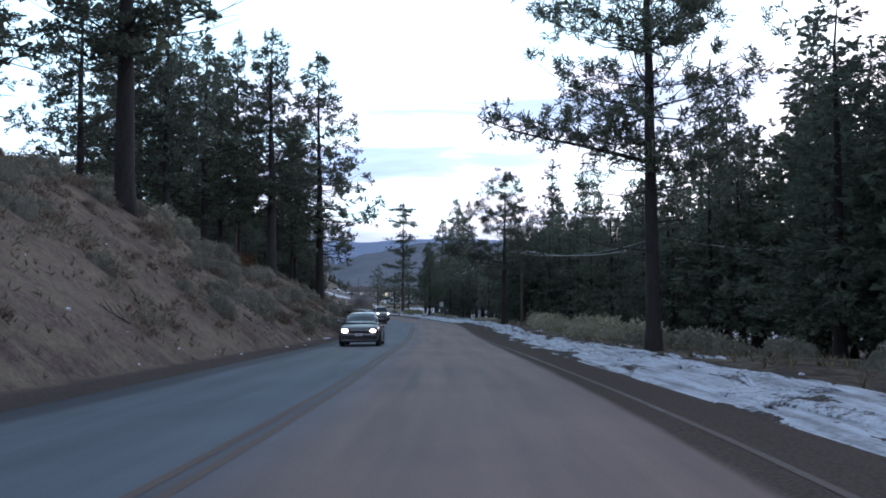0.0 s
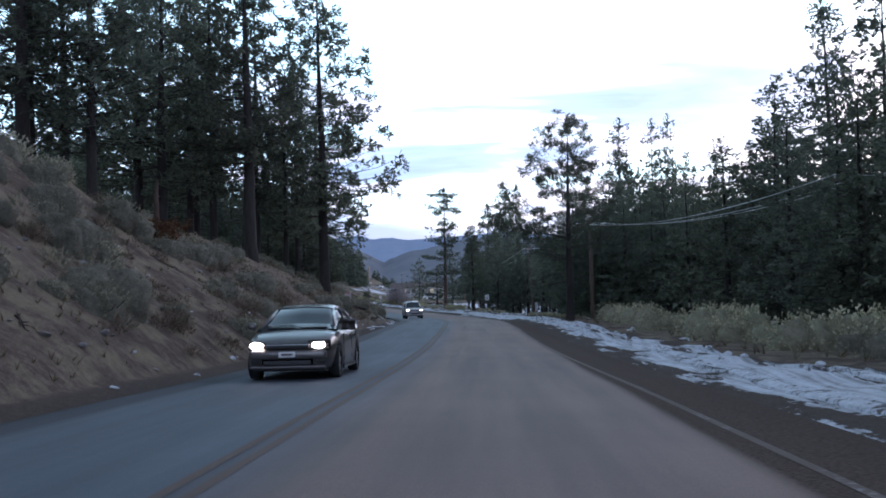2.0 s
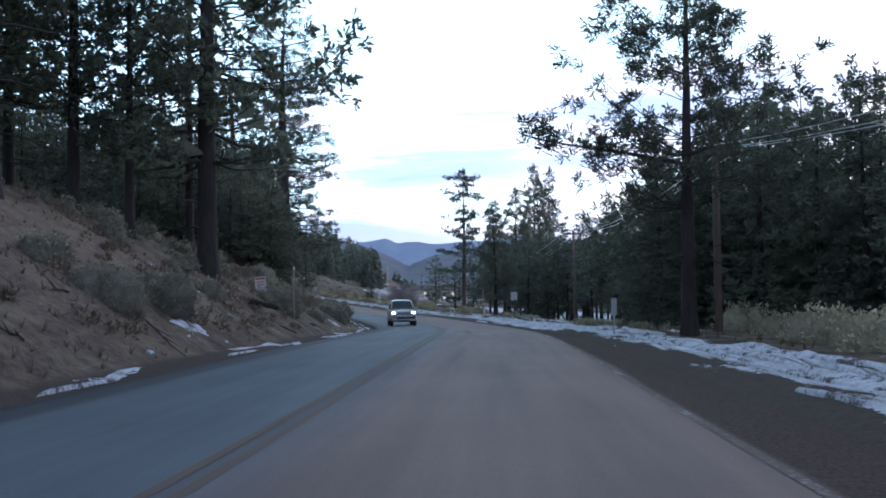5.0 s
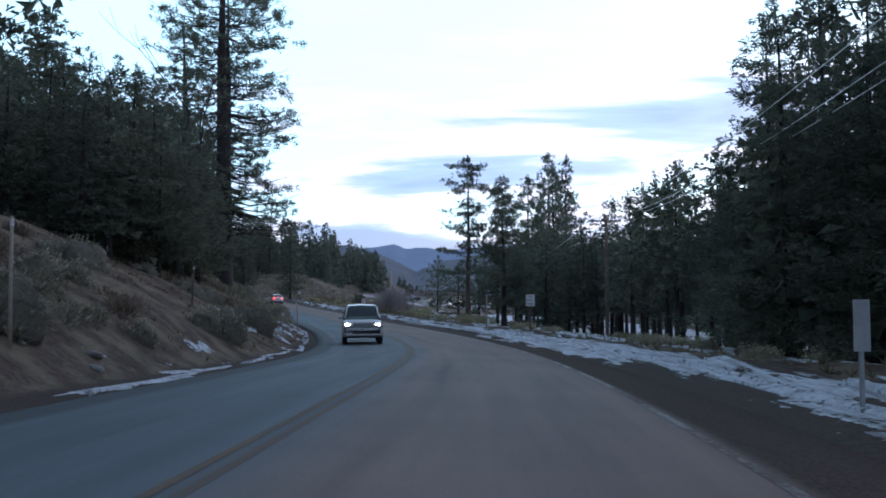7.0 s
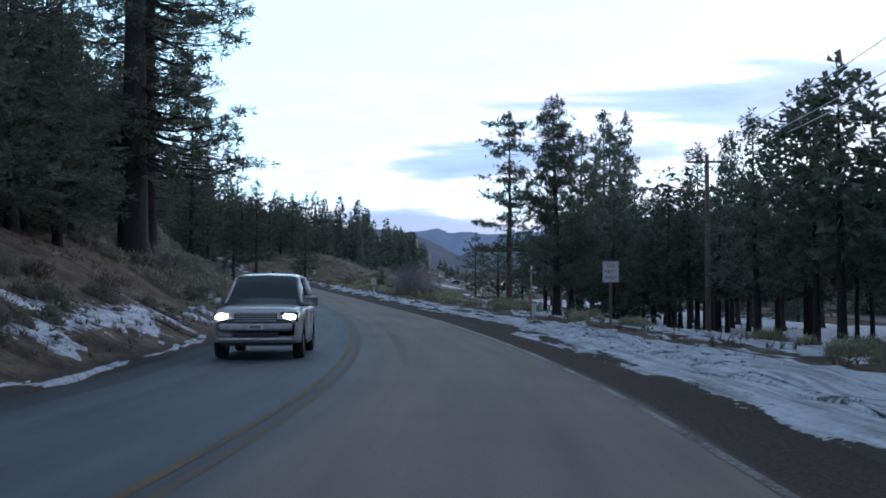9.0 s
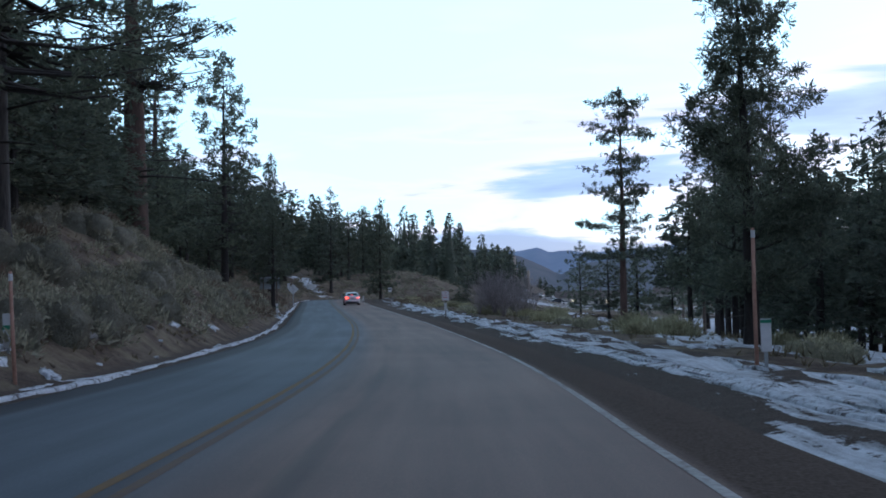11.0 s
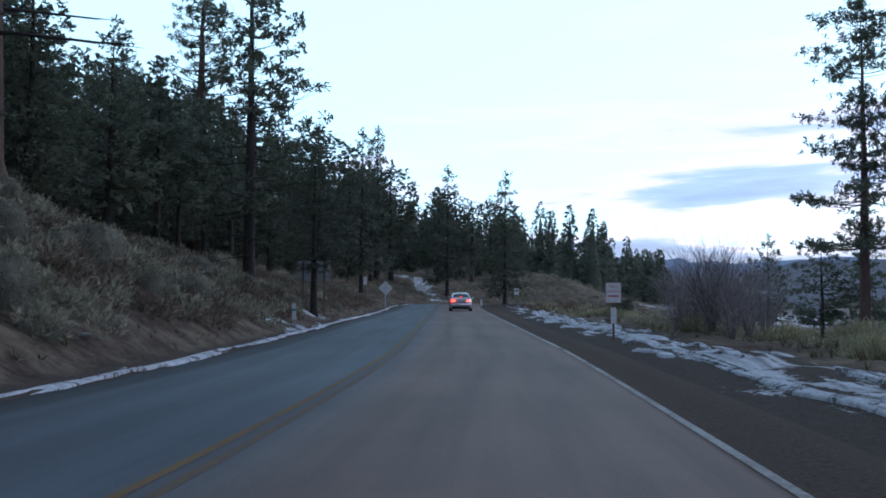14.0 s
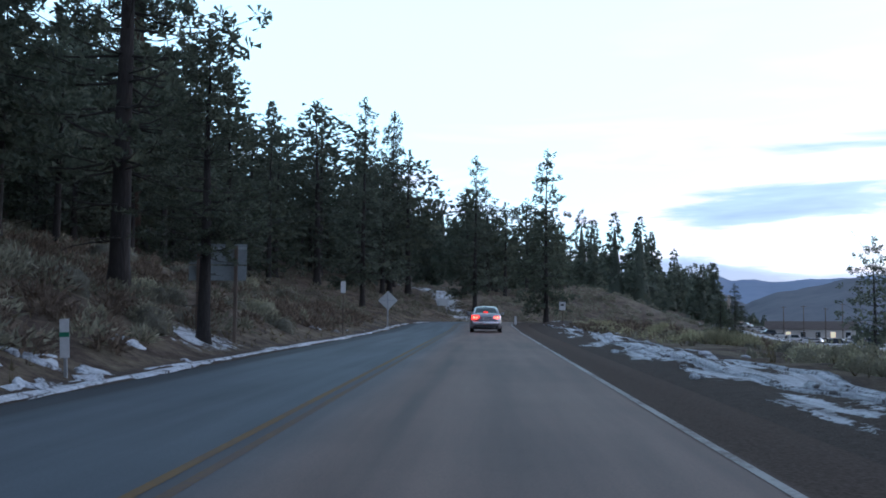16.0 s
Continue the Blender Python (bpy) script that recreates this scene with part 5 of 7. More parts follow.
BUSHES = []
scatter(GREY, 12, (18, 52), (10.4, 12.8), (0.8, 1.2), rnd, 1.4)
scatter(PALE, 18, (50, 106), (10.2, 12.8), (0.85, 1.35), rnd, 2.0)
scatter(PALE, 12, (106, 140), (10.0, 13.5), (0.5, 0.8), rnd, 1.2)
scatter(PALE[1:] + GREEN, 10, (138, 166), (10.2, 13.5), (0.45, 0.75), rnd, 1.4)
scatter(GREEN + PALE[1:], 34, (168, 218), (9.8, 12.8), (0.5, 0.9), rnd, 0.9)
scatter(PALE[1:] + GREY[:1] + GREEN, 30, (196, 275), (8.6, 18), (0.4, 0.8), rnd, 1.2)
scatter(GREY[:2], 12, (40, 108), (-19, -13.5), (0.9, 1.4), rnd, 1.2)
scatter(GREY + GREY + BROWN, 44, (22, 104), (-14, -6.4), (0.6, 1.25), rnd, 1.1, -0.15)
scatter(GREY + GREY + BROWN, 36, (43, 71), (-13, -5.7), (0.5, 1.05), rnd, 0.75)
scatter(GREY + BROWN, 26, (102, 152), (-12, -5.9), (0.6, 1.15), rnd, 0.9, -0.3)
scatter(GREY + GREY + BROWN[:1], 92, (152, 206), (-15, -5.9), (0.7, 1.25), rnd, 0.85)
scatter(GREY + GREY + BROWN + PALE[1:], 52, (196, 262), (-15, -5.9), (0.55, 1.05), rnd, 0.8)


def litter():
    """Dry grass, fallen twigs and low brush, far too many to count."""
    rng = np.random.RandomState(12)
    out, n = {}, 0
    for key, mat, count, s_r, d_r, size, wide, per, up in (
            ("dry_grass", STRAW, 6500, (5, 290), (-17, -5.0), 0.20, 0.016, 5, 0.9),
            ("dry_grass", STRAW, 2600, (10, 290), (8.6, 17), 0.30, 0.018, 6, 1.0),
            ("ground_brush", TWIG, 2600, (10, 290), (-18, -5.3), 0.17, 0.016, 5, 0.8),
            ("ground_brush", SAGE, 1500, (150, 330), (-40, -6.0), 0.34, 0.05, 7, 0.8),
            ("ground_brush", SAGE, 900, (190, 330), (8, 45), 0.36, 0.05, 7, 0.8)):
        s, d = rng.uniform(*s_r, count), rng.uniform(*d_r, count)
        i = np.clip(np.searchsorted(LINE_S, s), 0, len(LINE_S) - 1)
        x, y = LINE[i, 0] + RIGHT[i, 0] * d, LINE[i, 1] + RIGHT[i, 1] * d
        keep = value_noise(x, y, 4, 41) > -0.35
        x, y = x[keep], y[keep]
        z = height(x, y)
        v, f = blades(np.stack([x, y, z], 1), np.tile([0, 0, up], (len(x), 1)), size, wide * 2, per, 0.55, rng)
        out.setdefault((key, mat.name), [mat, [], [], 0])
        o = out[(key, mat.name)]
        o[1].append(v)
        o[2].append(f + o[3])
        o[3] += len(v)
    names = {"dry_grass": "thin dry straw-coloured grass on bank and verge", "ground_brush": "low dry brush and twigs scattered over the ground"}
    for (key, _), (mat, vs, fs, _) in out.items():
        tagged(piece(key, array_mesh(key, np.concatenate(vs), np.concatenate(fs), mat)), names[key], "undergrowth", kind="stuff")


litter()


def brush_cover(mat, seed, count, s_range, d_range, size, leaves, bias, label):
    """A cover of low clumps, too many to tell apart, as one mesh."""
    rng = np.random.RandomState(seed)
    s, d = rng.uniform(*s_range, count), rng.uniform(*d_range, count)
    i = np.clip(np.searchsorted(LINE_S, s), 0, len(LINE_S) - 1)
    x, y = LINE[i, 0] + RIGHT[i, 0] * d, LINE[i, 1] + RIGHT[i, 1] * d
    keep = value_noise(x, y, 7, seed) > bias
    x, y = x[keep], y[keep]
    z = height(x, y)
    r = rng.uniform(size * 0.5, size, len(x)).repeat(leaves)
    n = len(r)
    az, el = rng.uniform(0, 6.28, n), np.arcsin(rng.uniform(-0.3, 1, n))
    k = rng.uniform(0.3, 1, n) ** 0.5
    o = np.stack([np.cos(az) * np.cos(el), np.sin(az) * np.cos(el), np.sin(el) * 0.8], 1)
    c = np.stack([x, y, z], 1).repeat(leaves, 0) + o * (r * k)[:, None]
    v, f = blades(c, o + np.array([0, 0, 0.5]), size * 0.34, size * 0.13, 1, 0.5, rng)
    tagged(piece("ground_brush", array_mesh("ground_brush", v, f, mat)), label, "undergrowth", kind="stuff")


brush_cover(TWIG, 61, 520, (6, 110), (-17, -5.3), 0.42, 70, -0.1, "low brown brush scattered over the bank")
brush_cover(SAGE, 62, 520, (6, 112), (-22, -5.6), 0.55, 95, 0.0, "low grey-green brush scattered over the bank")
brush_cover(TWIG, 67, 300, (188, 262), (-16, -5.6), 0.7, 110, -0.3, "low brown brush at the foot of the slope")
brush_cover(SAGE, 68, 380, (150, 216), (-16, -5.6), 0.7, 110, -0.5, "low grey sagebrush between the larger clumps")
brush_cover(SAGE, 63, 1000, (195, 345), (-38, -6.2), 0.75, 68, -0.35, "grey brush covering the slope under the pines")
brush_cover(SAGE, 69, 420, (312, 350), (-34, -6), 0.8, 60, -0.6, "low sagebrush over the open knoll")
brush_cover(TWIG, 66, 260, (236, 300), (7.5, 40), 0.7, 90, -0.4, "low brown brush on the open flat")
brush_cover(GRASS, 64, 560, (205, 300), (8.8, 34), 0.5, 90, -0.2, "yellow-green grass tufts on the open flat")


def stone_mesh(seed, mat):
    rng = random.Random(seed)
    bm = bmesh.new()
    bmesh.ops.create_icosphere(bm, subdivisions=2, radius=0.5)
    off = Vector((rng.uniform(0, 50), rng.uniform(0, 50), 3))
    for v in bm.verts:
        v.co *= 1 + 0.35 * noise.noise(v.co * 2.2 + off)
        v.co.z *= 0.62
    me = bpy.data.meshes.new("stone")
    bm.to_mesh(me)
    bm.free()
    me.materials.append(mat)
    return me


STONES = [stone_mesh(k, ROCK) for k in range(4)]
CLODS = [stone_mesh(k + 9, SNOW) for k in range(3)]


def stones(n, s_range, d_range, sizes, meshes, name, label, category, group, rng):
    for _ in range(n):
        s, d = rng.uniform(*s_range), rng.uniform(*d_range)
        x, y, _, _ = road_place(s, d)
        k = rng.uniform(*sizes)
        ob = new(name, rng.choice(meshes))
        ob.matrix_basis = Matrix.Translation((x, y, ground_at(x, y) + k * 0.06)) @ pose(0, 0, 0, rng.uniform(-20, 20), rng.uniform(-20, 20), rng.uniform(0, 360)) @ Matrix.Diagonal((k, k * rng.uniform(0.6, 1), k * rng.uniform(0.5, 0.9), 1))
        tagged(ob, label, category, group)


stones(60, (40, 80), (-12, -5.1), (0.08, 0.22), STONES, "stone", "pale weathered stone lying on the bank", "stone", "stones on the bank", rnd)
stones(50, (12, 106), (-13, -5.1), (0.10, 0.42), STONES, "stone", "pale weathered stone lying on the bank", "stone", "stones on the bank", rnd)
stones(70, (10, 104), (-11.5, -5.0), (0.05, 0.16), CLODS, "snow_scrap", "small scrap of old snow lying on the bank", "snow", "snow scraps on the bank", rnd)
stones(26, (120, 260), (-12, -5.3), (0.15, 0.5), STONES, "stone", "pale weathered stone lying on the bank", "stone", "stones on the bank", rnd)
stones(34, (12, 250), (-5.6, -4.6), (0.10, 0.3), CLODS, "snow_clod", "lump of old ploughed snow at the road's edge", "snow", "snow clods along the road", rnd)
stones(70, (15, 250), (6.4, 8.8), (0.10, 0.38), CLODS, "snow_clod", "lump of old ploughed snow at the road's edge", "snow", "snow clods along the road", rnd)


def snow_patch(s, d, ln, w, thick, rng):
    """A crust of old snow lying along the road with a broken rim and a lumpy top."""
    n, xy = 34, []
    ph = [rng.uniform(0, 6.28) for _ in range(4)]
    rags, bend = [], min(0.12, w * 0.18)
    for k in range(n):
        a = 2 * math.pi * k / n
        rags.append((1 + 0.2 * math.sin(2 * a + ph[0]) + 0.15 * math.sin(3 * a + ph[1]) + 0.13 * math.sin(5 * a + ph[2]) + 0.12 * math.sin(9 * a + ph[3])) * rng.uniform(0.74, 1.2))
    for ring_, q in ((0, 0.0), (1, 0.4), (2, 0.7), (3, 0.93), (4, 1.0)):
        for k in range(n if ring_ else 1):
            a = 2 * math.pi * k / n
            rag = rags[k] * rng.uniform(0.94, 1.06)
            x, y, _, _ = road_place(s + math.cos(a) * ln / 2 * q * rag, d + (math.sin(a) * 0.8 + 0.2 * math.sin(3 * a)) * w / 2 * q * rag + bend * math.sin(math.cos(a) * q * 3 + ph[0]))
            xy.append((x, y, thick * (1.0, 0.95, 0.85, 0.6, -0.5)[ring_] * rng.uniform(0.8, 1.2)))
    z = height(np.array([p[0] for p in xy]), np.array([p[1] for p in xy]))
    vs = [(p[0], p[1], h + p[2]) for p, h in zip(xy, z)]
    fs = [(0, 1 + k, 1 + (k + 1) % n) for k in range(n)]
    for r in range(3):
        for k in range(n):
            a, b = 1 + r * n + k, 1 + r * n + (k + 1) % n
            fs.append((a, a + n, b + n, b))
    tagged(piece("snow_patch", mesh_from("snow_patch", vs, fs, SNOW, True)), "patch of old crusted snow on the road's verge", "snow", "snow patches on the verges")


def snow_verges():
    rng = random.Random(17)
    s = 4.0
    while s < 262:                                  # right shoulder: a broken double band
        amount = float(np.interp(s, (0, 40, 75, 100, 130, 160, 200, 240, 262), (1.0, 0.9, 0.75, 0.8, 1.1, 0.9, 0.85, 0.5, 0.25)))
        ln = rng.uniform(2.5, 7.0)
        if rng.random() < 0.5 * amount:
            snow_patch(s, 6.35 + rng.uniform(-0.25, 0.3), ln * 2.2, rng.uniform(0.25, 0.7) * amount, rng.uniform(0.03, 0.06), rng)
        if rng.random() < 0.4 * amount:
            snow_patch(s + rng.uniform(-1, 1), 7.5 + rng.uniform(-0.4, 0.5), ln * 1.9, rng.uniform(0.3, 0.9) * amount, rng.uniform(0.03, 0.07), rng)
        if rng.random() < 0.2 * amount:
            snow_patch(s + rng.uniform(-1, 1), 9.0 + rng.uniform(-0.3, 0.6), ln * 0.6, rng.uniform(0.3, 0.9), 0.06, rng)
        for _ in range(2):
            if rng.random() < 0.3 * amount:
                snow_patch(s + rng.uniform(-3, 3), rng.uniform(5.7, 9.2), rng.uniform(0.9, 3.2), rng.uniform(0.15, 0.4), rng.uniform(0.04, 0.09), rng)
        s += ln * 0.8
    s = 2.0
    while s < 285:                                  # left edge: a thin, nearly unbroken rim
        amount = float(np.interp(s, (0, 14, 24, 70, 88, 104, 150, 164, 180, 260, 285), (0.12, 0.12, 0.1, 0.1, 0.6, 0.85, 0.95, 0.4, 0.9, 1.0, 0.6)))
        ln = rng.uniform(2.5, 6.0)
        if s > 146:
            snow_patch(s, -4.55 + rng.uniform(-0.12, 0.06), ln * 1.5, rng.uniform(0.14, 0.36), rng.uniform(0.02, 0.05), rng)
        elif rng.random() < 0.9 * amount:
            snow_patch(s, -4.6 + rng.uniform(-0.22, 0.12), ln * rng.uniform(0.5, 1.3), rng.uniform(0.1, 0.4), rng.uniform(0.02, 0.05), rng)
        if rng.random() < 0.16 * amount:
            snow_patch(s, -5.4 - rng.uniform(0, 0.8), rng.uniform(0.6, 1.6), rng.uniform(0.3, 0.8), 0.06, rng)
        s += ln * 0.8
    pile_s, pile_d = (float(v[0]) for v in on_road(-31.5, 201.4)[:2])
    for k in range(12):
        snow_patch(pile_s + rng.uniform(-1.6, 1.6), pile_d + rng.uniform(-0.8, 0.6), rng.uniform(0.4, 1.3), rng.uniform(0.25, 0.7), 0.05, rng)
        snow_patch(148.5 + rng.uniform(-3, 3.5), -5.5 + rng.uniform(-1.0, 0.6), rng.uniform(0.6, 1.8), rng.uniform(0.3, 0.8), 0.1, rng)
        snow_patch(127 + rng.uniform(-6, 10), -6.2 + rng.uniform(-1.0, 0.8), rng.uniform(0.5, 1.6), rng.uniform(0.3, 0.7), 0.08, rng)


snow_verges()


def bare_shrub(seed, tall, reach, label, category, group, mat, forks=5, levels=4):
    """A leafless plant: stems that fork and fork again."""
    rng = np.random.RandomState(seed)
    plant = tagged(new("bare_" + category.replace(" ", "_")), label, category, group)
    tubes = []

    def grow(p, d, ln, r, level):
        q = p + d * ln * 0.5 + rng.normal(0, 0.04, 3) * ln
        e = q + (d + rng.normal(0, 0.12, 3)) * ln * 0.5
        tubes.append(tube_data([p, q, e], [r, r * 0.8, r * 0.55], 4 if level < 2 else 3))
        if level < levels:
            for _ in range(rng.randint(2, 4)):
                nd = d + rng.normal(0, 0.38, 3) + np.array([0, 0, 0.12])
                grow(e if rng.rand() < 0.6 else q, nd / np.linalg.norm(nd), ln * rng.uniform(0.55, 0.8), r * 0.55, level + 1)

    for k in range(forks):
        a = rng.uniform(0, 6.28)
        d = np.array([math.cos(a) * reach, math.sin(a) * reach, 1.0])
        grow(np.array([0, 0, -0.15]), d / np.linalg.norm(d), tall * 0.36, 0.012 * tall if forks < 3 else 0.0055 * tall, 0)
    v, f = joined(tubes)
    tagged(piece("twigwork", mesh_from("twigwork", v, f, mat), plant), kind="stuff")
    return plant


WILLOWS = [Stand(lambda a=a: bare_shrub(a, 4.2, 0.30, "leafless grey willow thicket behind the snowy verge", "willow", "willow thicket", WILLOW, 20, 3)) for a in (1, 2)]
for k in range(14):
    WILLOWS[k % 2].put(-17.9 + 5.0 * rnd.random() ** 1.5, 200.5 + k * 0.95 + rnd.uniform(-0.5, 0.5), rnd.uniform(0.75, 1.08), rnd.uniform(0, 360))
snag = Stand(lambda: bare_shrub(7, 15.0, 0.12, "tall leafless tree with forked grey branches", "tree", "", LIMB, 2))
snag.put(-20.5, 139.0, 1.0, 40)


def dead_sapling():
    """A snapped trunk with rusty dead boughs hanging round it."""
    rng = np.random.RandomState(3)
    ob = tagged(new("dead_sapling"), "snapped dead sapling with rust-brown needles on the bank", "dead tree")
    v, f = tube_data([(0, 0, -0.4), (0.05, 0, 0.8), (0.02, 0.05, 1.9), (0.1, 0.02, 2.6)], [0.14, 0.12, 0.09, 0.03], 8)
    piece("trunk", mesh_from("trunk", v, f, BARK_RED, True), ob)
    c = np.stack([rng.normal(0.2, 0.5, 150), rng.normal(0, 0.4, 150), rng.uniform(0.05, 1.0, 150)], 1)
    v, f = blades(c, np.tile([0.2, 0, -0.3], (150, 1)), 0.32, 0.07, 5, 0.6, rng)
    tagged(piece("needles", array_mesh("needles", v, f, NEEDLE_OLD), ob), kind="stuff")
    ob.location = (-13.0, 64.8, ground_at(-13.0, 64.8))


dead_sapling()


def fallen_log(x, y, ln, r, turn, tilt):
    ob = tagged(new("fallen_log"), "dark fallen log with broken root stubs", "log")
    pts = [(-ln / 2 + ln * k / 6, math.sin(k) * 0.06, 0) for k in range(7)]
    v, f = tube_data(pts, [r * (1 - 0.06 * k) for k in range(7)], 8)
    piece("stem", mesh_from("stem", v, f, BARK_DARK, True), ob)
    for k in range(4):
        a = k * 1.7
        v, f = tube_data([(-ln / 2 + 0.1, 0, 0), (-ln / 2 - 0.25, math.cos(a) * 0.3, math.sin(a) * 0.3), (-ln / 2 - 0.5, math.cos(a) * 0.55, math.sin(a) * 0.5)], [r * 0.5, r * 0.3, 0.02], 5)
        piece("root", mesh_from("root", v, f, BARK_DARK, True), ob)
    ob.matrix_basis = pose(x, y, ground_at(x, y) + r * 0.7, 0, tilt, turn)


fallen_log(-9.6, 97.4, 2.6, 0.13, -20, 12)


def fallen_branch(s_, d_, ln, turn, seed):
    """A dead branch with a few side twigs, lying on the slope."""
    rng = np.random.RandomState(seed)
    x, y, _, _ = road_place(s_, d_)
    ob = tagged(new("fallen_branch"), "thin grey dead branch lying on the dry bank", "branch", "dead branches on the bank")
    c, sn = math.cos(turn), math.sin(turn)
    ts = np.linspace(0, 1, 6)
    px, py = x + c * ln * ts + rng.normal(0, 0.04, 6), y + sn * ln * ts + rng.normal(0, 0.04, 6)
    pz = height(px, py) + 0.04
    pts = list(zip(px, py, pz))
    v, f = tube_data(pts, [0.022 * (1 - 0.75 * t) for t in ts], 5)
    piece("stem", mesh_from("stem", v, f, LIMB, True), ob)
    for k in (1, 2, 3, 4):
        a = turn + rng.choice((-0.8, 0.8)) + rng.normal(0, 0.2)
        e = (px[k] + math.cos(a) * ln * 0.3, py[k] + math.sin(a) * ln * 0.3)
        v, f = tube_data([pts[k], (e[0], e[1], ground_at(*e) + rng.uniform(0.05, 0.25))], [0.016, 0.005], 4)
        piece("twig", mesh_from("twig", v, f, LIMB, True), ob)


for k in range(34):
    fallen_branch(rnd.uniform(14, 150), rnd.uniform(-12, -5.6), rnd.uniform(0.5, 1.3), rnd.uniform(0, 6.28), k)


# ---- vehicles ----
def loft_mesh(name, rings, mat):
    vs, fs = [], []
    n = len(rings[0])
    for r in rings:
        vs += r
    for i in range(len(rings) - 1):
        for k in range(n):
            fs.append((i * n + k, i * n + (k + 1) % n, (i + 1) * n + (k + 1) % n, (i + 1) * n + k))
    fs += [tuple(range(n)), tuple(range((len(rings) - 1) * n, len(rings) * n))[::-1]]
    me = mesh_from(name, vs, fs, mat, True)
    return me


def wheel_part(car, x, y, k=1.0):
    bm = bmesh.new()
    prof = [(0.215, -0.1), (0.30, -0.108), (0.325, -0.09), (0.33, 0), (0.325, 0.09), (0.30, 0.108), (0.215, 0.1)]
    rings = [[bm.verts.new((w, math.cos(a) * r * k, math.sin(a) * r * k)) for r, w in prof] for a in [2 * math.pi * q / 28 for q in range(28)]]
    for q in range(28):
        for j in range(len(prof)):
            bm.faces.new((rings[q][j], rings[q][(j + 1) % 7], rings[(q + 1) % 28][(j + 1) % 7], rings[(q + 1) % 28][j]))
    tyre = part("wheel", bm, RUBBER, car, "black rubber tyre", True, pose(x, y, 0.33 * k))
    bm = bmesh.new()
    for q in range(5):                                  # five split spokes and a hub
        n = len(bm.verts)
        box(bm, -0.085, 0.085, -0.032, 0.032, 0.03, 0.21)
        bm.verts.ensure_lookup_table()
        bmesh.ops.rotate(bm, verts=bm.verts[n:], cent=(0, 0, 0), matrix=pose(0, 0, 0, q * 72).to_3x3())
    bmesh.ops.create_cone(bm, cap_ends=True, segments=16, radius1=0.06, radius2=0.06, depth=0.19, matrix=pose(0, 0, 0, 0, 90, 0))
    for v in bm.verts:
        v.co.y *= k
        v.co.z *= k
    part("rim", bm, RIM, tyre, "alloy rim")
    # black disc puts the shade of the hollow wheel into colour
    bm = bmesh.new()
    bmesh.ops.create_cone(bm, cap_ends=True, segments=20, radius1=0.215 * k, radius2=0.215 * k, depth=0.11, matrix=pose(0, 0, 0, 0, 90, 0))
    part("brake_disc", bm, TRIM, tyre, "black disc for the shaded hollow behind the spokes")


CAR_LOW = dict(
    y=(-2.25, -2.21, -2.08, -1.8, -1.3, 0.0, 1.05, 1.6, 1.95, 2.12, 2.2, 2.24),
    top=(0.74, 0.90, 1.02, 1.065, 1.02, 0.95, 0.965, 0.89, 0.79, 0.70, 0.62, 0.54),
    half=(0.62, 0.75, 0.835, 0.872, 0.885, 0.89, 0.885, 0.865, 0.81, 0.72, 0.62, 0.50),
    low=(0.42, 0.33, 0.25, 0.22, 0.20, 0.19, 0.19, 0.20, 0.22, 0.24, 0.26, 0.30),
    cab_y=(-1.86, -1.66, -1.36, -1.0, -0.45, 0.0, 0.28, 0.62, 0.95, 1.22),
    cab_z=(1.03, 1.12, 1.27, 1.395, 1.445, 1.43, 1.37, 1.22, 1.07, 0.96),
    cab_half=(0.60, 0.60, 0.585, 0.575, 0.585, 0.59, 0.59, 0.63, 0.68, 0.72), belt=0.95, cab_foot=0.80, roof=(-1.05, 0.2), wheels=(-1.32, 1.36), radius=0.315)
CAR_TALL = dict(
    y=(-2.3, -2.26, -2.15, -1.8, -1.3, 0.0, 0.95, 1.5, 1.95, 2.14, 2.2, 2.23),
    top=(0.92, 1.02, 1.07, 1.09, 1.09, 1.08, 1.09, 1.075, 1.04, 0.98, 0.90, 0.82),
    half=(0.80, 0.86, 0.89, 0.90, 0.905, 0.91, 0.905, 0.90, 0.88, 0.85, 0.82, 0.78),
    low=(0.52, 0.42, 0.36, 0.33, 0.31, 0.30, 0.30, 0.31, 0.33, 0.36, 0.42, 0.48),
    cab_y=(-2.24, -2.17, -2.05, -1.6, -0.6, 0.1, 0.3, 0.55, 0.8, 0.98),
    cab_z=(1.06, 1.36, 1.66, 1.735, 1.745, 1.72, 1.65, 1.45, 1.24, 1.07),
    cab_half=(0.72, 0.69, 0.66, 0.655, 0.66, 0.66, 0.67, 0.70, 0.74, 0.76), belt=1.08, cab_foot=0.84, roof=(-2.08, 0.2), wheels=(-1.35, 1.38), radius=0.37)


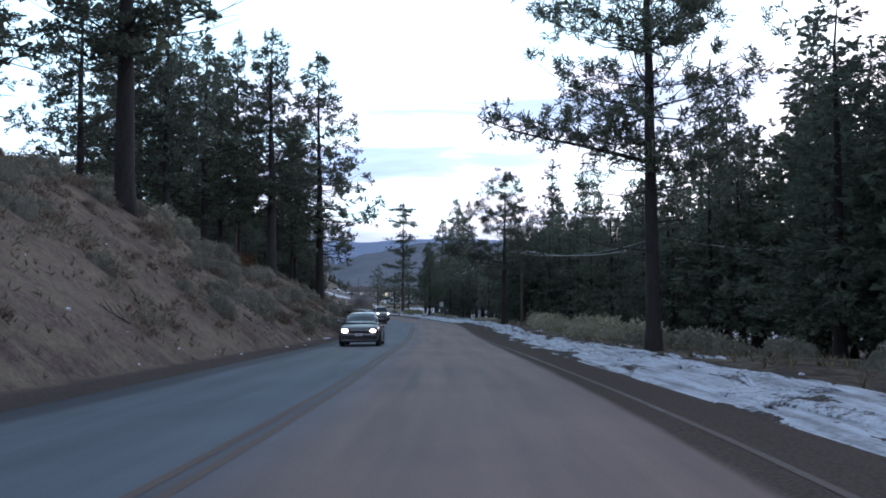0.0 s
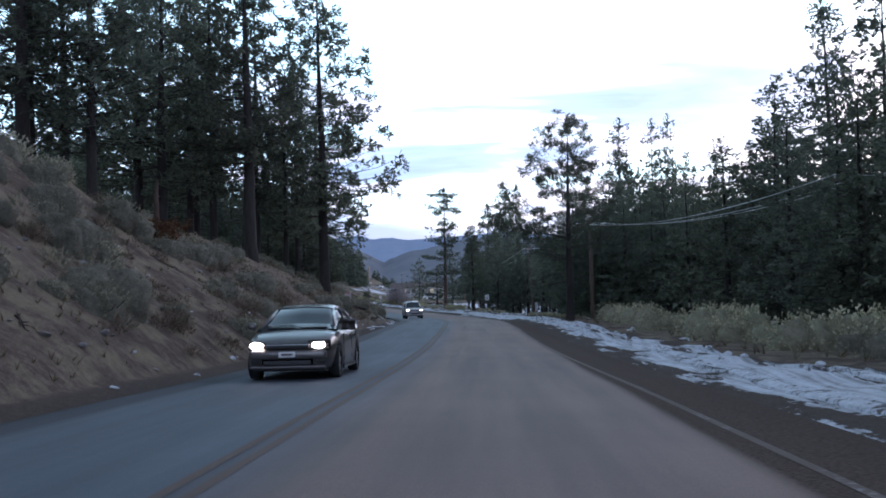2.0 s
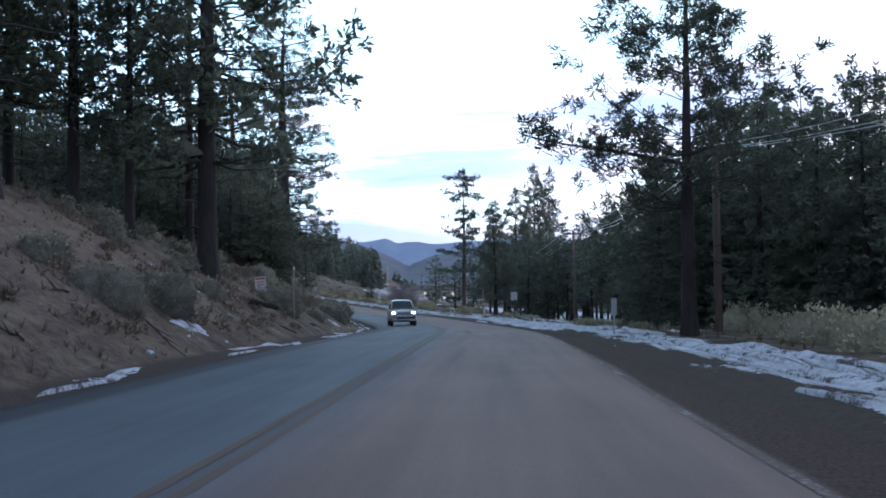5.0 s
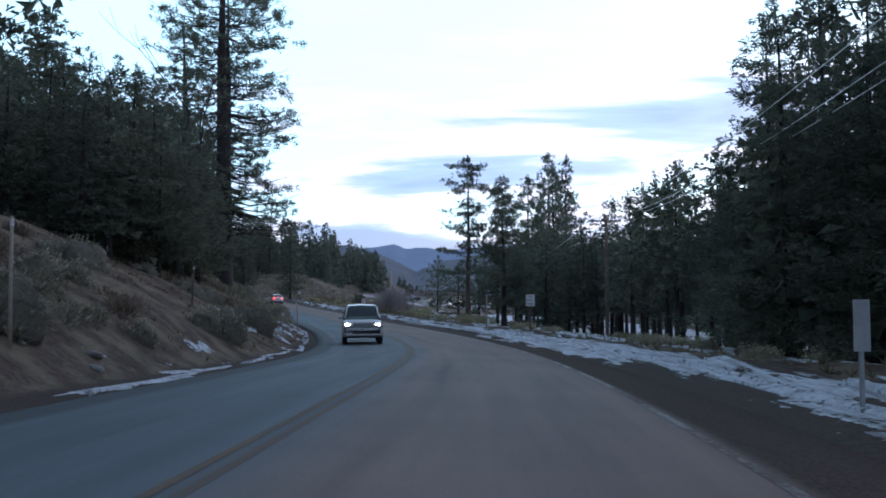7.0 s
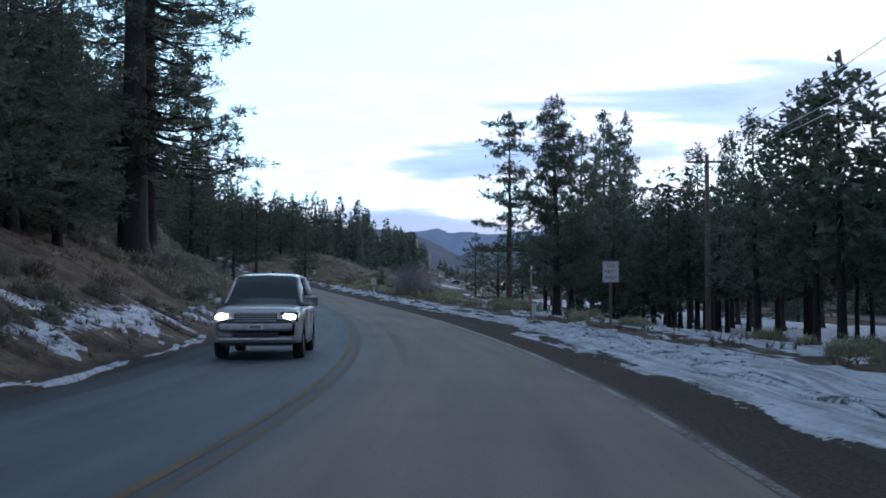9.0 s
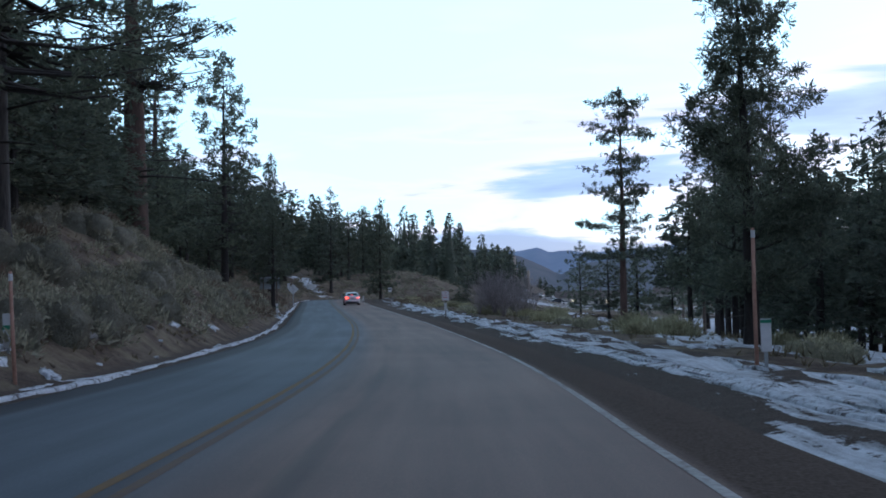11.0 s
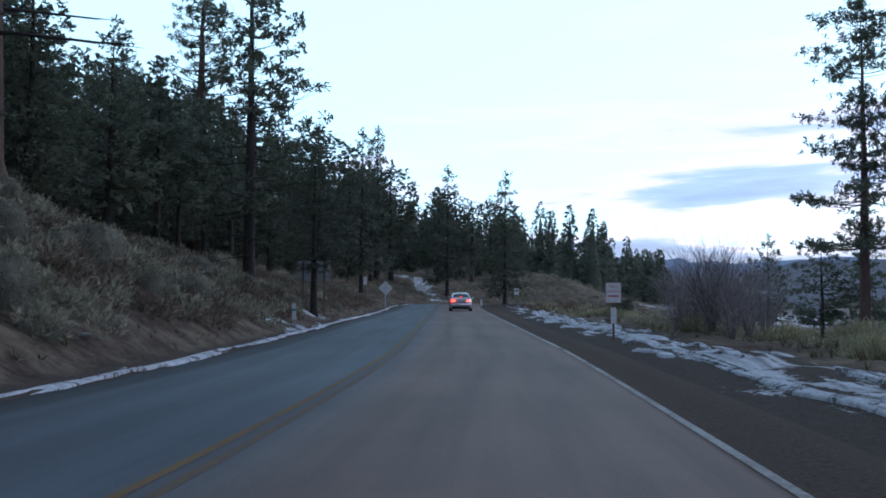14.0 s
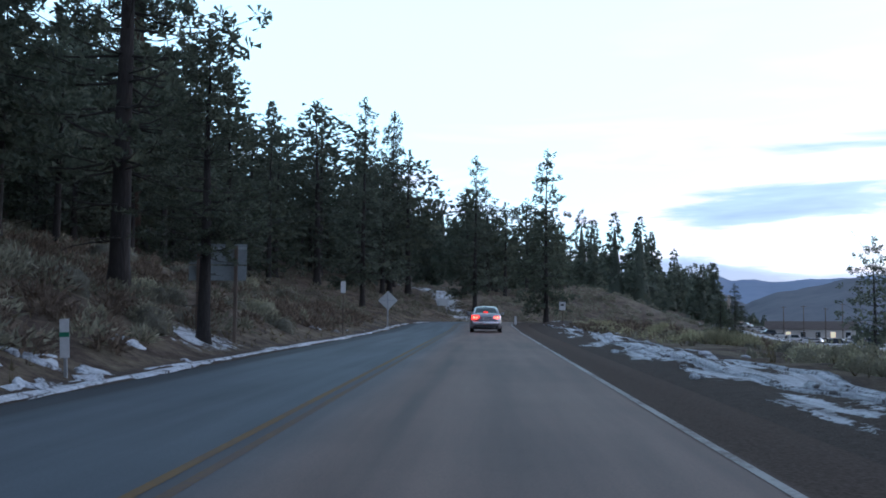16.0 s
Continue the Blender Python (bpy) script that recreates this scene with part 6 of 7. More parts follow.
def sedan(paint, label, lamps="none", group="", tall=False):
    """A four-door car; it faces +y, wheels on z = 0. lamps: tail, head or none; tall: an upright estate with a high bonnet."""
    car = tagged(new("car"), label, "car", group)
    P = CAR_TALL if tall else CAR_LOW
    r = P["radius"]
    up = 0.0 if not tall else 0.17
    at = lambda key, y: float(np.interp(y, P["y"], P[key]))
    front, back = P["y"][-1], P["y"][0]

    def ring(y):
        w, zb, zt = at("half", y), at("low", y), at("top", y)
        arch = max([0.0] + [math.sqrt(max(0.0, (r + 0.055) ** 2 - (y - wy) ** 2)) + r for wy in P["wheels"] if abs(y - wy) < r + 0.055])
        lip = max(zb, arch)
        mid = max(zb + 0.26, lip + 0.05)
        half = [(w * 0.86, lip), (w * 0.975, lip + 0.012), (w, mid), (w * 0.99, max(mid + 0.03, zt - 0.20)), (w * 0.965, zt - 0.10), (w * 0.90, zt - 0.035), (w * 0.74, zt - 0.004), (w * 0.4, zt + 0.010)]
        return [(x, y, z) for x, z in half] + [(0, y, zt + 0.014)] + [(-x, y, z) for x, z in half[::-1]] + [(0, y, lip)]

    ys = sorted(set(list(P["y"]) + [round(wy + k * (r + 0.055) / 6, 3) for wy in P["wheels"] for k in range(-6, 7)] + [-0.6, 0.5]))
    piece("body", loft_mesh("body", [ring(y) for y in ys], paint), car)
    part("underbody", box(bmesh.new(), -0.70, 0.70, back + 0.25, front - 0.25, at("low", 0) - 0.02, at("low", 0) + 0.5), TRIM, car, "dark underbody and wheel wells")

    # the glazed cabin, with painted roof and pillars over it
    def cabin(y, z, w):
        zb = at("top", y) - 0.03
        wb = P["cab_foot"] * min(1.0, 0.9 + 0.1 * min(1, (y - P["cab_y"][0]) / 0.5))
        z = max(z, zb + 0.03)
        k = min(1.0, (z - zb) / 0.3)
        half = [(wb, zb), (wb + (w - wb) * 0.5 * k, zb + (z - zb) * 0.52), (wb + (w - wb) * k, z - 0.045 * k), (w * 0.86, z - 0.008)]
        return [(x, y, zz) for x, zz in half] + [(0, y, z + 0.016)] + [(-x, y, zz) for x, zz in half[::-1]] + [(0, y, zb)]

    cab = list(zip(P["cab_y"], P["cab_z"], P["cab_half"]))
    piece("cabin_glass", loft_mesh("cabin_glass", [cabin(*c) for c in cab], GLASS), car, "dark tinted windows")
    cy = np.linspace(P["roof"][0], P["roof"][1], 8)
    edge = lambda y: (float(np.interp(y, P["cab_y"], P["cab_half"])), float(np.interp(y, P["cab_y"], P["cab_z"])))
    rings = []
    for y in cy:
        w, z = edge(y)
        rings.append([(w + 0.012, y, z - 0.052), (w * 0.97, y, z - 0.012), (w * 0.8, y, z + 0.012), (0, y, z + 0.032), (-w * 0.8, y, z + 0.012), (-w * 0.97, y, z - 0.012), (-w - 0.012, y, z - 0.052), (0, y, z - 0.02)])
    piece("roof", loft_mesh("roof", rings, paint), car)

    def pillar(points, radius, mat=paint):
        v, f = tube_data(points, [radius] * len(points), 7)
        piece("pillar", mesh_from("pillar", v, f, mat, True), car)

    for sx in (-1, 1):
        e = lambda y, drop=0.05: (sx * (edge(y)[0] + 0.004), y, edge(y)[1] - drop)
        y0, y1 = P["cab_y"][0], P["cab_y"][-1]
        foot = P["cab_foot"]
        pillar([(sx * (foot - 0.04), y1 - 0.04, at("top", y1) - 0.02), e(float(np.mean(P["cab_y"][6:9])), 0.02), e(P["roof"][1])], 0.034)
        pillar([e(P["roof"][0]), e(P["roof"][0] * 0.5), e(P["roof"][1])], 0.028)
        pillar([e(-0.35), (sx * (foot + 0.006), -0.38, P["belt"])], 0.034, TRIM)
        if tall:
            for py in (-1.28, -2.1):
                pillar([e(max(py, -2.05)), (sx * (foot - (0.03 if py < -2 else 0)), py, P["belt"])], 0.05)
        else:
            pillar([e(P["roof"][0]), (sx * 0.645, -1.4, 1.19), (sx * 0.70, y0 + 0.08, 1.03)], 0.062)
        m = part("mirror", box(bmesh.new(), sx * 0.90, sx * 1.07, P["cab_y"][-2] - 0.16, P["cab_y"][-2] - 0.06, P["belt"] + 0.02, P["belt"] + 0.15, 0.048), paint, car, smooth=True)
        part("mirror_glass", box(bmesh.new(), sx * 0.92, sx * 1.05, P["cab_y"][-2] - 0.168, P["cab_y"][-2] - 0.162, P["belt"] + 0.045, P["belt"] + 0.13), STEEL, m)
        for dy in (-0.38, 0.82, -1.14):                 # door seams
            w = at("half", dy)
            part("door_seam", box(bmesh.new(), sx * (w - 0.012), sx * (w + 0.002), dy - 0.006, dy + 0.006, 0.34 + up, P["belt"] - 0.09), TRIM, car)
        for dy in (-0.27, -0.95):
            part("door_handle", box(bmesh.new(), sx * 0.875, sx * 0.915, dy - 0.02, dy + 0.16, P["belt"] - 0.16, P["belt"] - 0.13, 0.01), paint, car)
        part("sill", box(bmesh.new(), sx * 0.80, sx * 0.895, P["wheels"][0] + r + 0.08, P["wheels"][1] - r - 0.08, at("low", 0) - 0.015, at("low", 0) + 0.05, 0.015), TRIM, car)
        for wy in P["wheels"]:
            wheel_part(car, sx * 0.785, wy, r / 0.33)
        # tail lamp: a wrapped red unit with two round bulbs
        tz = 0.84 + up
        tl = part("tail_lamp", box(bmesh.new(), sx * 0.42, sx * 0.755, back + 0.02, back + 0.19, tz - 0.085, tz + 0.08, 0.05), TAIL if lamps == "tail" else SIGN_RED, car, "red tail lamp", True)
        for bx, br in ((0.655, 0.07), (0.50, 0.05)):
            bm = bmesh.new()
            bmesh.ops.create_uvsphere(bm, u_segments=14, v_segments=8, radius=br, matrix=pose(sx * bx, back + 0.022, tz) @ Matrix.Diagonal((1, 0.3, 1, 1)))
            part("bulb", bm, TAIL_CORE if lamps == "tail" else SIGN_RED, tl, "glowing round bulb" if lamps == "tail" else "", True)
        # headlamp
        hz = 0.665 + up * 1.15
        hx0, hx1 = (0.52, 0.80) if tall else (0.43, 0.76)
        hl = part("headlamp", box(bmesh.new(), sx * hx0, sx * hx1, front - 0.24, front - 0.035, hz - 0.065, hz + 0.058, 0.035), RUBBER, car, "dark headlamp unit", True)
        bm = bmesh.new()
        bmesh.ops.create_uvsphere(bm, u_segments=16, v_segments=8, radius=0.088, matrix=pose(sx * (hx0 + hx1) / 2, front - 0.04, hz) @ Matrix.Diagonal((1.55, 0.5, 0.8, 1)))
        part("bulb", bm, HEAD if lamps == "head" else STEEL, hl, "bright white headlight" if lamps == "head" else "", True)
        part("fog_lamp", box(bmesh.new(), sx * 0.52, sx * 0.70, front - 0.10, front - 0.028, 0.36 + up, 0.43 + up, 0.02), TRIM, car, "dark fog lamp recess")
    # front: grille, bumper, plate
    gz = 0.665 + up * 1.1
    part("grille", box(bmesh.new(), -0.42, 0.42, front - 0.12, front + 0.012, gz - (0.09 if tall else 0.055), gz + (0.09 if tall else 0.045), 0.02), TRIM, car, "black front grille")
    for k in range(4 if tall else 1):
        z = gz + 0.012 - 0.045 * (k - 1.2) if tall else gz + 0.012
        part("grille_bar", box(bmesh.new(), -0.41, 0.41, front + 0.006, front + 0.026, z - 0.012, z + 0.012, 0.006), RIM, car, "chrome grille bar")
    part("front_bumper", box(bmesh.new(), -0.74, 0.74, front - 0.20, front + 0.035, 0.40 + up, 0.58 + up, 0.06), RIM if tall else paint, car, smooth=not tall)
    part("air_intake", box(bmesh.new(), -0.46, 0.46, front - 0.1, front + 0.012, 0.29 + up, 0.385 + up, 0.02), TRIM, car, "dark lower air intake")
    part("front_lip", box(bmesh.new(), -0.72, 0.72, front - 0.22, front + 0.0, 0.22 + up, 0.285 + up, 0.03), paint, car)
    pl = part("number_plate", box(bmesh.new(), -0.16, 0.16, front + 0.03, front + 0.045, 0.44 + up, 0.55 + up, 0.008), PLATE, car, "pale number plate")
    part("bar", box(bmesh.new(), -0.11, 0.11, front + 0.046, front + 0.049, 0.475 + up, 0.515 + up), GREY_PAINT, pl)
    part("wiper", box(bmesh.new(), -0.60, 0.60, P["cab_y"][-1] - 0.10, P["cab_y"][-1] - 0.06, at("top", 1.1) + 0.02, at("top", 1.1) + 0.045, 0.008), TRIM, car)
    # rear: bumper, boot seam, plate
    part("bumper", box(bmesh.new(), -0.78, 0.78, back - 0.045, back + 0.16, 0.42 + up, 0.64 + up, 0.07), paint, car, smooth=True)
    part("valance", box(bmesh.new(), -0.70, 0.70, back - 0.02, back + 0.2, 0.26 + up, 0.40 + up, 0.04), TRIM, car, "black lower valance")
    pl = part("number_plate", box(bmesh.new(), -0.16, 0.16, back - 0.012, back + 0.02, 0.715 + up, 0.825 + up, 0.008), PLATE, car, "pale number plate")
    part("bar", box(bmesh.new(), -0.11, 0.11, back - 0.016, back - 0.013, 0.75 + up, 0.79 + up), GREY_PAINT, pl)
    part("chrome_strip", box(bmesh.new(), -0.34, 0.34, back + 0.0, back + 0.06, 0.865 + up, 0.893 + up, 0.008), RIM, car, "chrome strip on the boot lid")
    part("stop_lamp", box(bmesh.new(), -0.13, 0.13, -1.68, -1.60, 1.135 + up * 2, 1.165 + up * 2, 0.008), TAIL if lamps == "tail" else SIGN_RED, car, "high red stop lamp")
    part("aerial", box(bmesh.new(), -0.02, 0.02, -1.02, -0.86, P["cab_z"][3] + 0.03, P["cab_z"][3] + 0.11, 0.008), TRIM, car)
    part("exhaust", box(bmesh.new(), 0.44, 0.54, back - 0.03, back + 0.2, 0.24 + up, 0.30 + up, 0.02), RIM, car, "steel exhaust pipe")
    return car


def park(car, s, d, flip=False):
    x, y, z, h = road_place(s, d)
    s2 = 2.0
    slope = math.degrees(math.atan2(road_place(s + s2, d)[2] - road_place(s - s2, d)[2], 2 * s2))
    car.matrix_basis = pose(x, y, z + 0.008, 0, 0, h) @ pose(0, 0, 0, slope) @ pose(0, 0, 0, 0, 0, 180 if flip else 0)
    return car


lead_s = float(on_road(-39.1, 244.5)[0][0])
park(sedan(SILVER, "silver saloon car with lit red tail lamps on the road", "tail"), lead_s, 1.9)
park(sedan(GREY_PAINT, "bronze-grey saloon car with lit headlights in the oncoming lane", "head"), 45.6, -1.9, True)
park(sedan(PALE_PAINT, "pale tall estate car with lit headlights in the oncoming lane", "head", tall=True), 131.0, -2.0, True)
row_car = [Stand(lambda p=p, c=c: sedan(p, c + " car parked on the far flat", "none", "cars parked on the far flat")) for p, c in ((PALE_PAINT, "white"), (DARK_PAINT, "dark blue"))]
for k in range(9):
    px, py = -58 + 6.2 * k + rnd.uniform(-1, 1), 520 - 3.0 * k + rnd.uniform(-4, 4)
    row_car[k % 2 if k % 3 else 0].put(px, py, 1.0, rnd.choice((70, 95, 250)), sink=-0.02)


# ---- signs, posts, poles ----
def text_part(body, size, mat, parent, x, y, z):
    cu = bpy.data.curves.new("lettering", "FONT")
    cu.body, cu.size, cu.align_x, cu.align_y, cu.extrude = body, size, "CENTER", "CENTER", 0.002
    cu.materials.append(mat)
    ob = new("lettering", cu)
    ob.parent = parent
    ob.matrix_basis = pose(x, y, z, 90, 0, 0)
    return ob


def plate(w, h, thick=0.006, round_=0.03):
    """A sign's panel, standing in the xz plane and facing -y."""
    return box(bmesh.new(), -w / 2, w / 2, -thick, thick, -h / 2, h / 2, min(round_, thick * 0.9))


def post_bm(h, w=0.05, sides=4, d=None):
    bm = bmesh.new()
    box(bm, -w / 2, w / 2, -(d or w) / 2, (d or w) / 2, -0.4, h, 0.006)
    return bm


def sign(name, x, y, turn, top, w, h, label, face=SIGN_WHITE, post=POLE_WOOD, thick_post=0.08, tilt=0.0, z=None):
    """A panel on a post: top is the panel's upper edge over the ground."""
    ob = tagged(new(name), label, "sign")
    ob.matrix_basis = pose(x, y, ground_at(x, y) if z is None else z, 0, tilt, turn)
    part("post", post_bm(top - 0.03, thick_post), post, ob)
    panel = part("panel", plate(w, h), face, ob, m=pose(0, -thick_post / 2 - 0.009, top - h / 2))
    return ob, panel


def bar(panel, x, z, w, h, mat, y=-0.009):
    part("bar", box(bmesh.new(), x - w / 2, x + w / 2, y - 0.002, y, z - h / 2, z + h / 2), mat, panel)


def frame_rim(panel, w, h, mat, t=0.012):
    for x, z, a, b in ((0, h / 2 - t * 1.8, w - 0.04, t), (0, -h / 2 + t * 1.8, w - 0.04, t), (-w / 2 + t * 1.8, 0, t, h - 0.06), (w / 2 - t * 1.8, 0, t, h - 0.06)):
        bar(panel, x, z, a, b, mat)


def signs():
    # regulation sign on a wooden post, right verge
    gz = ground_at(0.25, 139.6)
    ob, p = sign("road_sign", 0.25, 139.6, 8, -0.75 - gz, 0.50, 0.64, "white DO NOT PASS sign on a wooden post")
    frame_rim(p, 0.50, 0.64, SIGN_BLACK)
    for k, word in enumerate(("DO", "NOT", "PASS")):
        text_part(word, 0.165, SIGN_BLACK, p, 0, -0.010, 0.185 - 0.185 * k)
    # parking sign, right verge
    x, y = -17.9, 196.7
    gz = ground_at(x, y)
    ob, p = sign("road_sign", x, y, 20, -1.0 - gz, 0.46, 0.60, "white and red no parking sign above a small marker", thick_post=0.06)
    frame_rim(p, 0.46, 0.60, SIGN_RED, 0.008)
    text_part("NO", 0.15, SIGN_RED, p, 0, -0.010, 0.18)
    text_part("PARKING", 0.095, SIGN_RED, p, 0, -0.010, 0.04)
    bar(p, 0, -0.10, 0.30, 0.045, SIGN_RED)
    part("marker", plate(0.17, 0.48), SIGN_WHITE, ob, "small white marker plate", m=pose(0, -0.04, -1.98 - gz))
    # small sign at the far right of the bend
    gz = ground_at(-39.0, 259.3)
    ob, p = sign("road_sign", -39.0, 259.3, 16, 0.45 - gz, 0.46, 0.60, "small white rectangular road sign at the bend", thick_post=0.05)
    frame_rim(p, 0.46, 0.60, SIGN_BLACK, 0.008)
    bar(p, 0, 0.08, 0.26, 0.14, SIGN_BLACK)
    # back of a narrow marker, right shoulder
    gz = ground_at(3.75, 96.0)
    ob, p = sign("marker_post", 3.75, 96.0, 4, -0.93 - gz, 0.20, 0.60, "narrow grey marker plate seen from behind on a post", SIGN_GREY, STEEL, 0.05)
    # left bank: leaning notice with a red head
    gz = ground_at(-10.4, 102.4)
    ob, p = sign("notice_sign", -10.4, 102.4, 6, 0.1 - gz, 0.46, 0.78, "white notice with a red heading on a leaning wooden post", SIGN_WHITE, STAKE_TAN, 0.09, -4)
    bar(p, 0, 0.32, 0.40, 0.08, SIGN_RED)
    for k in range(5):
        bar(p, 0, 0.18 - 0.11 * k, 0.36 - 0.06 * (k % 2), 0.035, SIGN_RED if k < 2 else SIGN_BACK)
    # warning diamond seen from behind
    x, y = -49.6, 252.6
    gz = ground_at(x, y)
    ob = tagged(new("warning_sign"), "diamond warning sign seen from behind on a post", "sign")
    ob.matrix_basis = pose(x, y, gz, 0, 0, 18)
    part("post", post_bm(0.9 - gz, 0.08), STEEL, ob)
    part("panel", plate(0.95, 0.95), SIGN_BACK, ob, m=pose(0, 0.06, 0.40 - gz, 0, 45, 0))
    part("brace", box(bmesh.new(), -0.5, 0.5, 0.02, 0.05, -0.02, 0.02), STEEL, ob, m=pose(0, 0, 0.40 - gz))
    # large guide sign seen from behind, on two posts
    cx, cy = -36.9, 214.0
    gz = ground_at(cx, cy)
    ob = tagged(new("guide_sign"), "large road sign seen from behind on two wooden posts", "sign")
    ob.matrix_basis = pose(cx, cy, gz, 0, 0, 24)
    w, h, top = 1.7, 1.1, 0.85 - gz
    for z, hh in ((top - h * 0.28, h * 0.55), (top - h * 0.79, h * 0.40)):
        part("panel", plate(w, hh, 0.012), SIGN_DULL, ob, m=pose(0, 0.08, z))
    for sx in (-0.55, 0.55):
        part("post", post_bm(top - 0.05, 0.10), POLE_WOOD, ob, m=pose(sx, 0, 0))
    for z in (0.42,):
        part("brace", box(bmesh.new(), -w / 2, w / 2, 0.03, 0.066, -0.03, 0.03), STEEL, ob, m=pose(0, 0.0, top - h / 2 + z))
    # white marker on the slope
    gz = ground_at(-42.2, 232.0)
    sign("marker_post", -42.2, 232.0, 20, 0.65 - gz, 0.24, 0.55, "small white marker plate on the brushy slope", thick_post=0.05)


signs()


def back_panel():
    """A grey panel on two posts, seen from behind, beside the snowy gully."""
    x, y = -61.0, 290.5
    ob = tagged(new("road_sign"), "low grey panel seen from behind on two posts by the gully", "sign")
    ob.matrix_basis = pose(x, y, ground_at(x, y), 0, 0, 20)
    part("panel", plate(1.3, 0.75, 0.012), SIGN_BACK, ob, m=pose(0, 0.06, 1.15))
    for sx in (-0.45, 0.45):
        part("post", post_bm(1.4, 0.08), STEEL, ob, m=pose(sx, 0, 0))


back_panel()


def delineator(x, y, top, label, band=True, turn=15):
    ob = tagged(new("delineator"), label, "marker post", "marker posts")
    ob.matrix_basis = pose(x, y, ground_at(x, y), 0, rnd.uniform(-3, 3), turn)
    part("post", post_bm(top, 0.06, 4, 0.03), STEEL, ob)
    part("panel", box(bmesh.new(), -0.085, 0.085, -0.03, -0.018, top - 0.62, top + 0.02, 0.005), SIGN_WHITE, ob, "white plastic panel")
    if band:
        part("band", box(bmesh.new(), -0.086, 0.086, -0.034, -0.031, top - 0.28, top - 0.20), SIGN_GREEN, ob, "green band")


delineator(-31.4, 201.9, 0.95, "white marker post with a green band in a snow patch")
delineator(-43.4, 262.0, 0.8, "small white marker post at the bend", False)
delineator(-15.8, 149.7, 0.7, "white marker post with a green band in a snow patch", turn=8)


def stake(x, y, tall, mat, label, tilt):
    ob = tagged(new("snow_stake"), label, "stake", "snow stakes")
    ob.matrix_basis = pose(x, y, ground_at(x, y), 0, tilt, 10)
    v, f = tube_data([(0, 0, -0.4), (0, 0, tall * 0.5), (0.01, 0, tall)], [0.035, 0.032, 0.028], 8)
    piece("pole", mesh_from("pole", v, f, mat, True), ob)
    v, f = tube_data([(0.01, 0, tall - 0.16), (0.01, 0, tall - 0.04)], [0.034, 0.034], 8)
    piece("band", mesh_from("band", v, f, SIGN_WHITE), ob, "pale reflective band")
    return ob


stake(-8.45, 99.8, 2.15, STAKE_TAN, "tall bare wooden snow stake at the road's edge", 0)
stake(-14.45, 148.0, 1.9, STAKE, "tall faded orange snow stake at the road's edge", -3)
stake(-12.6, 121.5, 1.5, POLE_WOOD, "dark snow stake at the road's edge", 2)
stake(-2.5, 150.2, 2.3, STAKE, "faded orange snow stake beside a white marker box", 0)
ob_m = tagged(new("marker_post"), "white marker box with a green top beside the stake", "marker post")
ob_m.matrix_basis = pose(-2.38, 149.9, ground_at(-2.38, 149.9), 0, 0, 12)
part("post", post_bm(0.7, 0.05), STEEL, ob_m)
part("panel", box(bmesh.new(), -0.085, 0.085, -0.05, -0.03, 0.28, 0.80, 0.008), SIGN_WHITE, ob_m, "white panel")
part("band", box(bmesh.new(), -0.085, 0.085, -0.056, -0.051, 0.73, 0.785), SIGN_GREEN, ob_m, "green band")


def utility_pole(x, y, top, turn, arm=2.2, label="weathered wooden utility pole with a crossarm"):
    z = ground_at(x, y)
    ob = tagged(new("utility_pole"), label, "utility pole", "utility poles")
    ob.matrix_basis = pose(x, y, z, 0, 0, turn)
    h = top - z
    v, f = tube_data([(0, 0, -0.8), (0, 0, h * 0.5), (0, 0, h)], [0.16, 0.14, 0.11], 10)
    piece("pole", mesh_from("pole", v, f, POLE_WOOD, True), ob)
    if arm:
        part("crossarm", box(bmesh.new(), -arm / 2, arm / 2, -0.2, -0.1, h - 0.45, h - 0.33, 0.015), POLE_WOOD, ob)
        for ax in (-arm / 2 + 0.12, 0.35, arm / 2 - 0.12):
            bm = bmesh.new()
            bmesh.ops.create_cone(bm, cap_ends=True, segments=10, radius1=0.05, radius2=0.035, depth=0.14, matrix=pose(ax, -0.15, h - 0.26))
            part("insulator", bm, STEEL, ob)
    return [ob.matrix_basis @ Vector((ax, -0.15, h - 0.18)) for ax in (-arm / 2 + 0.12, 0.35, arm / 2 - 0.12)] if arm else []


def wire(a, b, sag):
    pts = [a.lerp(b, t) - Vector((0, 0, sag * 4 * t * (1 - t))) for t in [k / 16 for k in range(17)]]
    v, f = tube_data(pts, [0.015] * 17, 5)
    tagged(piece("overhead_wire", mesh_from("overhead_wire", v, f, WIRE, True)), "pale overhead cable slung between the poles", "cable", "overhead cables")


def bare_trunk(x, y, tall, r):
    """A barkless standing trunk, broken off at the top."""
    ob = tagged(new("dead_tree"), "pale barkless standing trunk on the far slope", "dead tree", "bare trunks on the far slope")
    ob.location = (x, y, ground_at(x, y))
    v, f = tube_data([(0, 0, -1), (0.1, 0, tall * 0.3), (0, 0.1, tall * 0.7), (0.15, 0, tall)], [r * 1.2, r, r * 0.9, r * 0.75], 9)
    piece("trunk", mesh_from("trunk", v, f, STAKE_TAN, True), ob)
    for k in range(3):
        a, h = k * 2.3, tall * (0.55 + 0.14 * k)
        v, f = tube_data([(0, 0, h), (math.cos(a) * r * 2.2, math.sin(a) * r * 2.2, h + r * 0.8)], [r * 0.3, r * 0.12], 5)
        piece("stub", mesh_from("stub", v, f, STAKE_TAN, True), ob)


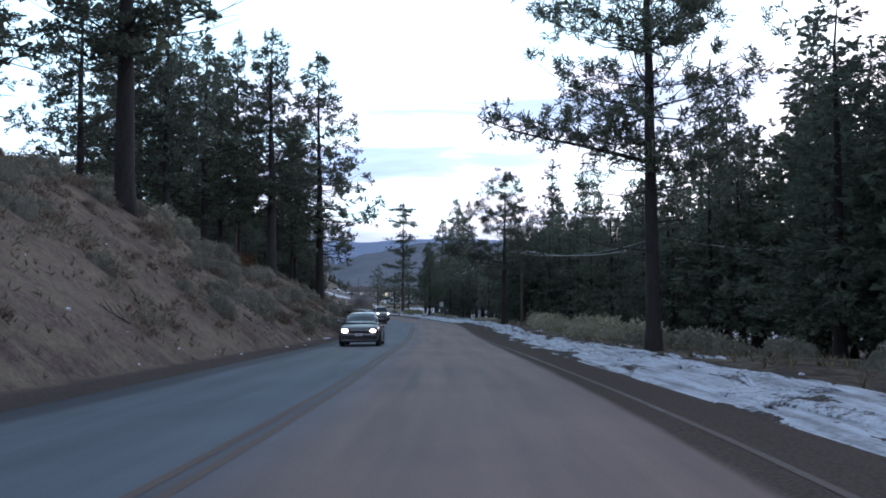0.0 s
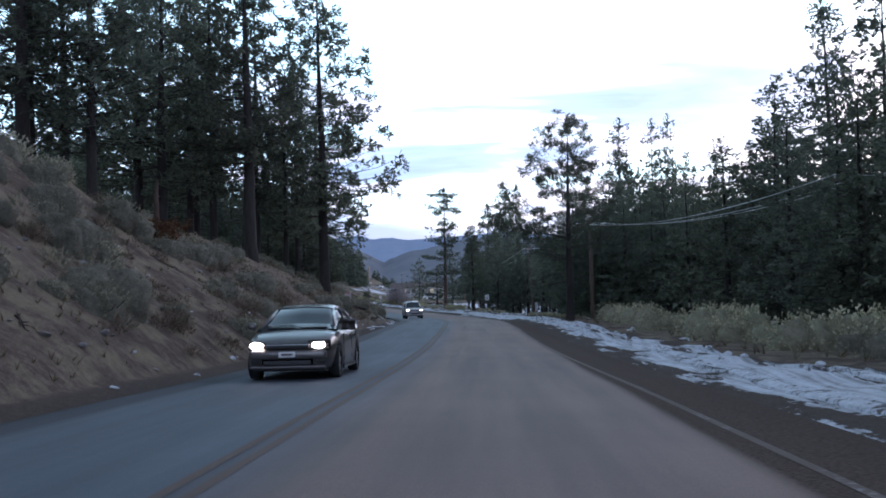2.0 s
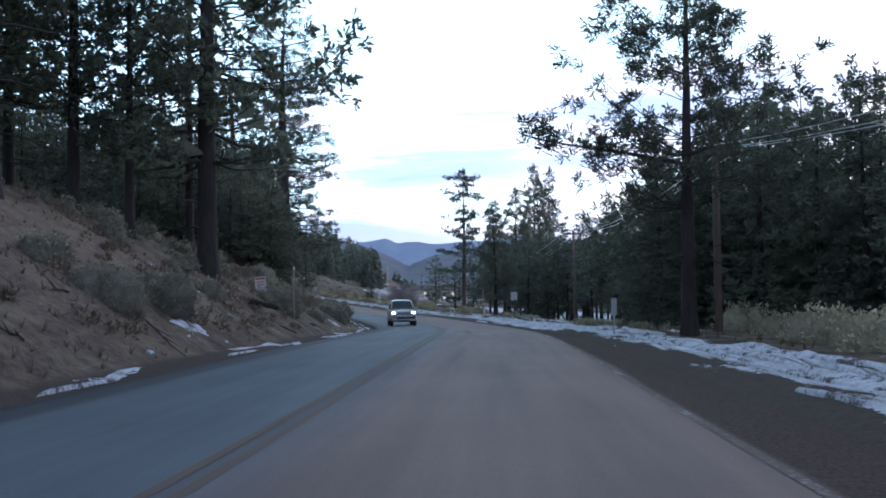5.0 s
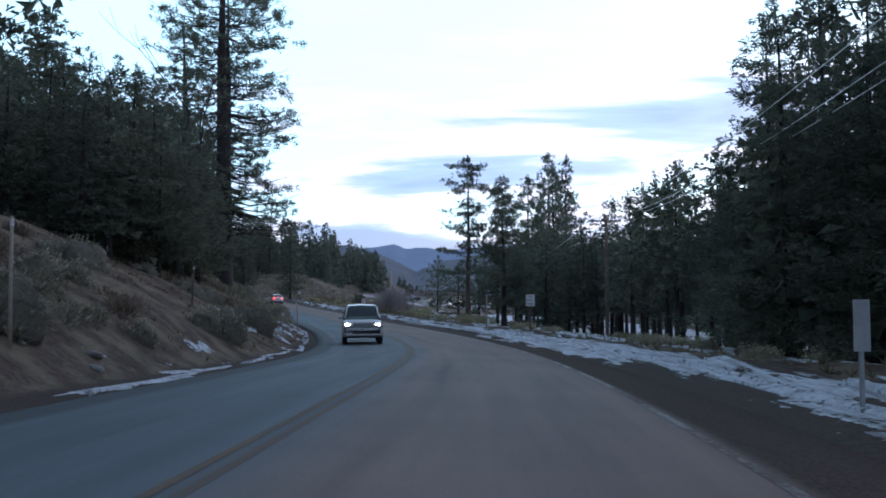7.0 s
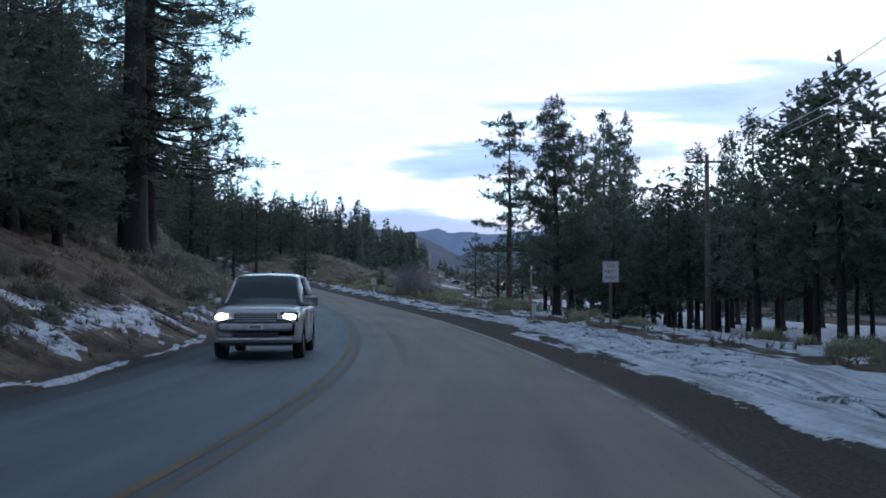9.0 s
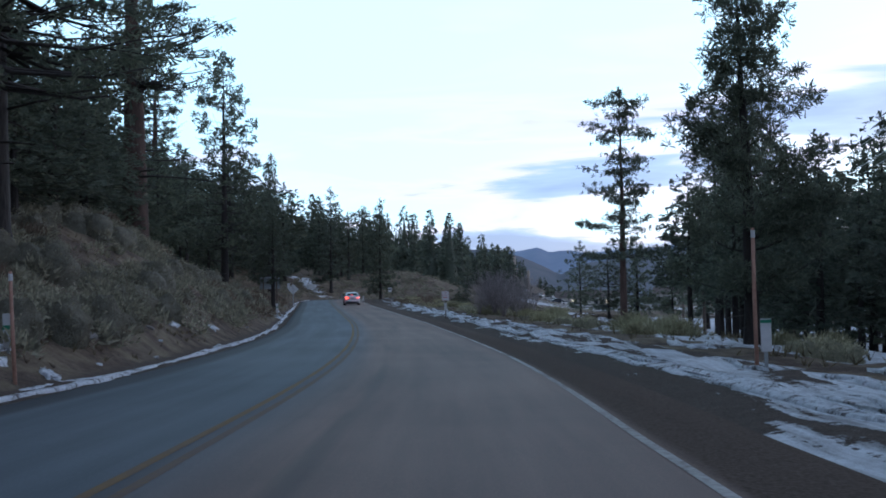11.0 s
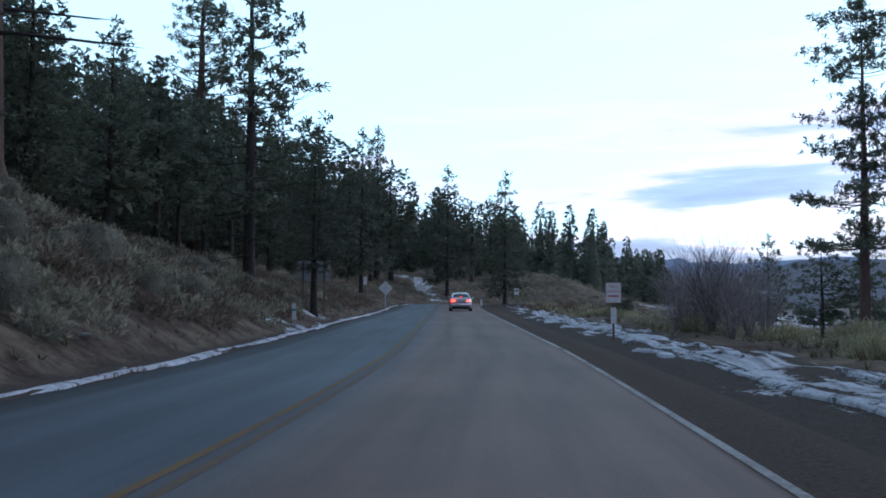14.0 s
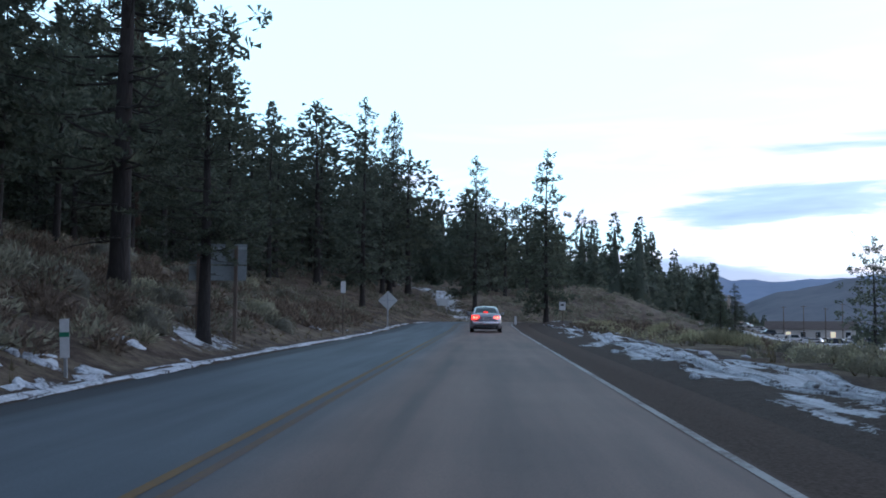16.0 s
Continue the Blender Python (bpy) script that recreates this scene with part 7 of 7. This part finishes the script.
line_poles = [utility_pole(20.8, 30.0, 3.0, -10), utility_pole(14.9, 63.9, 4.5, -6), utility_pole(8.0, 99.2, 4.9, 2), utility_pole(6.4, 164.2, 5.4, 4), utility_pole(-1.0, 226.0, 3.2, 8)]
for pa, pb in zip(line_poles, line_poles[1:]):
    for wa, wb in zip(pa, pb):
        wire(wa, wb, 0.8)
bare_trunk(-67.8, 557.0, 13.0, 0.95)
bare_trunk(-62.5, 562.0, 9.0, 0.7)
utility_pole(-2.1, 288.8, 5.2, 20, 1.6)
for fx, fy in ((-7.2, 276.7), (-14.0, 268.0), (2.0, 279.0), (-19.0, 283.0), (-23.5, 300.0)):
    stake(fx, fy, 5.6 if fx == -7.2 else 2.0, POLE_WOOD, "dark wooden fence post on the snowy flat", 0)


# ---- low buildings on the far flat ----
def low_building(x, y, w, d, h, turn, lit):
    ob = tagged(new("house"), "low pale building with a brown roof on the far flat", "house", "buildings on the far flat")
    ob.matrix_basis = pose(x, y, ground_at(x, y) - 0.1, 0, 0, turn)
    part("wall", box(bmesh.new(), -w / 2, w / 2, -d / 2, d / 2, -0.5, h), HOUSE_WALL, ob)
    bm = bmesh.new()
    e = 0.6
    vs = [bm.verts.new(p) for p in ((-w / 2 - e, -d / 2 - e, h), (w / 2 + e, -d / 2 - e, h), (w / 2 + e, d / 2 + e, h), (-w / 2 - e, d / 2 + e, h), (-w / 2 - e, 0, h + d * 0.28), (w / 2 + e, 0, h + d * 0.28))]
    for q in ((0, 1, 5, 4), (2, 3, 4, 5), (0, 4, 3), (1, 2, 5), (3, 2, 1, 0)):
        bm.faces.new([vs[i] for i in q])
    part("roof", bm, HOUSE_ROOF, ob)
    n = max(2, int(w / 4))
    for k in range(n):
        wx = -w / 2 + (k + 0.5) * w / n
        win = part("window", box(bmesh.new(), wx - 0.7, wx + 0.7, -d / 2 - 0.06, -d / 2 + 0.02, h * 0.4, h * 0.8), LAMP_GLOW if lit and k % 3 == 1 else GLASS, ob)
        part("frame", box(bmesh.new(), wx - 0.8, wx + 0.8, -d / 2 - 0.09, -d / 2 - 0.065, h * 0.8, h * 0.86), SIGN_WHITE, win)


low_building(-34.0, 528.0, 26, 9, 4.2, 3, True)
low_building(2.0, 600.0, 26, 12, 5.0, -4, False)
low_building(26.0, 380.0, 18, 9, 5.5, 10, False)


# ---- vehicles parked on the far flat, and the poles among them ----
def parked_car(paint, label, van=False):
    """A small plain vehicle that faces +x, seen from afar: body, cabin windows, wheels."""
    ob = tagged(new("parked_car"), label, "car", "vehicles parked on the far flat")
    top = 1.95 if van else 1.45
    side = [(-2.2, 0.35), (2.15, 0.35), (2.2, 0.75), (1.95, 0.9), (1.15, 1.0), (0.6 if not van else 0.95, top), (-1.5 if not van else -2.1, top), (-2.0 if not van else -2.2, 1.0)]
    for name, mat, half, poly in (("body", paint, 0.86, side), ("windows", GLASS, 0.875, [(0.95, 1.02), (0.52, top - 0.1), (-1.4, top - 0.1), (-1.75, 1.02)])):
        bm = bmesh.new()
        a = [bm.verts.new((x, -half, z)) for x, z in poly]
        b = [bm.verts.new((x, half, z)) for x, z in poly]
        bm.faces.new(a)
        bm.faces.new(b[::-1])
        for q in range(len(poly)):
            bm.faces.new((a[q - 1], b[q - 1], b[q], a[q]))
        bmesh.ops.recalc_face_normals(bm, faces=bm.faces)
        part(name, bm, mat, ob)
    for x in (-1.35, 1.35):
        for y in (-0.78, 0.78):
            bm = bmesh.new()
            bmesh.ops.create_cone(bm, cap_ends=True, segments=10, radius1=0.34, radius2=0.34, depth=0.24)
            part("wheel", bm, RUBBER, ob, m=pose(x, y, 0.34, 90, 0, 0))
    return ob


LOT = [Stand(lambda a=a: parked_car(*a)) for a in ((PALE_PAINT, "white car parked on the far snowy flat"), (SILVER, "silver car parked on the far snowy flat"), (DARK_PAINT, "dark car parked on the far snowy flat"), (PALE_PAINT, "white van parked on the far snowy flat", True))]
for k in range(18):
    y = 500 + 13 * (k % 3) + rnd.uniform(-3, 3)
    LOT[(0, 1, 3, 0, 2, 0)[(k * 5 + k // 3) % 6]].put(-50.0 + 2.1 * k + rnd.uniform(-0.6, 0.6), y, 1.0, rnd.uniform(-25, 25) + 180 * (k % 2), sink=0.0)
for fx, fy, ft in ((-41.0, 515.0, 6.5), (-35.6, 522.0, 7.0), (-29.0, 512.0, 6.0), (-24.4, 520.0, 7.5)):
    utility_pole(fx, fy, ft, 15, 1.6)
